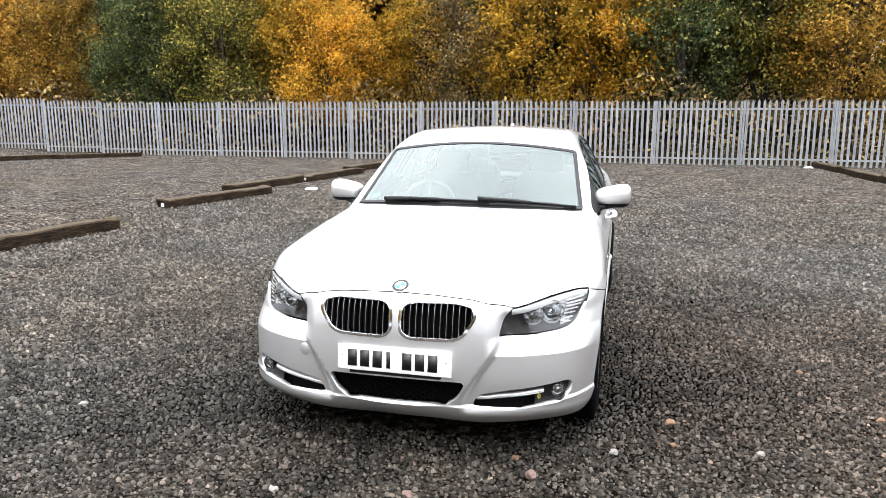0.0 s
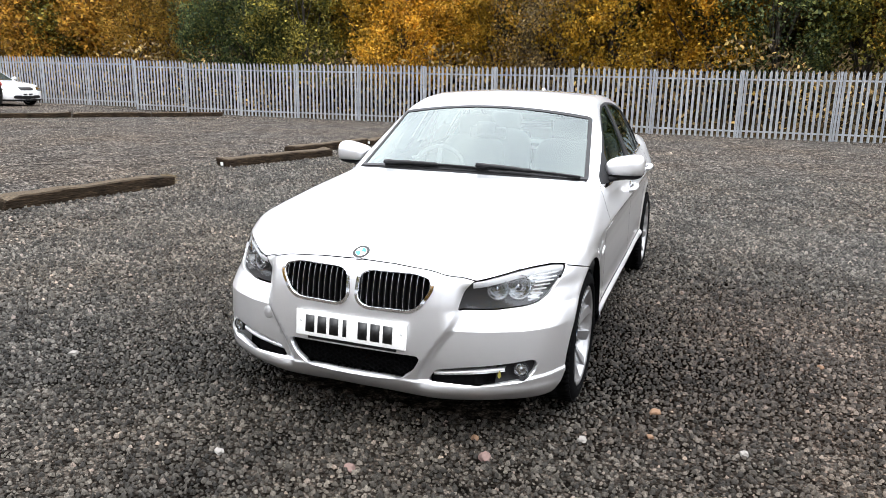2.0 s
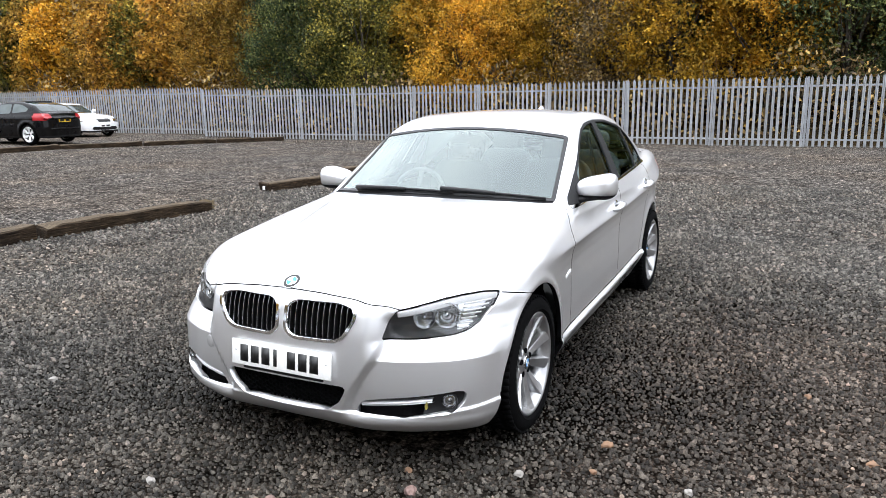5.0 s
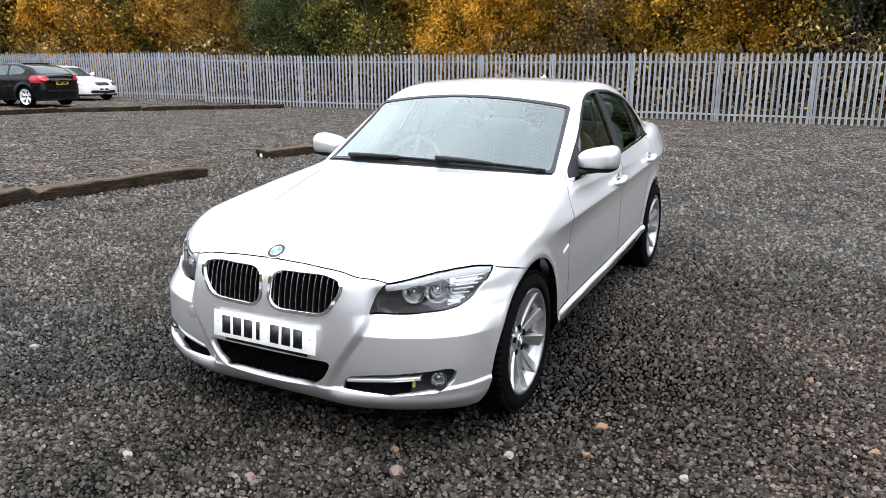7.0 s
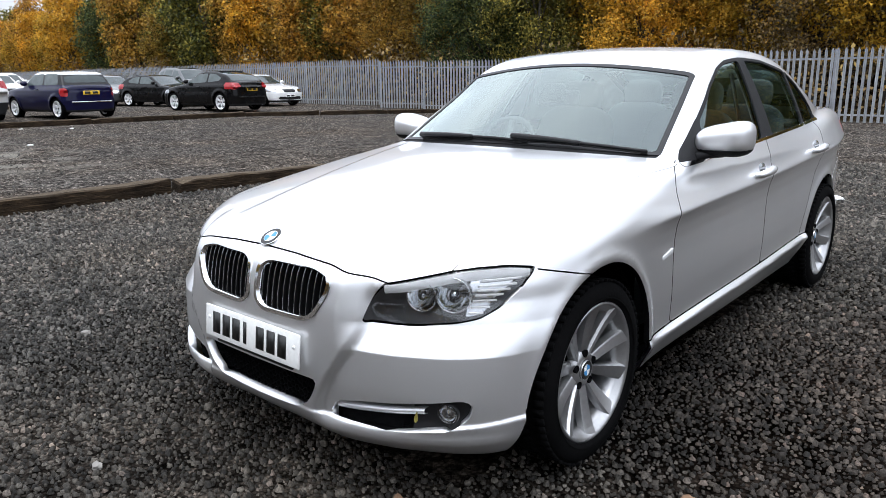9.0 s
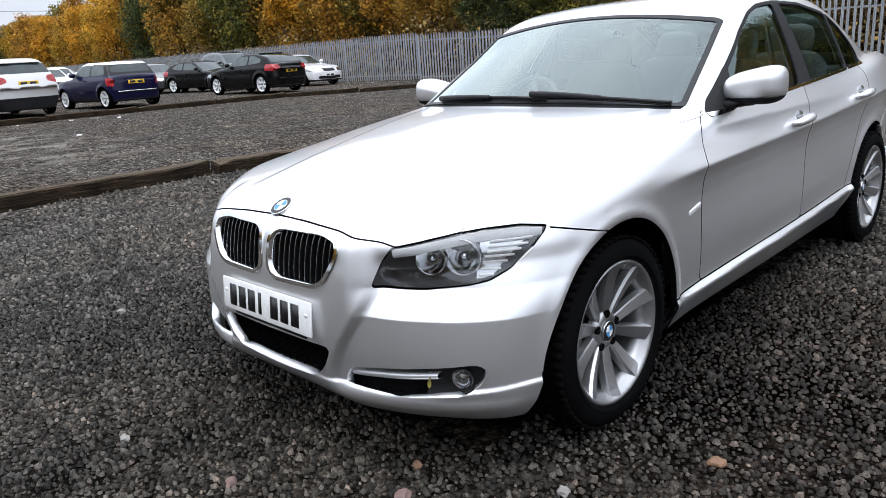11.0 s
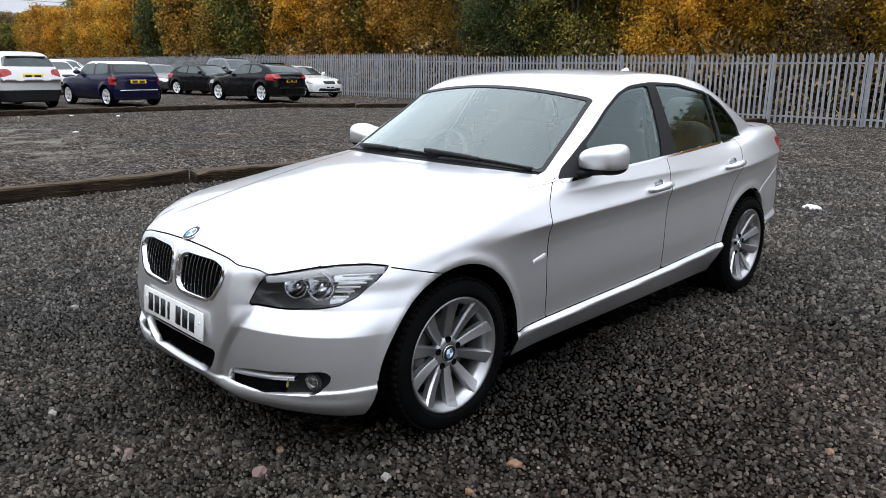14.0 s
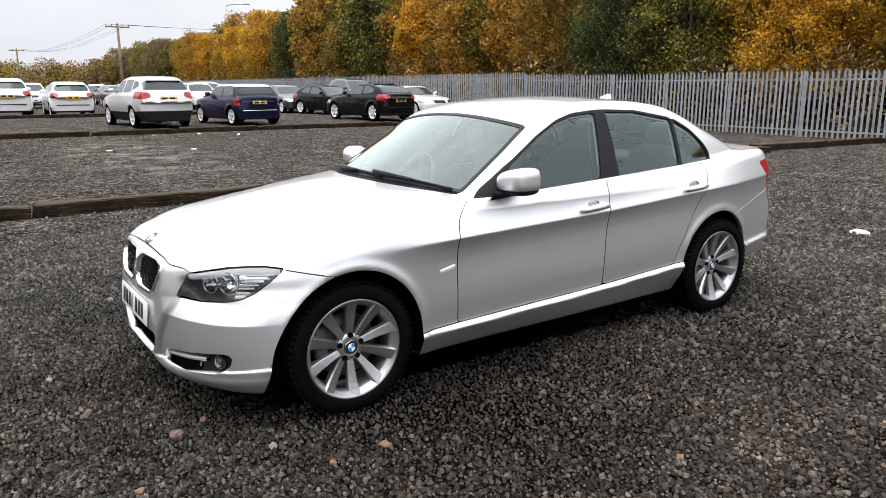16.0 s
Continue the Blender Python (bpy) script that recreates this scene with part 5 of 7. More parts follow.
def build_saloon():
    car = thing("saloon_car", "silver metallic four-door saloon car parked on gravel", "car")
    sh = Shell(saloon, (-0.04, -0.84, 0.14), (0.98, 3.86, 1.50), 0.0165)
    front = lambda f, lim: (lambda x, y, z: np.where(y < lim, f(x, z), 9.0))
    side = lambda f, zlo=0.0: (lambda x, y, z: np.where((x > 0.42) & (z > zlo), f(y, z), 9.0))

    for k in (-0.009, 0.0, 0.009):
        sh.score(lambda x, y, z, k=k: np.where((y < -0.2) & (x > 0.1), z - skirt_z(x) - k, 9.0))
    for k in (0.505, 0.511, 0.588):
        sh.score(lambda x, y, z, k=k: np.where((y < -0.1) & (x > 0.36), z - k, 9.0))

    for k in (-0.006, 0.0, 0.006):
        sh.score(lambda x, y, z, k=k: np.where((y > 0.2) & (x > 0.5), z - c_line(y) - k, 9.0))

    # wheel arches and openings
    for wy in (0.0, BASE):
        sh.cut(lambda x, y, z, wy=wy: np.where(x > 0.45, np.hypot(y - wy, (z - 0.325)) - ARCH_R - np.where(y < 0, 0.034, 0.0) * step01((0.60 - z) / 0.34), 9.0), "arch")
        sh.cut(lambda x, y, z, wy=wy: np.where((x > 0.45) & (z < 0.33), np.abs(y - wy) - ARCH_R + 0.0005 - np.where(y < 0, 0.034 + 0.022 * step01((0.33 - z) / 0.14), 0.0), 9.0), "arch")
    kidney = rounded(KIDNEY, 0.030)
    k_sd = poly(kidney)
    sh.cut(front(lambda x, z: k_sd(x, z) + 0.013, -0.5), "kidney_hole")
    sh.cut(front(k_sd, -0.5), "kidney_frame")
    low = rounded([(-0.30, 0.392), (0.318, 0.392), (0.275, 0.315), (0.225, 0.278), (0.10, 0.266), (-0.2, 0.264)], 0.03)
    l_sd = poly(low)
    sh.cut(front(l_sd, -0.5), "low_hole")
    fogp = rounded([(0.338, 0.284), (0.372, 0.336), (0.48, 0.354), (0.64, 0.370), (0.738, 0.382), (0.762, 0.370), (0.752, 0.322), (0.712, 0.288), (0.58, 0.276)], 0.018)
    f_sd = poly(fogp)
    sh.cut(front(f_sd, -0.38), "fog_hole")
    lamp = rounded([(-0.235, 0.588), (-0.180, 0.662), (-0.140, 0.702), (0.0, 0.722), (0.14, 0.740), (0.25, 0.748), (0.38, 0.750), (0.500, 0.739), (0.43, 0.690), (0.34, 0.640), (0.25, 0.611), (0.16, 0.600), (0.0, 0.590)], 0.014)
    h_sd = poly(lamp)
    sh.lamp_depth = lambda V: np.clip(-1.6 * h_sd(V[:, 0] + V[:, 1], V[:, 2]) + 0.008, 0.008, 0.085)
    lamp_fn = lambda x, y, z: np.where((y < -0.1) & (x > 0.3), h_sd(x + y, z), 9.0)
    sh.cut(lambda x, y, z: lamp_fn(x, y, z) + 0.002, "lamp_lens")
    sh.cut(lambda x, y, z: lamp_fn(x, y, z) - 0.003, "gap")

    # glass
    ws_edge = lambda y: 0.712 - 0.165 * (y - 0.70)
    ws = lambda x, y, z: np.where(z > 0.90, np.maximum(np.maximum(x - ws_edge(y), 0.545 + 0.165 * (x / 0.7) ** 2 - y), y - 1.165 - 0.05 * (x / 0.6) ** 2), 9.0)
    sh.cut(lambda x, y, z: ws(x, y, z) + 0.024, "windscreen")
    sh.cut(ws, "windscreen_band")
    rw = lambda x, y, z: np.where((z > 1.0) & (y > 2.4), np.maximum(np.maximum(x - 0.585 - 0.05 * (y - 2.65), 2.66 - 0.10 * (x / 0.6) ** 2 - y), y - 3.17 + 0.10 * (x / 0.6) ** 2), 9.0)
    sh.cut(lambda x, y, z: rw(x, y, z) + 0.02, "rear_window")
    sh.cut(rw, "rear_band")
    waist = lambda y: 0.950 + 0.043 * (y - 0.775)
    g_front = rounded([(0.945, waist(0.945)), (1.0, 1.090), (1.25, 1.228), (1.44, 1.308), (1.58, 1.342), (1.768, 1.357), (1.650, waist(1.650))], 0.03)
    g_rear = rounded([(1.855, 1.358), (2.12, 1.349), (2.445, 1.298), (2.385, waist(2.385)), (1.798, waist(1.798))], 0.02)
    g_quarter = rounded([(2.470, 1.293), (2.60, 1.228), (2.700, 1.145), (2.742, 1.085), (2.732, waist(2.73)), (2.410, waist(2.41))], 0.018)
    pillar = poly([(1.650, waist(1.65)), (1.768, 1.357), (1.855, 1.358), (1.798, waist(1.798))])
    sail = poly([(0.755, 0.945), (0.80, 0.980), (1.0, 1.092), (0.985, waist(0.985))])
    s1, s2, s3 = poly(g_front), poly(g_rear), poly(g_quarter)
    sh.cut(side(s1, 0.92), "glass_front")
    sh.cut(side(s2, 0.92), "glass_rear")
    sh.cut(side(s3, 0.92), "glass_quarter")
    sh.score(side(lambda y, z: z - waist(y) + 0.0015, 0.90))
    sh.cut(side(lambda y, z: np.minimum(np.minimum(np.minimum(s1(y, z), s2(y, z)), np.minimum(s3(y, z), pillar(y, z))), sail(y, z)) - 0.014, 0.90), "window_edge")
    sh.tag = ["frame" if t == "window_edge" and np.mean([sh.V[i][2] - waist(sh.V[i][1]) for i in f]) > -0.001 else t for f, t in zip(sh.faces, sh.tag)]
    sh.tag = ["waist_strip" if t == "window_edge" else t for t in sh.tag]

    # panels; each is drawn a little inside its outline, the rest is the gap
    g = 0.0026
    hz = curve([(0.0, 0.760), (0.17, 0.756), (0.34, 0.744), (0.43, 0.724), (0.50, 0.706), (0.56, 0.698), (0.66, 0.698), (0.9, 0.72)], 0.015)
    hx = curve([(-0.75, 0.560), (-0.54, 0.640), (-0.44, 0.669), (0.1, 0.715), (0.66, 0.772)], 0.03)
    hood = lambda x, y, z: np.where((y < 0.8) & (z > 0.6), np.maximum(np.maximum(hz(x) - z, x - hx(y)), y - 0.512 - 0.170 * (x / 0.7) ** 2), 9.0)
    sh.cut(lambda x, y, z: hood(x, y, z) + 0.0022 - 0.0012 * step01((y + 0.62) / 0.2), "bonnet")
    sh.cut(lambda x, y, z: hood(x, y, z) - 0.0020 + 0.0011 * step01((y + 0.62) / 0.2), "gap")
    cowl = lambda x, y, z: np.where((z > 0.90) & (y < 0.85), np.maximum(y - 0.56 - 0.165 * (x / 0.7) ** 2, x - 0.705), 9.0)
    sh.cut(cowl, "cowl")
    over_lamp = lambda x, y, z: (x + y > -0.10) & (x + y < 0.50) & (z > 0.69)
    bump_f = lambda x, y, z: np.where(over_lamp(x, y, z), 9.0, np.maximum(np.maximum(y + 0.05, z - (0.729 - 0.238 * (y + 0.288))), -z))
    sh.cut(lambda x, y, z: bump_f(x, y, z) + g, "bumper_front")
    sh.cut(lambda x, y, z: np.where(y < -0.05, bump_f(x, y, z) - g, 9), "gap")
    sill_z = lambda y: c_line(y) - 0.440
    door_y = curve([(0.2, 0.600), (0.75, 0.592), (0.86, 0.612), (0.93, 0.68), (0.99, 0.80)], 0.02)
    fender = lambda x, y, z: np.maximum(np.maximum(y - door_y(z), sill_z(y) - z), -(x - 0.5))
    sh.cut(lambda x, y, z: fender(x, y, z) + g, "fender")
    sh.cut(lambda x, y, z: np.where((y < 0.75) & (z > sill_z(y) + 0.01), fender(x, y, z) - g, 9.0), "gap")
    belt = lambda y: waist(y) - 0.002
    mid_y = lambda z: 1.655 + 0.05 * (z - 0.4)
    door1 = lambda x, y, z: np.where((x > 0.5) & (z < 1.2), np.maximum(np.maximum(np.maximum(door_y(z) - y, y - mid_y(z)), sill_z(y) - z), z - belt(y)), 9.0)
    sh.cut(lambda x, y, z: door1(x, y, z) + g, "door_front")
    back_y = curve([(0.2, 2.30), (0.40, 2.305), (0.47, 2.335), (0.58, 2.40), (0.72, 2.475), (0.85, 2.56), (0.95, 2.61), (1.1, 2.63)], 0.02)
    door2 = lambda x, y, z: np.where((x > 0.5) & (z < 1.2), np.maximum(np.maximum(np.maximum(mid_y(z) - y, y - back_y(z)), sill_z(y) - z), z - belt(y)), 9.0)
    sh.cut(lambda x, y, z: door2(x, y, z) + g, "door_rear")
    sh.cut(lambda x, y, z: np.where(z < belt(y) - 0.004, np.minimum(door1(x, y, z), door2(x, y, z)) - g, 9.0), "gap")
    sill = lambda x, y, z: np.where(x > 0.4, np.maximum(np.maximum(-y, y - BASE), z - sill_z(y)), 9.0)
    sh.cut(lambda x, y, z: sill(x, y, z) + g, "sill")
    sh.cut(lambda x, y, z: sill(x, y, z) - g, "gap")
    t_sd = poly(rounded([(3.30, 0.985), (3.55, 1.005), (3.72, 0.985), (3.74, 0.80), (3.43, 0.786), (3.385, 0.86)], 0.02))
    tail = lambda x, y, z: np.where((x > 0.30) & (y > 3.2), np.maximum(t_sd(y, z), 0.42 - x), 9.0)
    sh.cut(tail, "tail_lamp")
    bump_r = lambda x, y, z: np.maximum(2.80 - y, z - (0.653 + 0.255 * np.minimum(y - 2.927, 0.55)))
    sh.cut(lambda x, y, z: bump_r(x, y, z) + g, "bumper_rear")
    sh.cut(lambda x, y, z: bump_r(x, y, z) - g, "gap")
    boot = lambda x, y, z: np.maximum(np.maximum(3.20 - 0.10 * (x / 0.6) ** 2 - y, x - 0.66), 0.72 - z)
    sh.cut(lambda x, y, z: boot(x, y, z) + g, "boot_lid")
    sh.cut(lambda x, y, z: boot(x, y, z) - g, "gap")
    sh.tag = [t or "shell" for t in sh.tag]

    def put(name, tags, mat, label="", hem=0.007, lift=0.0, pair=False):
        data = sh.panel(tags, hem, not pair, lift)
        if data is None:
            return []
        made = [part(name, panel_mesh(name, data, mat, k), None, car, label) for k in ((False, True) if pair else (False,))]
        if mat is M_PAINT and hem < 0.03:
            # shade of the shut gaps is put into the turned-in edges' colour
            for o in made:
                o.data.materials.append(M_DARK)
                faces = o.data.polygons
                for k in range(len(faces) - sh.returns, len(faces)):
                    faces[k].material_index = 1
        return made

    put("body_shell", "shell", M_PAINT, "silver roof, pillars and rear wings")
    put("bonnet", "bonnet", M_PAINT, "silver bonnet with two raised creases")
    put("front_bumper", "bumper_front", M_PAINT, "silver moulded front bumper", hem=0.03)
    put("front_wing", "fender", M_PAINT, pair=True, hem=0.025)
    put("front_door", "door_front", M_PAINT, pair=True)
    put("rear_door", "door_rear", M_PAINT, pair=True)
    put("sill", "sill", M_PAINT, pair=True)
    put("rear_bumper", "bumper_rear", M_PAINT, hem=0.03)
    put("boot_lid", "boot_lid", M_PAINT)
    put("tail_lamp", "tail_lamp", M_RED, "red tail lamp", pair=True)
    put("scuttle", "cowl", M_MATT, "black plastic scuttle below the windscreen", lift=-0.004)
    for o in put("windscreen", "windscreen", M_GLASS, "pale green tinted windscreen", hem=0.0, lift=-0.002):
        o.visible_shadow = False
    put("windscreen_seal", "windscreen_band", M_TRIM, lift=0.0015)
    for o in put("rear_window", "rear_window", M_SIDEGLASS, hem=0.0, lift=-0.002):
        o.visible_shadow = False
    put("rear_window_seal", "rear_band", M_TRIM, lift=0.001)
    for tag in ("glass_front", "glass_rear", "glass_quarter"):
        for o in put("side_window", tag, M_SIDEGLASS, "green tinted side window", hem=0.0, lift=-0.006, pair=True):
            o.visible_shadow = False
    put("window_frame", "frame", M_MATT, "black window surround and door pillar", lift=0.001, pair=True)
    put("waist_strip", "waist_strip", M_CHROME, "bright strip below the side windows", lift=0.0035, pair=True)
    put("kidney_frame", "kidney_frame", M_CHROME, "chrome grille surround", hem=0.03, lift=0.006, pair=True)

    # dark inner skin added behind gaps and openings to give their shade
    keep = ("shell", "bonnet", "bumper_front", "fender", "door_front", "door_rear", "sill", "bumper_rear", "boot_lid", "gap", "cowl", "kidney_hole", "kidney_frame", "low_hole", "fog_hole", "tail_lamp", "windscreen_band", "rear_band", "frame", "waist_strip")
    roofless = [t for t in keep]
    near_gap = {i for f, t in zip(sh.faces, sh.tag) if t not in ("shell", "bonnet", "bumper_front", "fender", "door_front", "door_rear", "sill", "bumper_rear", "boot_lid") for i in f}
    for _ in range(3):
        near_gap |= {i for f in sh.faces if any(k in near_gap for k in f) for i in f}
    plain_tags = sh.tag
    sh.tag = ["away" if not any(i in near_gap for i in f) else t for f, t in zip(sh.faces, sh.tag)]
    data = sh.panel(tuple(roofless), 0, True)
    sh.tag = plain_tags
    V, F, N = data
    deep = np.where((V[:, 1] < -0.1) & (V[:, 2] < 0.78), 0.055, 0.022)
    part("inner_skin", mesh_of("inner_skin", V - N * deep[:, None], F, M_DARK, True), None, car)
    # pale lining under the roof
    data = sh.panel(("shell", "frame"), 0, True)
    V, F, N = data
    F = [f for f in F if min(V[i][2] for i in f) > 1.06 and max(V[i][1] for i in f) < 3.0]
    part("headlining", panel_mesh("headlining", (V - N * 0.032, [f[::-1] for f in F], -N), M_LINING), None, car, "pale cloth headlining")

    # wheels and arches
    for wy in (0.0, BASE):
        for s in (1, -1):
            wheel(car, pose(s * (TRACK + (0.006 if wy else 0)), wy, HUB_Z, 0, 0, 0 if s > 0 else 180))
            bm = bmesh.new()
            n = 28
            rings = []
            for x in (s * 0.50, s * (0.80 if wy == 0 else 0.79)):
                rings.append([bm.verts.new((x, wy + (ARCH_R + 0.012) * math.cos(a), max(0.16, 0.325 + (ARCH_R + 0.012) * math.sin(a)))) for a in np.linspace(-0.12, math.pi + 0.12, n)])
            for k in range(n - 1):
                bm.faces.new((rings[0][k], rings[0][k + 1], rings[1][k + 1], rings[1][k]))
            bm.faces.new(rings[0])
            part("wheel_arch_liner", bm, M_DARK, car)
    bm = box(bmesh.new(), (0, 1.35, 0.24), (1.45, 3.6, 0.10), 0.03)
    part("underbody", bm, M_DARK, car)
    return car, sh


saloon_car, saloon_shell = build_saloon()


def cast(p, d, fn=saloon, far=2.5):
    """The first point of the body met from p along d, and the normal there."""
    p, d = np.array(p, float), np.array(d, float) / np.linalg.norm(d)
    t = np.linspace(0, far, 1200)
    q = p[None] + d[None] * t[:, None]
    v = fn(q[:, 0], q[:, 1], q[:, 2])
    hits = np.nonzero((v[:-1] > 0) & (v[1:] <= 0))[0]
    k = hits[0] if len(hits) else int(np.argmin(np.abs(v)))
    a, b = t[k], t[min(k + 1, len(t) - 1)]
    for _ in range(20):
        m = (a + b) / 2
        w = p + d * m
        if fn(w[:1], w[1:2], w[2:3])[0] > 0:
            a = m
        else:
            b = m
    w = p + d * b
    n = slope(fn, w[None])[0]
    return Vector(w), Vector(n / np.linalg.norm(n))


def facing(p, n, up=(0, 0, 1)):
    """A pose at p with x along n and z as near up as can be."""
    n = Vector(n).normalized()
    y = Vector(up).cross(n).normalized()
    z = n.cross(y)
    return Matrix((( n.x, y.x, z.x, p.x), (n.y, y.y, z.y, p.y), (n.z, y.z, z.z, p.z), (0, 0, 0, 1)))


def mirror_x(bm):
    bmesh.ops.scale(bm, vec=(-1, 1, 1), verts=bm.verts)
    bmesh.ops.reverse_faces(bm, faces=bm.faces)
    return bm


def at_front(x, z):
    return cast((x, -1.2, z), (0, 1, 0))


def headlamps(car, sh):
    lens = sh.panel("lamp_lens", 0.0)
    V, F, N = lens
    for k in (False, True):
        s = -1 if k else 1
        lamp = part("headlamp", panel_mesh("headlamp", (V - N * 0.0015, F, N), M_LENS, k), None, car, "clear headlamp with twin reflectors and grey housing")
        lamp.visible_shadow = False
        cov = N * sh.lamp_depth(V)[:, None]
        part("lamp_housing", panel_mesh("lamp_housing", (V - cov, F, N), M_LAMPGREY, k), None, lamp, "matt grey lamp housing")
        # bright eyebrow strip along the upper edge
        strip = []
        for u in np.linspace(-0.14, 0.475, 22):
            zt = np.interp(u, [-0.14, 0.0, 0.14, 0.25, 0.38, 0.50], [0.700, 0.720, 0.738, 0.747, 0.749, 0.738])
            p, n = cast((0.5 + u / 2 + 0.5, -0.5 + u / 2 - 0.5, zt - 0.012), (-1, 1, 0))
            strip.append((p - n * 0.016, n))
        bm = bmesh.new()
        rows = [[bm.verts.new(p + n * 0.012 + Vector((0, 0, 0.010))), bm.verts.new(p + n * 0.012 - Vector((0, 0, 0.006))), bm.verts.new(p + n * 0.004 - Vector((0, 0, 0.016)))] for p, n in strip]
        for a, b in zip(rows, rows[1:]):
            for i in range(2):
                bm.faces.new((a[i], b[i], b[i + 1], a[i + 1]))
        bmesh.ops.recalc_face_normals(bm, faces=bm.faces)
        if k:
            mirror_x(bm)
        part("lamp_brow", bm, M_WHITE, lamp, "bright upper trim strip")
        for u, zc, r in ((0.012, 0.662, 0.042), (0.145, 0.668, 0.049)):
            p, n = cast((0.5 + u / 2 + 0.5, -0.5 + u / 2 - 0.5, zc), (-1, 1, 0))
            m = facing(p - n * 0.034, Vector((0.42, -0.9, 0.02)))
            if k:
                m = Matrix.Diagonal((-1, 1, 1, 1)) @ m @ Matrix.Diagonal((1, -1, 1, 1))
            bm = lathe(bmesh.new(), [(r * 1.12, -0.012), (r * 1.13, 0.010), (r * 1.06, 0.016), (r, 0.010), (r * 0.93, -0.004), (r * 0.75, -0.020), (r * 0.5, -0.032), (r * 0.22, -0.038)], 40)
            bowl = part("reflector", bm, M_LAMPSILVER, lamp, "round chromed reflector", m)
            bm = lathe(bmesh.new(), [(r * 0.22, -0.038), (r * 0.22, -0.012), (r * 0.15, -0.004), (0.0005, -0.001)], 20)
            part("bulb_shield", bm, M_CHROME, bowl)
        rows = []
        bm = bmesh.new()
        for zc in np.linspace(0.618, 0.735, 7):
            f = (zc - 0.618) / 0.117
            rows.append([bm.verts.new(p - n * 0.026) for p, n in (cast((0.5 + u / 2 + 0.5, -0.5 + u / 2 - 0.5, zc), (-1, 1, 0)) for u in np.linspace(0.195 + 0.03 * f, 0.255 + 0.19 * f, 6))])
        for a, b in zip(rows, rows[1:]):
            for i in range(5):
                bm.faces.new((a[i], b[i], b[i + 1], a[i + 1]))
        bmesh.ops.recalc_face_normals(bm, faces=bm.faces)
        if k:
            mirror_x(bm)
        part("bar_backing", bm, M_LAMPSILVER, lamp, "bright backing of the corner lights")
        for i in range(7):
            zc = 0.626 + 0.0152 * i
            u0, u1 = 0.205 + 0.010 * i, 0.268 + 0.030 * i
            bm = bmesh.new()
            rows = []
            for u in np.linspace(u0, min(u1, 0.44), 5):
                p, n = cast((0.5 + u / 2 + 0.5, -0.5 + u / 2 - 0.5, zc), (-1, 1, 0))
                q = p - n * 0.014
                rows.append([bm.verts.new(q + Vector((0, 0, 0.0036))), bm.verts.new(q + n * 0.005), bm.verts.new(q - Vector((0, 0, 0.0036)))])
            for a, b in zip(rows, rows[1:]):
                for j in range(2):
                    bm.faces.new((a[j], b[j], b[j + 1], a[j + 1]))
            bmesh.ops.recalc_face_normals(bm, faces=bm.faces)
            if k:
                mirror_x(bm)
            part("light_bar", bm, M_WHITE, lamp, "white corner light bar")


def kidneys(car):
    out = rounded(KIDNEY, 0.030)
    sd = poly(out)
    for s in (1, -1):
        grille = thing("radiator_grille", "", "")
        for key in list(grille.keys()):
            del grille[key]
        grille.parent = car
        for k in range(12):
            x = 0.034 + k * 0.0272
            zs = [z for z in np.linspace(0.55, 0.755, 120) if sd(np.array([x]), np.array([z]))[0] < -0.011]
            if len(zs) < 8:
                continue
            bm = bmesh.new()
            rows = []
            for z in np.linspace(zs[0], zs[-1], 7):
                p, n = at_front(x, z)
                q = p + Vector((0, 0.012, 0))
                rows.append([bm.verts.new(q + Vector(o)) for o in ((-0.0036, 0.034, 0), (-0.0030, 0.004, 0), (-0.0013, 0, 0), (0.0013, 0, 0), (0.0030, 0.004, 0), (0.0036, 0.034, 0))])
            for a, b in zip(rows, rows[1:]):
                for i in range(5):
                    f = bm.faces.new((a[i], a[i + 1], b[i + 1], b[i]))
                    f.material_index = 1 if i == 2 else 0
            if s < 0:
                mirror_x(bm)
            o = part("grille_slat", bm, M_DARK, grille, "black slat with a chromed front edge")
            o.data.materials.append(M_SMOKE)
        bm = bmesh.new()
        rows = []
        for x in np.linspace(0.02, 0.358, 8):
            rows.append([bm.verts.new(at_front(x, z)[0] + Vector((0, 0.045, 0))) for z in (0.57, 0.65, 0.735)])
        for a, b in zip(rows, rows[1:]):
            for i in range(2):
                bm.faces.new((a[i], b[i], b[i + 1], a[i + 1]))
        if s < 0:
            mirror_x(bm)
        part("grille_backing", bm, M_DARK, grille)


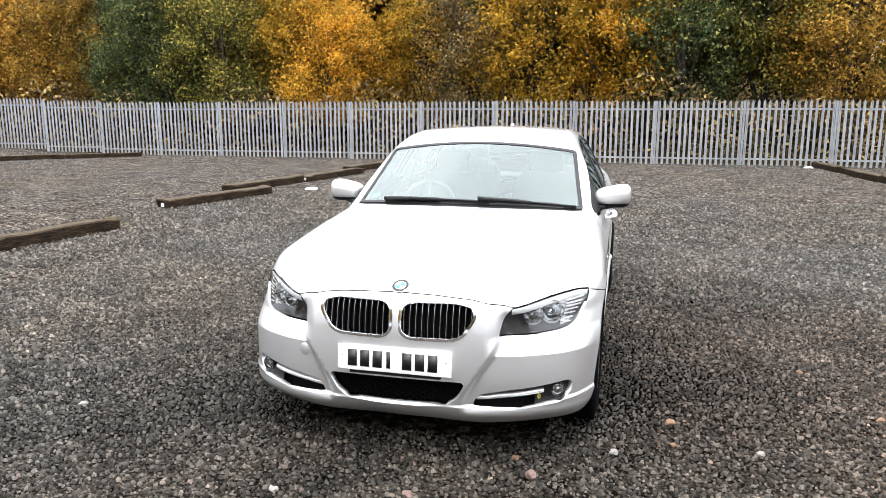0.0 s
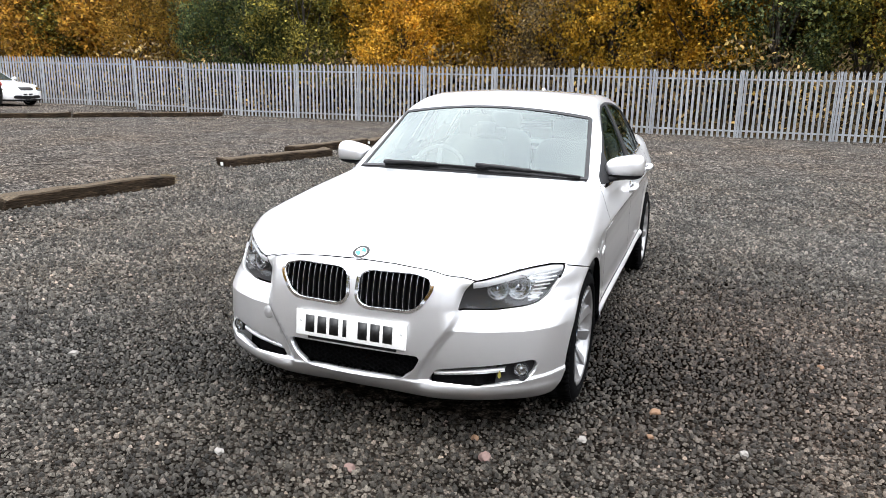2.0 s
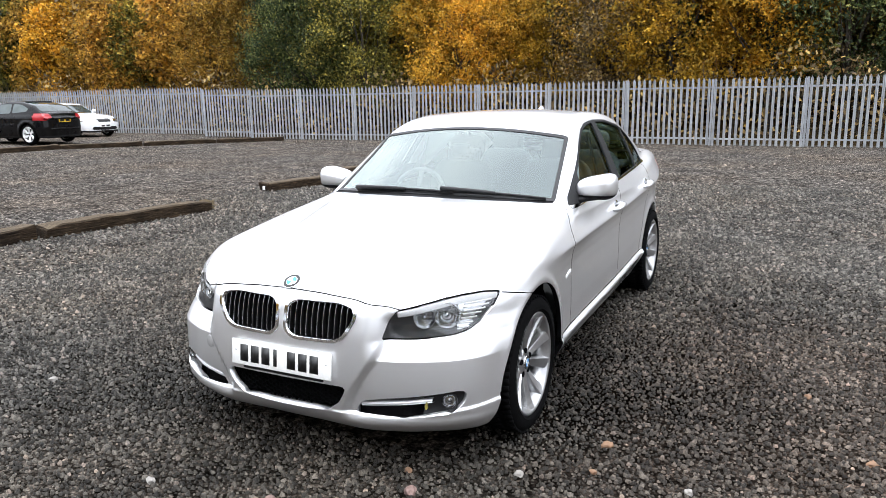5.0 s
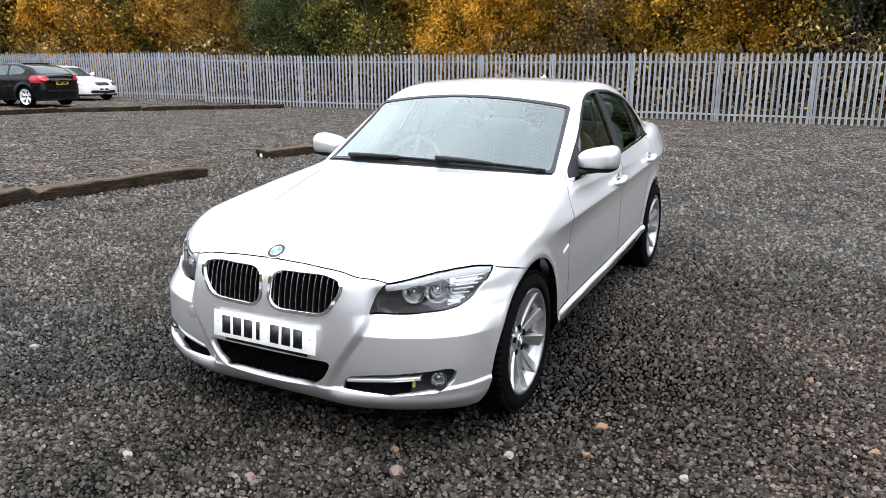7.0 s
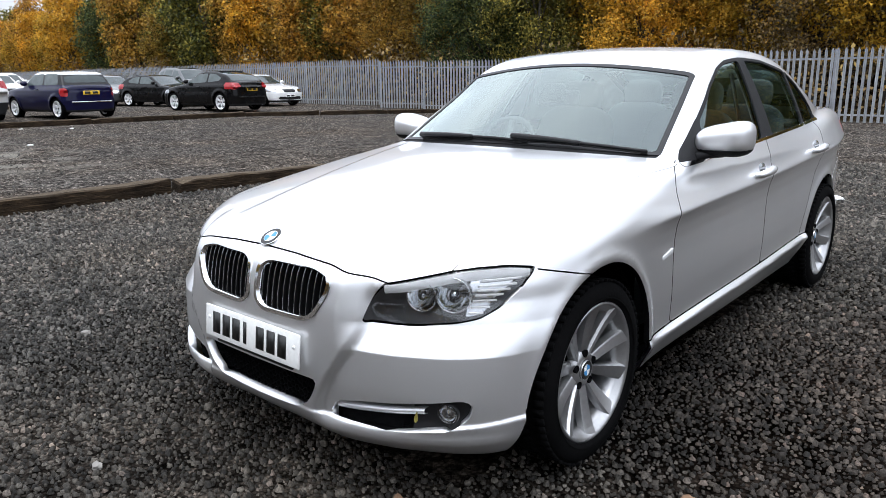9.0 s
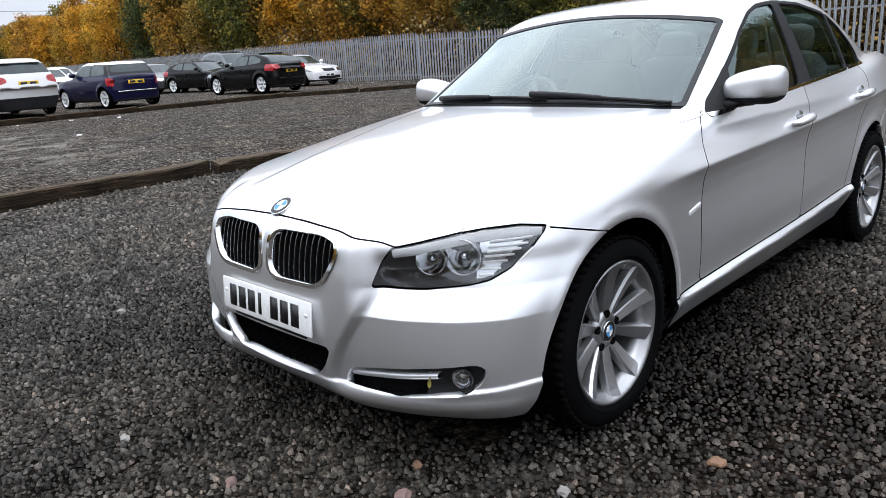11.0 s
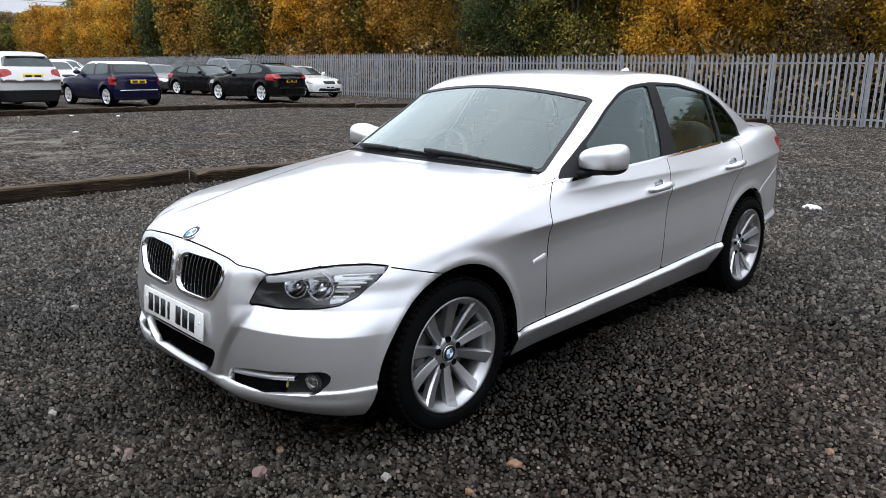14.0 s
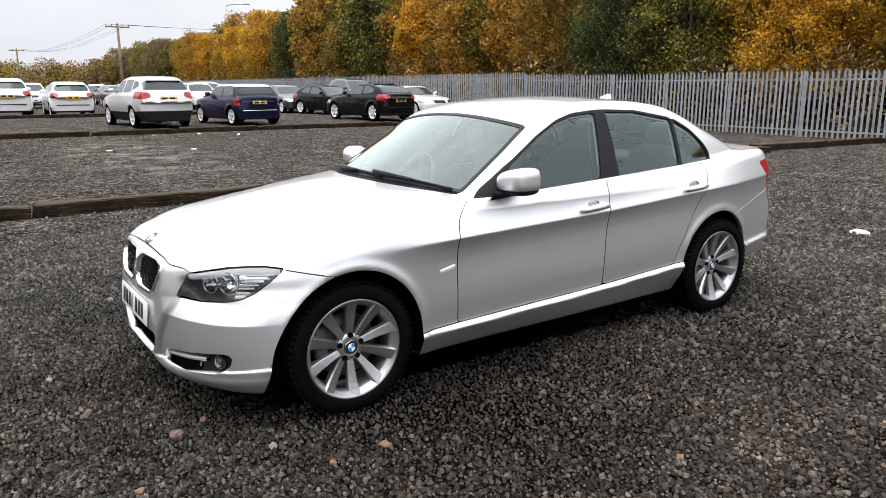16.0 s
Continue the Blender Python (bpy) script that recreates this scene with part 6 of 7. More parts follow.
def lower_front(car):
    # honeycomb of the lower intake
    bm = bmesh.new()
    low = poly([(-0.30, 0.392), (0.318, 0.392), (0.275, 0.315), (0.225, 0.278), (0.10, 0.266), (0, 0.265)])
    r = 0.013
    for i in range(-26, 27):
        for j in range(-1, 11):
            cx, cz = i * r * 1.5, 0.262 + j * r * 1.732 + (r * 0.866 if i % 2 else 0)
            if low(np.array([abs(cx)]), np.array([cz]))[0] > -0.004:
                continue
            p = at_front(cx, cz)[0] + Vector((0, 0.034, 0))
            for k in range(3):
                a0, a1 = k * math.tau / 6, (k + 1) * math.tau / 6
                u = Vector((math.cos(a0) * r, 0, math.sin(a0) * r)) + p
                v = Vector((math.cos(a1) * r, 0, math.sin(a1) * r)) + p
                d = Vector((0, 0.012, 0))
                vs = [bm.verts.new(w) for w in (u, v, v + d, u + d)]
                bm.faces.new(vs)
                n = Vector((math.cos((a0 + a1) / 2), 0, math.sin((a0 + a1) / 2))) * -0.0026
                ws = [bm.verts.new(w) for w in (u, v, v + n, u + n)]
                bm.faces.new(ws)
    part("intake_mesh", bm, M_DARK, car, "black honeycomb intake mesh", smooth=False)
    for s in (1, -1):
        # slat of the fog lamp pocket
        bm = bmesh.new()
        rows = []
        for x in np.linspace(0.36, 0.640, 12):
            z = 0.311 + 0.026 * (x - 0.36) / 0.28
            p = at_front(x, z)[0] + Vector((0, 0.012, 0))
            rows.append([bm.verts.new(p + Vector(o)) for o in ((0, 0.03, 0.014), (0, 0.004, 0.011), (0, -0.001, 0.004), (0, 0.004, -0.006), (0, 0.03, -0.009))])
        for a, b in zip(rows, rows[1:]):
            for i in range(4):
                bm.faces.new((a[i], b[i], b[i + 1], a[i + 1]))
        bmesh.ops.recalc_face_normals(bm, faces=bm.faces)
        if s < 0:
            mirror_x(bm)
        part("bumper_slat", bm, M_PAINT, car, "silver slat in the bumper opening")
        # bezel and lamp
        p, n = at_front(0.702, 0.336)
        ax = Vector((0.32, -0.95, 0)).normalized()
        bm = bmesh.new()
        rows = []
        for x in np.linspace(0.605, 0.752, 9):
            col = []
            for z in (0.280, 0.30, 0.325, 0.35, 0.374):
                q = at_front(x, z)[0]
                col.append(bm.verts.new(q + Vector((-0.1, 0.94, 0)) * 0.032))
            rows.append(col)
        for a, b in zip(rows, rows[1:]):
            for i in range(4):
                bm.faces.new((a[i], b[i], b[i + 1], a[i + 1]))
        bmesh.ops.recalc_face_normals(bm, faces=bm.faces)
        if s < 0:
            mirror_x(bm)
        fog = part("fog_lamp", bm, M_TRIM, car, "round fog lamp in a black bezel")
        m = facing(p + Vector((-0.004, 0.012, 0)), ax)
        if s < 0:
            m = Matrix.Diagonal((-1, 1, 1, 1)) @ m @ Matrix.Diagonal((1, -1, 1, 1))
        part("reflector", lathe(bmesh.new(), [(0.0285, 0.001), (0.025, -0.004), (0.016, -0.008), (0.008, -0.004), (0.0005, -0.001)], 32), M_LAMPSILVER, fog, "", m)
        part("lamp_ring", lathe(bmesh.new(), [(0.033, -0.01), (0.033, 0.003), (0.031, 0.006), (0.0285, 0.001)], 32), M_TRIM, fog, "", m)
        o = part("lens", lathe(bmesh.new(), [(0.029, 0.005), (0.021, 0.009), (0.0005, 0.011)], 32), M_LENS, fog, "", m)
        o.visible_shadow = False
    # towing eye cover
    p, n = at_front(-0.445, 0.470)
    part("tow_cover", lathe(bmesh.new(), [(0.028, -0.001), (0.028, 0.0012), (0.026, 0.002), (0.0005, 0.0026)], 32), M_PAINT, car, "round towing eye cover", facing(p, n))


def number_plate(car, p, n, white=True, parts=True):
    m = facing(p, n)
    bm = box(bmesh.new(), (0.004, 0, 0), (0.007, 0.52, 0.111), 0.003)
    plate = part("number_plate", bm, M_PLATEW if white else M_PLATEY, car, "white number plate" if white else "yellow number plate", m)
    xs = [-0.191, -0.133, -0.075, -0.024, 0.060, 0.118, 0.176]
    for k, u in enumerate(xs):
        bm = box(bmesh.new(), (0.0082, u, 0.0), (0.0010, 0.018 if k == 3 else 0.043, 0.074))
        part("character_bar", bm, M_INK, plate)
    for u in (-0.236, 0.236):
        part("screw_cap", lathe(bmesh.new(), [(0.007, 0.007), (0.006, 0.0095), (0.0005, 0.010)], 12), M_WHITE, plate, "", pose(0, u, 0.012))
    return plate


def blob(fn, lo, hi, h):
    V, Q = net(fn, lo, hi, h)
    N = slope(fn, V)
    return V, [tuple(q) for q in Q], N / (np.linalg.norm(N, axis=1)[:, None] + 1e-9)


def mirror_fn(x, y, z):
    u, v, w = (x - 0.874) / 0.112, (y - 0.962) / 0.098, (z - 1.030 - 0.10 * (x - 0.880)) / 0.067
    w = w * (1.0 + 0.18 * np.clip(-u, -1, 1))
    body = (np.abs(u) ** 3.4 + np.abs(v) ** 2.6 + np.abs(w) ** 3.0) ** (1 / 3.0) - 1
    return smax(body * 0.08, y - 1.020 - 0.10 * (x - 0.88), 0.02)


def door_mirrors(car):
    data = blob(mirror_fn, (0.73, 0.82, 0.94), (1.02, 1.06, 1.15), 0.008)
    for k in (False, True):
        s = -1 if k else 1
        o = part("door_mirror", panel_mesh("door_mirror", data, M_PAINT, k), None, car, "silver door mirror on a black foot", pose(-0.012, 0.02, -0.012) if k else None)
        V, F, N = data
        low = [f for f in F if max(V[i][2] for i in f) < 0.996]
        shell = np.array(V) + np.array(N) * 0.0015
        part("mirror_lower_shell", panel_mesh("mirror_lower_shell", (shell, low, N), M_MATT, k), None, o, "dark plastic underside")
        bm = bmesh.new()
        tube(bm, [(s * 0.785, 0.875, 0.958), (s * 0.825, 0.905, 0.970), (s * 0.865, 0.950, 0.982)], [0.030, 0.026, 0.034], 14)
        for v in bm.verts:
            v.co.z = 0.968 + (v.co.z - 0.968) * 0.62
        part("mirror_foot", bm, M_MATT, o, "black plastic mirror foot")
        bm = lathe(bmesh.new(), [(0.0005, 0.0), (0.5, 0.0), (0.52, 0.01)], 32)
        m = Matrix.Translation((s * 0.88, 1.022, 1.030)) @ Matrix.Rotation(radians(90), 4, "Z") @ Matrix.Diagonal((1, 0.150, 0.105, 1))
        part("mirror_glass", bm, M_CHROME, o, "", m)


def small_fittings(car):
    # emblem on the bonnet
    p, n = cast((0, -0.662, 1.2), (0, 0, -1))
    badge(car, facing(p, n, (0, 0.5, 1)), 0.041)
    # wipers
    for x0, x1, lift in ((-0.50, 0.17, 0.0), (0.10, 0.665, 0.006)):
        pts = []
        for x in np.linspace(x0, x1, 14):
            p, n = cast((x, 0.560 + 0.145 * (x / 0.7) ** 2 + 0.012 * math.sin((x - x0) / (x1 - x0) * math.pi), 1.6), (0, 0, -1))
            pts.append(p + n * (0.010 + lift))
        w = part("wiper", tube(bmesh.new(), pts, [0.0075] * len(pts), 6), M_TRIM, car, "black windscreen wiper")
        part("wiper_rubber", tube(bmesh.new(), [p - Vector((0, 0.0, 0.009)) for p in pts], [0.004] * len(pts), 4), M_INK, w)
        a = pts[:8]
        arm = [q + Vector((0, -0.012, 0.016 - 0.002 * k)) for k, q in enumerate(a)]
        part("wiper_arm", tube(bmesh.new(), arm, [0.013, 0.013, 0.012, 0.012, 0.011, 0.011, 0.010, 0.010], 8), M_TRIM, w)
    # door handles
    for y, z in ((1.545, 0.838), (2.450, 0.880)):
        p, n = cast((1.3, y, z), (-1, 0, 0))
        for s in (1, -1):
            bm = bmesh.new()
            pts = [p + Vector((0.002, -0.105, -0.010)), p + Vector((0.026, -0.085, -0.006)), p + Vector((0.034, -0.03, 0)), p + Vector((0.034, 0.04, 0.004)), p + Vector((0.027, 0.085, 0.006)), p + Vector((0.004, 0.105, 0.006))]
            tube(bm, pts, [0.011, 0.017, 0.019, 0.019, 0.017, 0.011], 12)
            if s < 0:
                mirror_x(bm)
            h = part("door_handle", bm, M_PAINT, car, "silver pull handle")
            # a dark bulge puts the finger recess's shade on the door
            bm = bmesh.new()
            bmesh.ops.create_uvsphere(bm, u_segments=24, v_segments=12, radius=1.0, matrix=Matrix.Translation(p + Vector((-0.014, 0.005, 0.008))) @ Matrix.Diagonal((0.0165, 0.060, 0.034, 1)))
            if s < 0:
                mirror_x(bm)
            part("handle_recess", bm, M_SMOKE, h, "shaded finger recess")
    # side repeaters
    p, n = cast((1.3, 0.532, 0.622), (-1, 0, 0))
    for s in (1, -1):
        bm = bmesh.new()
        box(bm, (0, 0, 0), (0.008, 0.094, 0.020), 0.0035, Matrix.Rotation(radians(12), 4, "X"))
        bmesh.ops.translate(bm, verts=bm.verts, vec=p)
        if s < 0:
            mirror_x(bm)
        part("side_repeater", bm, M_PALEALLOY, car, "clear side repeater lamp")
    # aerial fin
    p, n = cast((0, 2.50, 1.8), (0, 0, -1))

    def fin(x, y, z):
        h = 0.058 * np.clip((y + 0.085) / 0.12, 0, 1) ** 0.8
        return smax(smax(np.abs(x) - 0.026 * (1 - z / 0.075), z - h, 0.012), smax(y - 0.075, -0.085 - y, 0.01), 0.015)

    V, F, N = blob(fin, (-0.05, -0.11, -0.01), (0.05, 0.10, 0.08), 0.007)
    part("aerial_fin", mesh_of("aerial_fin", V + np.array(p), F, M_PAINT, True, N), None, car)
    # bumper skirt line and plates
    p, n = cast((0, -1.2, 0.472), (0, 1, 0))
    number_plate(car, p + Vector((0, -0.006, 0)), Vector((0, -1, 0.10)))
    bm = box(bmesh.new(), (0, p.y + 0.004, 0.408), (0.42, 0.02, 0.018), 0.004)
    part("plate_holder", bm, M_TRIM, car, "black plate holder")
    p, n = cast((0, 4.4, 0.82), (0, -1, 0))
    number_plate(car, p, n, False)
    # teal sticker behind the windscreen
    p, n = cast((-0.60, 0.745, 1.6), (0, 0, -1))
    bm = lathe(bmesh.new(), [(0.0005, 0.0), (0.026, 0.0), (0.026, 0.001)], 24)
    part("windscreen_sticker", bm, M_TEAL, car, "small round teal sticker", facing(p - n * 0.006, n))


def seat(car, x, y, label=""):
    def cushion(cx, cy, cz, sx, sy, sz, lean=0.0):
        c, s = math.cos(lean), math.sin(lean)

        def f(X, Y, Z):
            a, b, d = X - cx, (Y - cy) * c - (Z - cz) * s, (Y - cy) * s + (Z - cz) * c
            return ((np.abs(a / sx) ** 4 + np.abs(b / sy) ** 4 + np.abs(d / sz) ** 4) ** 0.25 - 1) * min(sx, sy, sz)

        r = max(sx, sy, sz) * 1.25
        return blob(f, (cx - sx - 0.05, cy - r, cz - r), (cx + sx + 0.05, cy + r, cz + r), 0.03)

    st = None
    for name, args in (("seat_cushion", (x, y, 0.50, 0.26, 0.26, 0.09)), ("backrest", (x, y + 0.34, 0.80, 0.25, 0.085, 0.32, 0.32)), ("headrest", (x, y + 0.46, 1.165, 0.135, 0.055, 0.095, 0.2))):
        V, F, N = cushion(*args)
        o = part(name, mesh_of(name, V, F, M_CLOTH, True, N), None, st or car, label if not st else "")
        st = st or o
    part("headrest_post", tube(bmesh.new(), [(x - 0.06, y + 0.44, 1.02), (x - 0.06, y + 0.455, 1.12)], [0.007] * 2, 8), M_CHROME, st)
    part("headrest_post", tube(bmesh.new(), [(x + 0.06, y + 0.44, 1.02), (x + 0.06, y + 0.455, 1.12)], [0.007] * 2, 8), M_CHROME, st)


def cabin(car):
    for x in (-0.36, 0.36):
        seat(car, x, 1.45, "grey leather front seat")
    for x in (-0.36, 0.36):
        seat(car, x, 2.28, "grey leather rear seat")
    dash = lambda x, y, z: smax(smax(np.abs(x) - 0.70, y - (1.02 - 0.10 * np.clip((z - 0.75) / 0.2, 0, 1)), 0.05), smax(z - (0.935 + 0.02 * np.exp(-((x + 0.36) / 0.16) ** 2) - 0.15 * np.maximum(0.62 - y, 0)), 0.62 - y, 0.05), 0.05)
    V, F, N = blob(lambda x, y, z: smax(dash(x, y, z), 0.55 - z, 0.03), (-0.80, 0.5, 0.5), (0.80, 1.1, 1.02), 0.035)
    part("dashboard", mesh_of("dashboard", V, F, M_DASH, True, N), None, car, "dark grey moulded dashboard")
    # steering wheel
    bm = bmesh.new()
    n = 40
    tube(bm, [(0.185 * math.cos(k * math.tau / n), 0, 0.185 * math.sin(k * math.tau / n)) for k in range(n + 1)], [0.016] * (n + 1), 8, cap=False)
    sw = part("steering_wheel", bm, M_DASH, car, "dark leather steering wheel", pose(-0.36, 1.12, 0.90, -24))
    part("steering_boss", box(bmesh.new(), (0, -0.01, 0), (0.15, 0.05, 0.12), 0.02), M_DASH, sw)
    for a in (0, 180, 270):
        t = Matrix.Rotation(radians(a), 4, "Y")
        part("steering_spoke", box(bmesh.new(), t @ Vector((0.12, 0, 0)), (0.12, 0.02, 0.035), 0.006, t), M_DASH, sw)
    # rear-view mirror and floor
    p = cast((0, 1.02, 1.7), (0, 0, -1))[0]
    bm = box(bmesh.new(), (0.0, 1.075, p.z - 0.085), (0.235, 0.030, 0.075), 0.012)
    rv = part("rear_view_mirror", bm, M_TRIM, car, "black rear-view mirror behind the windscreen")
    part("mirror_stem", box(bmesh.new(), (0, 1.035, p.z - 0.058), (0.125, 0.05, 0.085), 0.02), M_TRIM, rv)
    part("cabin_floor", box(bmesh.new(), (0, 1.7, 0.34), (1.5, 2.4, 0.05), 0.01), M_DASH, car)
    part("parcel_shelf", box(bmesh.new(), (0, 2.92, 0.985), (1.25, 0.5, 0.03), 0.01), M_DASH, car)
    part("bulkhead", box(bmesh.new(), (0, 0.56, 0.62), (1.4, 0.03, 0.52), 0.01), M_DARK, car)
    for s in (1, -1):
        part("seat_belt", box(bmesh.new(), (s * 0.655, 1.74, 1.05), (0.006, 0.045, 0.50), 0.0, Matrix.Rotation(radians(-s * 14), 4, "Y")), M_LAMPGREY, car)
        part("door_card", box(bmesh.new(), (s * 0.79, 1.65, 0.66), (0.03, 1.9, 0.52), 0.012), M_DASH, car, "dark door lining")


headlamps(saloon_car, saloon_shell)
kidneys(saloon_car)
lower_front(saloon_car)
door_mirrors(saloon_car)
small_fittings(saloon_car)
cabin(saloon_car)


# the car stands a little askew to the yard's axes
SALOON_AT = Matrix.Translation((0, -0.5, 0)) @ Matrix.Rotation(radians(0.5), 4, "Z") @ Matrix.Translation((0, 0.5, 0))
saloon_car.matrix_basis = SALOON_AT

# a leaf caught in the opening beside the fog lamp
leaf_at = at_front(0.622, 0.322)[0] + Vector((0, 0.004, 0))
leaf_bm = bmesh.new()
spine = [leaf_bm.verts.new((0.0, 0.002 * k, -0.016 + 0.008 * k)) for k in range(5)]
for side in (-1, 1):
    rim_vs = [leaf_bm.verts.new((side * (0.003, 0.008, 0.007, 0.004, 0.001)[k], 0.002 * k - 0.003, -0.016 + 0.008 * k + 0.002)) for k in range(5)]
    for k in range(4):
        leaf_bm.faces.new((spine[k], spine[k + 1], rim_vs[k + 1], rim_vs[k]))
bmesh.ops.solidify(leaf_bm, geom=leaf_bm.faces[:], thickness=0.0006)
leaf_me = bpy.data.meshes.new("fallen_leaf")
leaf_bm.to_mesh(leaf_me)
leaf_bm.free()
leaf_me.materials.append(plain("yellow_leaf", (0.36, 0.31, 0.07), 0.6, grain=90, vary=0.3))
leaf_ob = new("fallen_leaf", leaf_me)
leaf_ob.matrix_basis = SALOON_AT @ Matrix.Translation(leaf_at)
tagged(leaf_ob, "small yellow leaf caught in the bumper opening", "leaf")

# ---- parked cars on the far plot ----
M_BLACKPAINT = paint("black_paint", (0.004, 0.004, 0.0045), 0.0, 0.25, 0.005, 0.40, 0.05)
M_WHITEPAINT = paint("white_paint", (0.80, 0.80, 0.80), 0.0, 0.25)
M_BLUEPAINT = paint("dark_blue_paint", (0.003, 0.0035, 0.028), 0.0, 0.3, 0.01, 0.5, 0.1)
M_GREYPAINT = paint("dark_grey_paint", (0.045, 0.048, 0.053), 0.5, 0.28)
M_PALESILVER = paint("pale_silver_paint", (0.56, 0.55, 0.545), 0.3, 0.35)
M_REDPAINT = paint("red_paint", (0.25, 0.012, 0.012), 0.2, 0.25)
M_FARGLASS = plain("parked_car_glass", (0.035, 0.046, 0.047), 0.06, spec=0.45)
# side glass has the sky's reflection painted in as a paler colour
M_FARSIDE = plain("parked_car_side_glass", (0.075, 0.092, 0.092), 0.06, spec=0.5)

KINDS = {
    # front overhang, wheelbase, rear overhang, half width, wheel radius, bonnet line, roof line, belt, side windows
    "hatch": dict(fo=0.80, wb=2.50, ro=0.62, w=0.86, r=0.31, top=[(-0.8, 0.70), (-0.3, 0.88), (0.45, 1.0), (3.4, 1.02)], roof=[(0.2, 0.85), (0.40, 0.95), (1.15, 1.40), (1.6, 1.47), (2.3, 1.47), (2.75, 1.40), (3.05, 1.10), (3.2, 0.9)], belt=0.98, glass=[[(0.62, 1.0), (1.25, 1.36), (1.62, 1.38), (1.62, 1.0)], [(1.70, 1.0), (1.70, 1.38), (2.25, 1.37), (2.68, 1.22), (2.62, 1.04)]]),
    "suv": dict(fo=0.86, wb=2.64, ro=0.90, w=0.90, r=0.345, top=[(-0.8, 0.86), (-0.3, 1.02), (0.5, 1.13), (3.6, 1.15)], roof=[(0.2, 0.98), (0.45, 1.10), (1.2, 1.58), (1.7, 1.66), (2.6, 1.66), (3.15, 1.60), (3.48, 1.18), (3.6, 0.9)], belt=1.12, glass=[[(0.72, 1.12), (1.30, 1.50), (1.68, 1.55), (1.68, 1.13)], [(1.76, 1.13), (1.76, 1.55), (2.45, 1.54), (2.55, 1.17)], [(2.62, 1.20), (2.55, 1.52), (2.95, 1.46), (3.02, 1.33)]]),
    "mini": dict(fo=0.66, wb=2.47, ro=0.52, w=0.845, r=0.31, top=[(-0.7, 0.74), (-0.3, 0.90), (0.45, 0.97), (3.2, 1.0)], roof=[(0.3, 0.86), (0.52, 0.98), (0.98, 1.34), (1.3, 1.405), (2.4, 1.40), (2.62, 1.36), (2.86, 1.0), (2.95, 0.85)], belt=0.97, glass=[[(0.72, 0.99), (1.05, 1.30), (1.72, 1.335), (1.72, 1.0)], [(1.79, 1.0), (1.79, 1.335), (2.45, 1.32), (2.58, 1.02)]], boxy=1),
    "coupe": dict(fo=0.84, wb=2.60, ro=0.78, w=0.90, r=0.325, top=[(-0.8, 0.68), (-0.3, 0.86), (0.5, 0.97), (3.4, 1.02)], roof=[(0.3, 0.84), (0.52, 0.95), (1.25, 1.33), (1.65, 1.385), (2.25, 1.37), (2.85, 1.26), (3.2, 1.04), (3.4, 0.85)], belt=0.95, glass=[[(0.75, 0.965), (1.38, 1.28), (1.85, 1.30), (1.85, 1.0)], [(1.93, 1.0), (1.93, 1.30), (2.30, 1.27), (2.62, 1.14), (2.55, 1.05)]]),
    "saloon": dict(fo=0.82, wb=2.72, ro=1.0, w=0.90, r=0.325, top=[(-0.8, 0.68), (-0.3, 0.85), (0.5, 0.97), (2.7, 1.02), (3.6, 1.04)], roof=[(0.2, 0.80), (0.45, 0.94), (1.2, 1.36), (1.6, 1.43), (2.3, 1.41), (2.7, 1.32), (3.2, 1.05), (3.4, 0.9)], belt=0.95, glass=[[(0.75, 0.965), (1.40, 1.32), (1.72, 1.345), (1.68, 1.0)], [(1.78, 1.0), (1.80, 1.345), (2.30, 1.31), (2.62, 1.10), (2.55, 1.03)]]),
}
made_shapes = {}


def parked_field(k):
    top, roof = curve(k["top"], 0.09), curve(k["roof"], 0.07)
    w, belt, tail_y, front_y = k["w"], k["belt"], k["wb"] + k["ro"], -k["fo"]
    prof = curve([(-1.0, -0.20), (-0.75, -0.09), (-0.62, -0.03), (-0.45, 0.0), (-0.28, 0.0), (-0.16, -0.012), (-0.10, -0.015), (0.0, -0.055), (0.06, -0.12), (0.14, -0.30)], 0.02)
    steep = 0.30 if k.get("boxy") else 0.42

    def fn(x, y, z):
        x = np.abs(x)
        plan = 0.05 * step01((0.2 - y) / 0.9) + 0.05 * step01((y - k["wb"]) / 0.8)
        flare = 0.0
        for wy in (0.0, k["wb"]):
            flare = flare + 0.02 * np.exp(-(((np.hypot(y - wy, z - k["r"]) - k["r"] - 0.07) / 0.05) ** 2))
        a = x - (w - plan + prof(z - belt) + flare)
        u = x / w
        b = front_y + 0.06 * u**2 + 0.30 * u**6 + 0.22 * np.maximum(z - 0.55, 0) + 0.15 * np.maximum(0.35 - z, 0) - y
        c = y - (tail_y - 0.05 * u**2 - 0.16 * u**6 - 0.10 * np.abs(z - 0.55))
        d = (z - top(y) + 0.05 * u**2) * 0.95
        tub = smax(smax(smax(smax(a, b, 0.08), c, 0.08), d, 0.09), 0.20 - z, 0.04)
        q = u**2
        sw = 0.12 * (1 - step01((y - 1.0) / 0.6)) - 0.08 * step01((y - k["wb"] + 0.5) / 0.4)
        zb = np.maximum(z - belt, -0.05)
        g1 = x - (w - 0.065 - plan * 1.2 - steep * zb - 0.1 * zb * zb)
        g2 = (z - roof(y - sw * q) + 0.03 * q) * 0.8
        return smin(tub, smax(smax(g1, g2, 0.07), 0.8 - z, 0.02), 0.03)

    return fn


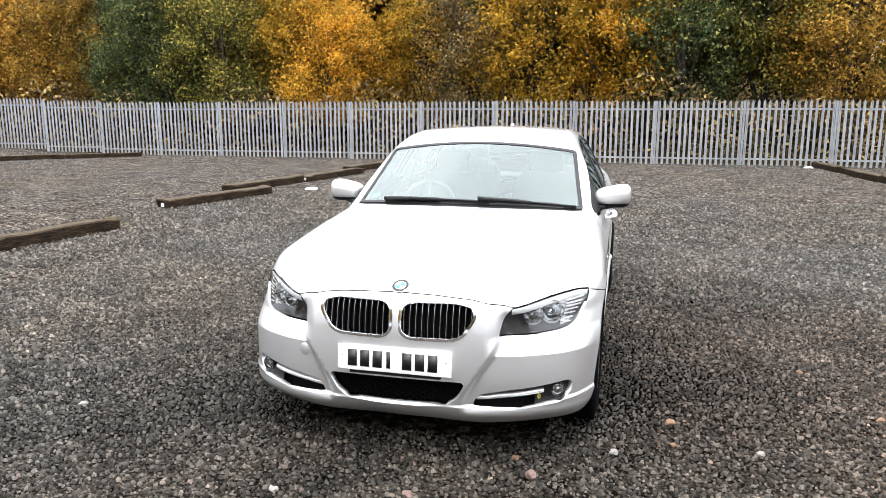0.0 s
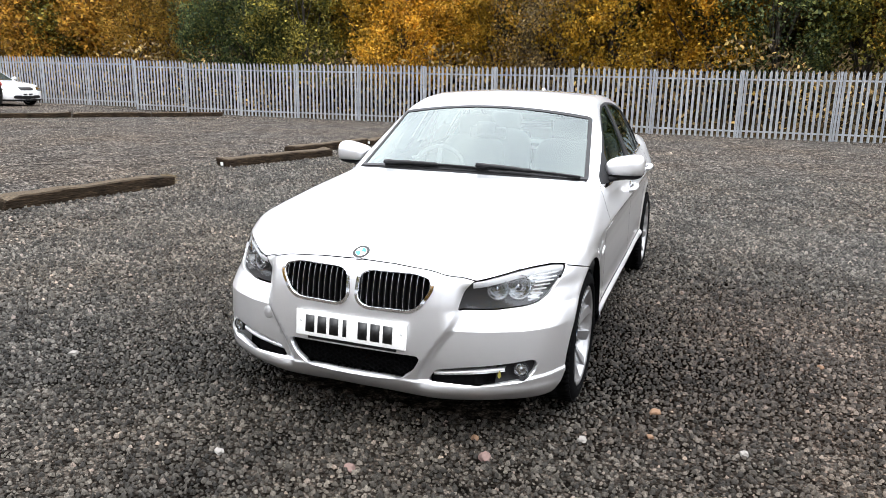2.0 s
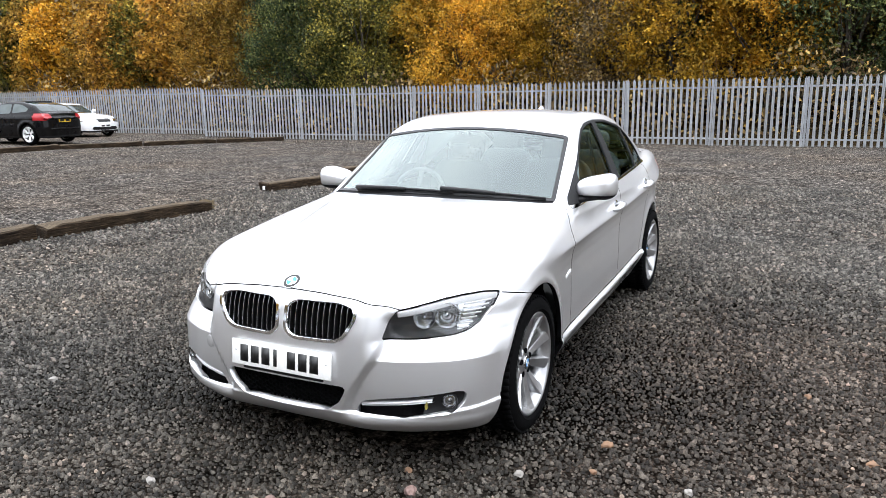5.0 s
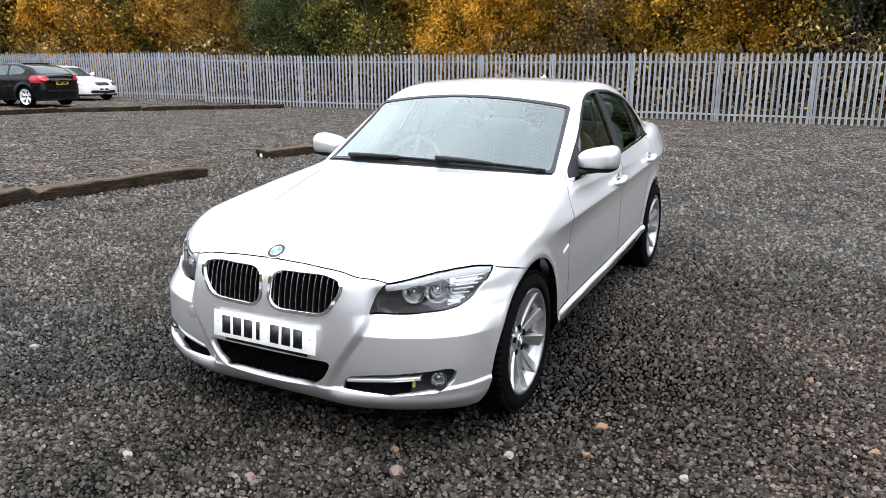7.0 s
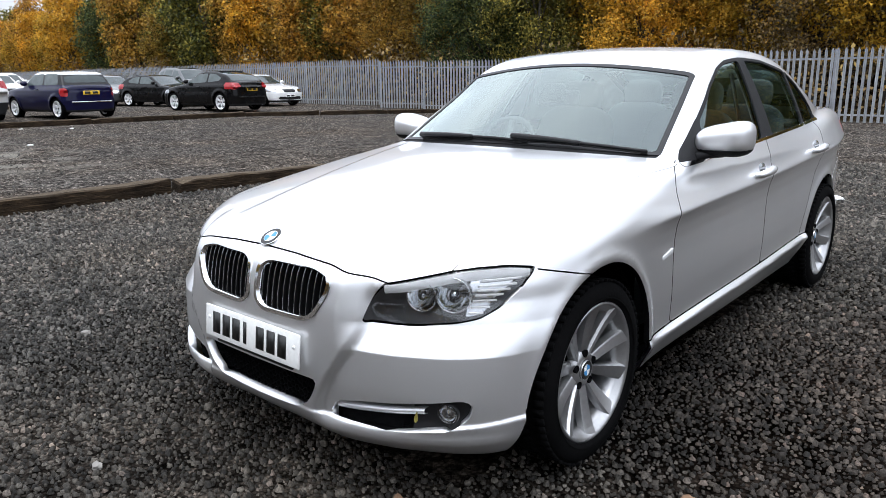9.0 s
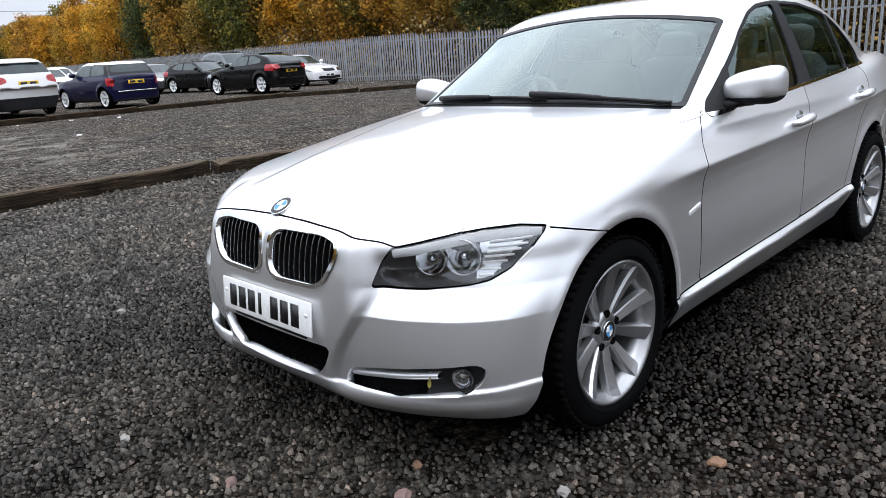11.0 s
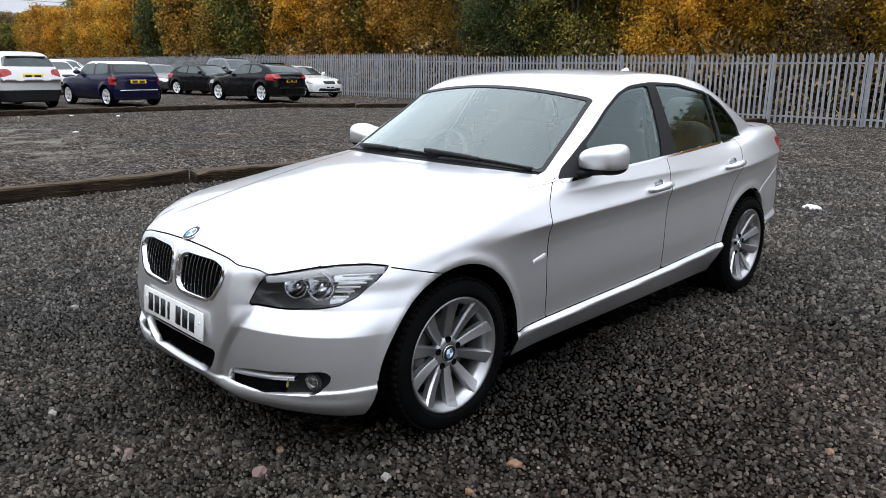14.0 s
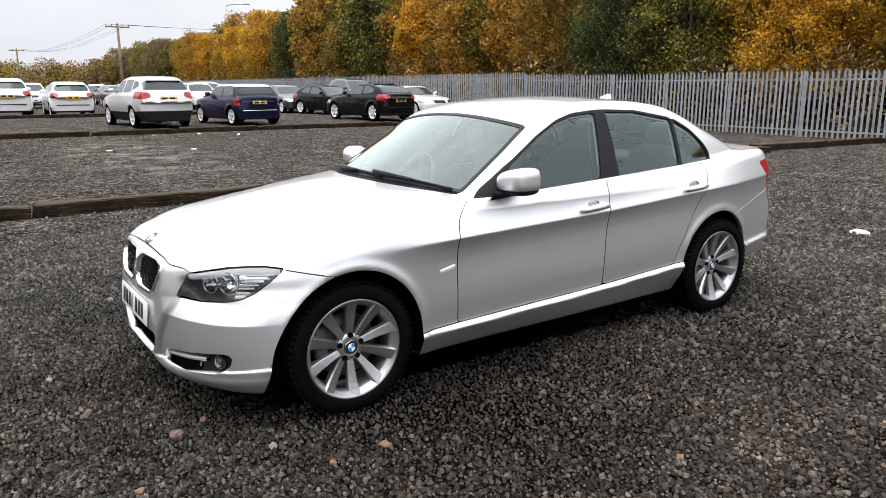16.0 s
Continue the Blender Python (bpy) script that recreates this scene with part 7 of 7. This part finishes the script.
def parked_shape(kind):
    """Cut panels of one kind of car, shared by all cars of it."""
    if kind in made_shapes:
        return made_shapes[kind]
    k = KINDS[kind]
    fn = parked_field(k)
    zt = max(p[1] for p in k["roof"]) + 0.12
    sh = Shell(fn, (-0.10, -k["fo"] - 0.1, 0.12), (1.02, k["wb"] + k["ro"] + 0.12, zt), 0.12 if kind in ("hatch", "saloon") else 0.06)
    for wy in (0.0, k["wb"]):
        sh.cut(lambda x, y, z, wy=wy: np.where(x > 0.4, np.where(z < k["r"], np.abs(y - wy), np.hypot(y - wy, z - k["r"])) - k["r"] - 0.045, 9.0), "arch")
    for g in k["glass"]:
        sd = poly(rounded(g, 0.05))
        sh.cut(lambda x, y, z, sd=sd: np.where((x > 0.35) & (z > k["belt"] - 0.06), sd(y, z), 9.0), "side_window")
    roof = curve(k["roof"], 0.07)
    peak = max(p[1] for p in k["roof"])
    y0, y1 = k["roof"][1][0], k["roof"][-2][0]
    mid = (y0 + y1) / 2
    front_top = [p for p in k["roof"] if p[1] > peak - 0.11][0][0]
    rear_top = [p for p in k["roof"] if p[1] > peak - 0.11][-1][0]
    wz = lambda z: k["w"] - 0.185 - 0.30 * (z - k["belt"])
    sh.cut(lambda x, y, z: np.where((y < mid) & (z > k["belt"] - 0.1), np.maximum(np.maximum(x - wz(z), k["belt"] + 0.01 - z), y - front_top + 0.03), 9.0), "windscreen")
    sh.cut(lambda x, y, z: np.where((y > mid) & (z > k["belt"] - 0.1), np.maximum(np.maximum(x - wz(z) - 0.02, k["belt"] + (0.10 if kind != "saloon" else 0.08) - z), rear_top + 0.03 - y), 9.0), "rear_window")
    lamp_r = poly(rounded([(0.50, k["belt"] - 0.12), (0.56, k["belt"] + 0.02), (0.80, k["belt"] + 0.04), (0.95, k["belt"] - 0.02), (0.95, k["belt"] - 0.17), (0.75, k["belt"] - 0.20)], 0.03))
    if kind == "mini":
        lamp_r = poly(rounded([(0.68, 0.66), (0.68, 0.90), (0.84, 0.91), (0.86, 0.68)], 0.04))
    sh.cut(lambda x, y, z: np.where(y > k["wb"] + 0.22, lamp_r(x, z), 9.0), "tail_lamp")
    hz = k["belt"] - 0.30
    lamp_f = poly(rounded([(0.42, hz - 0.06), (0.46, hz + 0.05), (0.70, hz + 0.10), (0.90, hz + 0.10), (0.90, hz - 0.02), (0.70, hz - 0.07)], 0.03))
    sh.cut(lambda x, y, z: np.where(y < -0.22, lamp_f(x, z), 9.0), "headlamp")
    grille = poly(rounded([(-0.3, hz - 0.05), (-0.3, hz + 0.08), (0.33, hz + 0.08), (0.30, hz - 0.05)], 0.04))
    sh.cut(lambda x, y, z: np.where(y < -0.22, grille(x, z), 9.0), "grille")
    intake = poly(rounded([(-0.3, 0.26), (-0.3, 0.40), (0.55, 0.42), (0.62, 0.30)], 0.04))
    sh.cut(lambda x, y, z: np.where(y < -0.22, intake(x, z), 9.0), "intake")
    if kind == "suv":
        sh.cut(lambda x, y, z: z - 0.50 - 0.05 * step01((y - k["wb"] - 0.3) / 0.2), "cladding")
    else:
        sh.cut(lambda x, y, z: z - 0.27, "cladding")
    if kind == "mini":
        sh.cut(lambda x, y, z: np.where(z > k["belt"] + 0.2, k["belt"] + 0.335 - z, 9.0), "roof_panel")
        sh.cut(lambda x, y, z: k["belt"] + 0.03 - z, "pillars")
    sh.tag = [t or "body" for t in sh.tag]
    made_shapes[kind] = {t: sh.panel(t, 0.02, True) for t in set(sh.tag) if t not in ("gone", "arch")}
    made_shapes[kind]["wheels"] = None
    return made_shapes[kind]


def parked_car(kind, name, label, mat, at, group="parked cars", roof_mat=None, front_plate=True):
    k = KINDS[kind]
    shape = parked_shape(kind)
    car = thing(name, label, "car", group)
    looks = {"body": ("body", mat), "side_window": ("side_windows", M_FARSIDE), "windscreen": ("windscreen", M_FARGLASS), "rear_window": ("rear_window", M_FARGLASS), "tail_lamp": ("tail_lamps", M_RED), "headlamp": ("headlamps", M_LAMPSILVER), "grille": ("grille", M_TRIM), "intake": ("air_intake", M_TRIM), "cladding": ("lower_cladding", M_MATT), "roof_panel": ("roof", roof_mat or mat), "pillars": ("window_band", M_TRIM)}
    for tag, data in shape.items():
        if data is None:
            continue
        nm, m = looks[tag]
        if tag in ("side_window", "tail_lamp", "headlamp"):
            V, F, N = data
            for s in (1, -1):
                keep = [f for f in F if V[f[0]][0] * s > 0 or (V[f[0]][0] == 0 and s > 0)]
                if keep:
                    part(nm[:-1], panel_mesh(nm[:-1], (V, keep, N), m), None, car)
        else:
            part(nm, panel_mesh(nm, data, m), None, car)
    for wy in (0.0, k["wb"]):
        for s in (1, -1):
            wheel(car, pose(s * (k["w"] - 0.115), wy, k["r"], 0, 0, 0 if s > 0 else 180), k["r"], 0.20, False)
            bm = bmesh.new()
            tube(bm, [(s * (k["w"] - 0.26), wy, k["r"] + 0.03), (s * (k["w"] - 0.045), wy, k["r"] + 0.03)], [k["r"] + 0.06] * 2, 20, cap=False)
            bm.verts.ensure_lookup_table()
            bm.faces.new(bm.verts[:20])
            for v in bm.verts:
                v.co.z = max(v.co.z, k["r"] * 0.6)
            bmesh.ops.reverse_faces(bm, faces=bm.faces)
            part("wheel_arch", bm, M_DARK, car)
    fn = parked_field(k)
    for y, d, white, zc in ((-3, 1, True, 0.45), (7, -1, False, k["belt"] - (0.17 if kind in ("suv", "hatch") else 0.20))):
        p, n = cast((0, y, zc), (0, d, 0), fn, 9.0)
        bm = box(bmesh.new(), (0.006, 0, 0), (0.008, 0.52, 0.111), 0.003)
        o = part("number_plate", bm, M_PLATEW if white else M_PLATEY, car, "", facing(p, Vector((0, -d, 0.05))))
        for c in (-0.12, 0.12):
            part("character_bar", box(bmesh.new(), (0.011, c, 0), (0.001, 0.17, 0.07)), M_INK, o)
    for s in (1, -1):
        bm = bmesh.new()
        bmesh.ops.create_uvsphere(bm, u_segments=12, v_segments=8, radius=1.0, matrix=Matrix.Translation((s * (k["w"] + 0.03), 0.86, k["belt"] + 0.08)) @ Matrix.Diagonal((0.11, 0.07, 0.075, 1)))
        part("door_mirror", bm, mat, car)
    # bumper strip and handles
    p, n = cast((0, 7, 0.50), (0, -1, 0), fn, 9.0)
    if kind != "suv":
        part("bumper_strip", box(bmesh.new(), (0, p.y - 0.005, 0.50), (1.25, 0.03, 0.035), 0.01), M_CHROME if kind == "mini" else M_TRIM, car)
    for wy in (1.45,):
        p, n = cast((1.5, wy, k["belt"] - 0.10), (-1, 0, 0), fn)
        for s in (1, -1):
            part("door_handle", box(bmesh.new(), (s * (p.x + 0.012), wy, p.z), (0.03, 0.18, 0.028), 0.01), M_TRIM if mat is M_BLACKPAINT else mat, car)
    # rear spoiler lip and wiper where the tail is steep
    if kind in ("suv", "hatch", "coupe"):
        yr = [p for p in k["roof"] if p[1] > max(q[1] for q in k["roof"]) - 0.11][-1][0]
        p, n = cast((0, yr + 0.06, 3), (0, 0, -1), fn)
        part("roof_spoiler", box(bmesh.new(), (0, yr + 0.04, p.z + 0.005), (1.05, 0.16, 0.028), 0.012), roof_mat or mat, car)
    car.matrix_basis = at
    return car


def stand(x, y, rz):
    return pose(x, y, float(ground_height(x, y)), 0, 0, rz)


def facing_away(kind, rear_x, y, turn=0.0):
    k = KINDS[kind]
    c, s = math.cos(radians(turn)), math.sin(radians(turn))
    d = k["wb"] + k["ro"]
    return stand(rear_x - d * c, y - d * s, -90 + turn)


def facing_us(kind, front_x, y, turn=0.0):
    k = KINDS[kind]
    return stand(front_x - k["fo"] * math.cos(radians(turn)), y - k["fo"] * math.sin(radians(turn)), 90 + turn)


parked_car("suv", "suv", "silver compact SUV with black lower cladding, parked tail out", M_PALESILVER, facing_away("suv", -21.7, 4.88, 6) @ Matrix.Diagonal((1.06, 1, 1.02, 1)))
parked_car("mini", "small_hatchback", "dark blue small hatchback with a white roof", M_BLUEPAINT, facing_away("mini", -21.6, 7.97, 8) @ Matrix.Diagonal((1.06, 1.02, 1.03, 1)), roof_mat=M_WHITEPAINT)
parked_car("coupe", "coupe", "black three-door coupe parked tail out behind timber sleepers", M_BLACKPAINT, facing_away("coupe", -21.4, 13.75, 9) @ Matrix.Diagonal((1, 1, 1.06, 1)))
parked_car("coupe", "coupe", "white two-door coupe facing the yard beside the fence", M_WHITEPAINT, facing_us("coupe", -24.0, 17.4, 2))
parked_car("saloon", "saloon_car", "dark grey saloon facing the yard, headlamps off", M_GREYPAINT, facing_us("saloon", -31.6, 14.05))
parked_car("coupe", "coupe", "black coupe with pale bonnet reflections, parked among others", M_BLACKPAINT, facing_us("coupe", -27.7, 15.2, 14))
parked_car("suv", "suv", "dark grey SUV parked close to the fence", M_GREYPAINT, facing_us("suv", -29.2, 17.0) @ Matrix.Diagonal((1, 1, 1.05, 1)))
hatch_white = parked_car("hatch", "hatchback", "white five-door hatchback parked tail out", M_WHITEPAINT, facing_away("hatch", -33.4, 3.62) @ Matrix.Diagonal((1.08, 1, 1.08, 1)))
copy_thing(hatch_white, facing_away("hatch", -33.4, 1.05) @ Matrix.Diagonal((1.08, 1, 1.08, 1)))
copy_thing(hatch_white, facing_away("hatch", -33.5, -1.7) @ Matrix.Diagonal((1.08, 1, 1.08, 1)))
copy_thing(hatch_white, facing_us("hatch", -40.4, 11.9))
white_suv = parked_car("suv", "suv", "white SUV among the far parked cars", M_WHITEPAINT, facing_us("suv", -44.0, 13.6))
blue_saloon = parked_car("saloon", "saloon_car", "dark blue saloon among the far parked cars", M_BLUEPAINT, facing_us("saloon", -42.5, 17.6, 12))
grey_hatch = parked_car("hatch", "hatchback", "dark grey hatchback among the far parked cars", M_GREYPAINT, facing_us("hatch", -47.0, 8.6))
silver_saloon = parked_car("saloon", "saloon_car", "silver saloon among the far parked cars", M_PALESILVER, facing_us("saloon", -48.5, 5.6))
parked_car("hatch", "hatchback", "dark red hatchback among the far parked cars", M_REDPAINT, facing_us("hatch", -52.0, 15.0))
far_cars = random.Random(21)
for row, x in enumerate((-49.0, -57.0, -66.0, -76.0)):
    y = -14.0 + row
    while y < 17.0:
        src = far_cars.choice((hatch_white, white_suv, blue_saloon, grey_hatch, silver_saloon, hatch_white, grey_hatch))
        if not (row == 0 and 4.0 < y < 10.5):
            copy_thing(src, stand(x + far_cars.uniform(-0.5, 0.5), y, far_cars.choice((90, -90)) + far_cars.uniform(-3, 3)))
        y += far_cars.uniform(2.5, 3.2)

# ---- poles, wires and litter ----
M_POLE = plain("weathered_pole_timber", (0.20, 0.155, 0.10), 0.85, grain=25, vary=0.25, relief=0.01)
M_WIRE = plain("black_cable", (0.02, 0.02, 0.02), 0.6)


def telegraph_pole(x, y, h):
    p = thing("telegraph_pole", "weathered timber telegraph pole with a crossarm", "pole", "telegraph poles", at=pose(x, y, 0))
    part("shaft", tube(bmesh.new(), [(0, 0, -0.2), (0, 0, h * 0.5), (0, 0, h)], [0.17, 0.15, 0.12], 12), M_POLE, p)
    part("crossarm", box(bmesh.new(), (0, 0, h - 0.35), (0.12, 2.4, 0.13), 0.01), M_POLE, p)
    for k in (-1.1, -0.55, 0.55, 1.1):
        part("insulator", tube(bmesh.new(), [(0, k, h - 0.28), (0, k, h - 0.12), (0, k, h - 0.06)], [0.03, 0.05, 0.03], 8), M_LAMPGREY, p)


POLES = [(-81.4, 15.2, 8.0), (-146.0, 11.0, 8.0), (-40.0, 60.0, 8.5)]
for q in POLES:
    telegraph_pole(*q)
for side_y in (-1.1, -0.55, 0.55, 1.1):
    for a, b in ((POLES[0], POLES[1]), (POLES[0], POLES[2])):
        pts = []
        for k in range(13):
            t = k / 12
            pts.append((a[0] + (b[0] - a[0]) * t, a[1] + (b[1] - a[1]) * t + side_y, a[2] - 0.1 + (b[2] - a[2]) * t - 1.3 * 4 * t * (1 - t)))
        me = bpy.data.meshes.new("cable")
        bm = tube(bmesh.new(), pts, [0.012] * 13, 5)
        bm.to_mesh(me)
        bm.free()
        me.materials.append(M_WIRE)
        tagged(new("overhead_cable", me), "thin black overhead cable slung between poles", "cable", "overhead cables")
lamp_post = thing("street_lamp", "grey steel street lamp rising above the trees", "lamp post", at=pose(-77.0, 25.5, 0))
part("column", tube(bmesh.new(), [(0, 0, 0), (0, 0, 5), (0, 0, 10.0)], [0.10, 0.08, 0.06], 10), M_STEEL, lamp_post)
part("arm", tube(bmesh.new(), [(0, 0, 10.0), (0.6, 0.5, 10.1), (1.6, 1.4, 10.1)], [0.05, 0.045, 0.04], 8), M_STEEL, lamp_post)
part("lamp_head", box(bmesh.new(), (1.9, 1.6, 10.08), (0.7, 0.3, 0.14), 0.04, Matrix.Rotation(radians(40), 4, "Z")), M_STEEL, lamp_post)

M_PAPER = plain("crumpled_white_paper", (0.78, 0.78, 0.76), 0.8, grain=30)


def litter(x, y, size, label):
    bm = bmesh.new()
    bmesh.ops.create_icosphere(bm, subdivisions=3, radius=0.5)
    for v in bm.verts:
        n = noise.noise(v.co * 4 + Vector((x, y, 0))) * 0.30 + noise.noise(v.co * 11) * 0.10
        v.co *= 1 + n
        v.co.x *= size * 1.5
        v.co.y *= size
        v.co.z = max(0, v.co.z * size * 0.45 + size * 0.12)
    me = bpy.data.meshes.new("litter")
    bm.to_mesh(me)
    bm.free()
    me.materials.append(M_PAPER)
    ob = new("litter", me)
    ob.matrix_basis = pose(x, y, 0.0, 0, 0, 30 * x)
    tagged(ob, label, "litter")


litter(0.065, 6.30, 0.13, "crumpled white paper lying on the gravel")
litter(-5.33, 9.91, 0.16, "flattened white paper lying beside a timber sleeper")
litter(5.9, 19.3, 0.16, "scrap of white paper at the foot of the fence")
for x, y in ((-14.5, 3.6), (-19.4, 6.4), (-20.3, 5.4), (-20.3, 4.0), (-15.2, 1.8)):
    litter(x, y, 0.09, "small scrap of pale paper on the gravel")

M_ORANGE = plain("orange_stone", (0.20, 0.115, 0.065), 0.8, grain=60, vary=0.3, relief=0.004)
M_PALE = plain("pale_stone", (0.26, 0.245, 0.225), 0.8, grain=60, vary=0.3, relief=0.004)
M_PINK = plain("pink_stone", (0.17, 0.11, 0.095), 0.8, grain=60, vary=0.3, relief=0.004)


def loose_stone(x, y, size, mat, label, seed):
    pts, faces = blob_stone(np.random.default_rng(seed), 2)
    me = mesh_of("stone", pts * size * np.array([1.2, 0.9, 0.7]) + np.array([0, 0, size * 0.22]), faces, mat, smooth=False)
    ob = new("stone", me)
    ob.matrix_basis = pose(x, y, 0, 0, 0, seed * 47)
    tagged(ob, label, "stone", "loose stones")


STONES = [(1.215, -0.05, 0.048, 0), (0.612, -0.766, 0.055, 2), (0.52, -0.62, 0.035, 0), (1.22, -0.30, 0.03, 0), (2.25, 0.25, 0.045, 0), (1.6, -0.3, 0.04, 1), (0.15, -1.05, 0.045, 2), (0.95, -0.45, 0.04, 1), (2.9, 1.0, 0.05, 1), (2.0, 0.9, 0.04, 0), (-0.4, -1.15, 0.04, 1), (1.9, -0.75, 0.05, 1), (2.6, -0.1, 0.035, 2), (1.0, -1.0, 0.035, 0), (3.3, 0.3, 0.04, 0), (-1.8, -0.6, 0.045, 1), (3.0, 2.2, 0.05, 1)]
for i, (x, y, size, k) in enumerate(STONES):
    loose_stone(x, y, size, (M_ORANGE, M_PALE, M_PINK)[k], ("rusty orange broken stone on dark gravel", "pale grey broken stone on dark gravel", "pinkish broken stone on dark gravel")[k], i + 1)
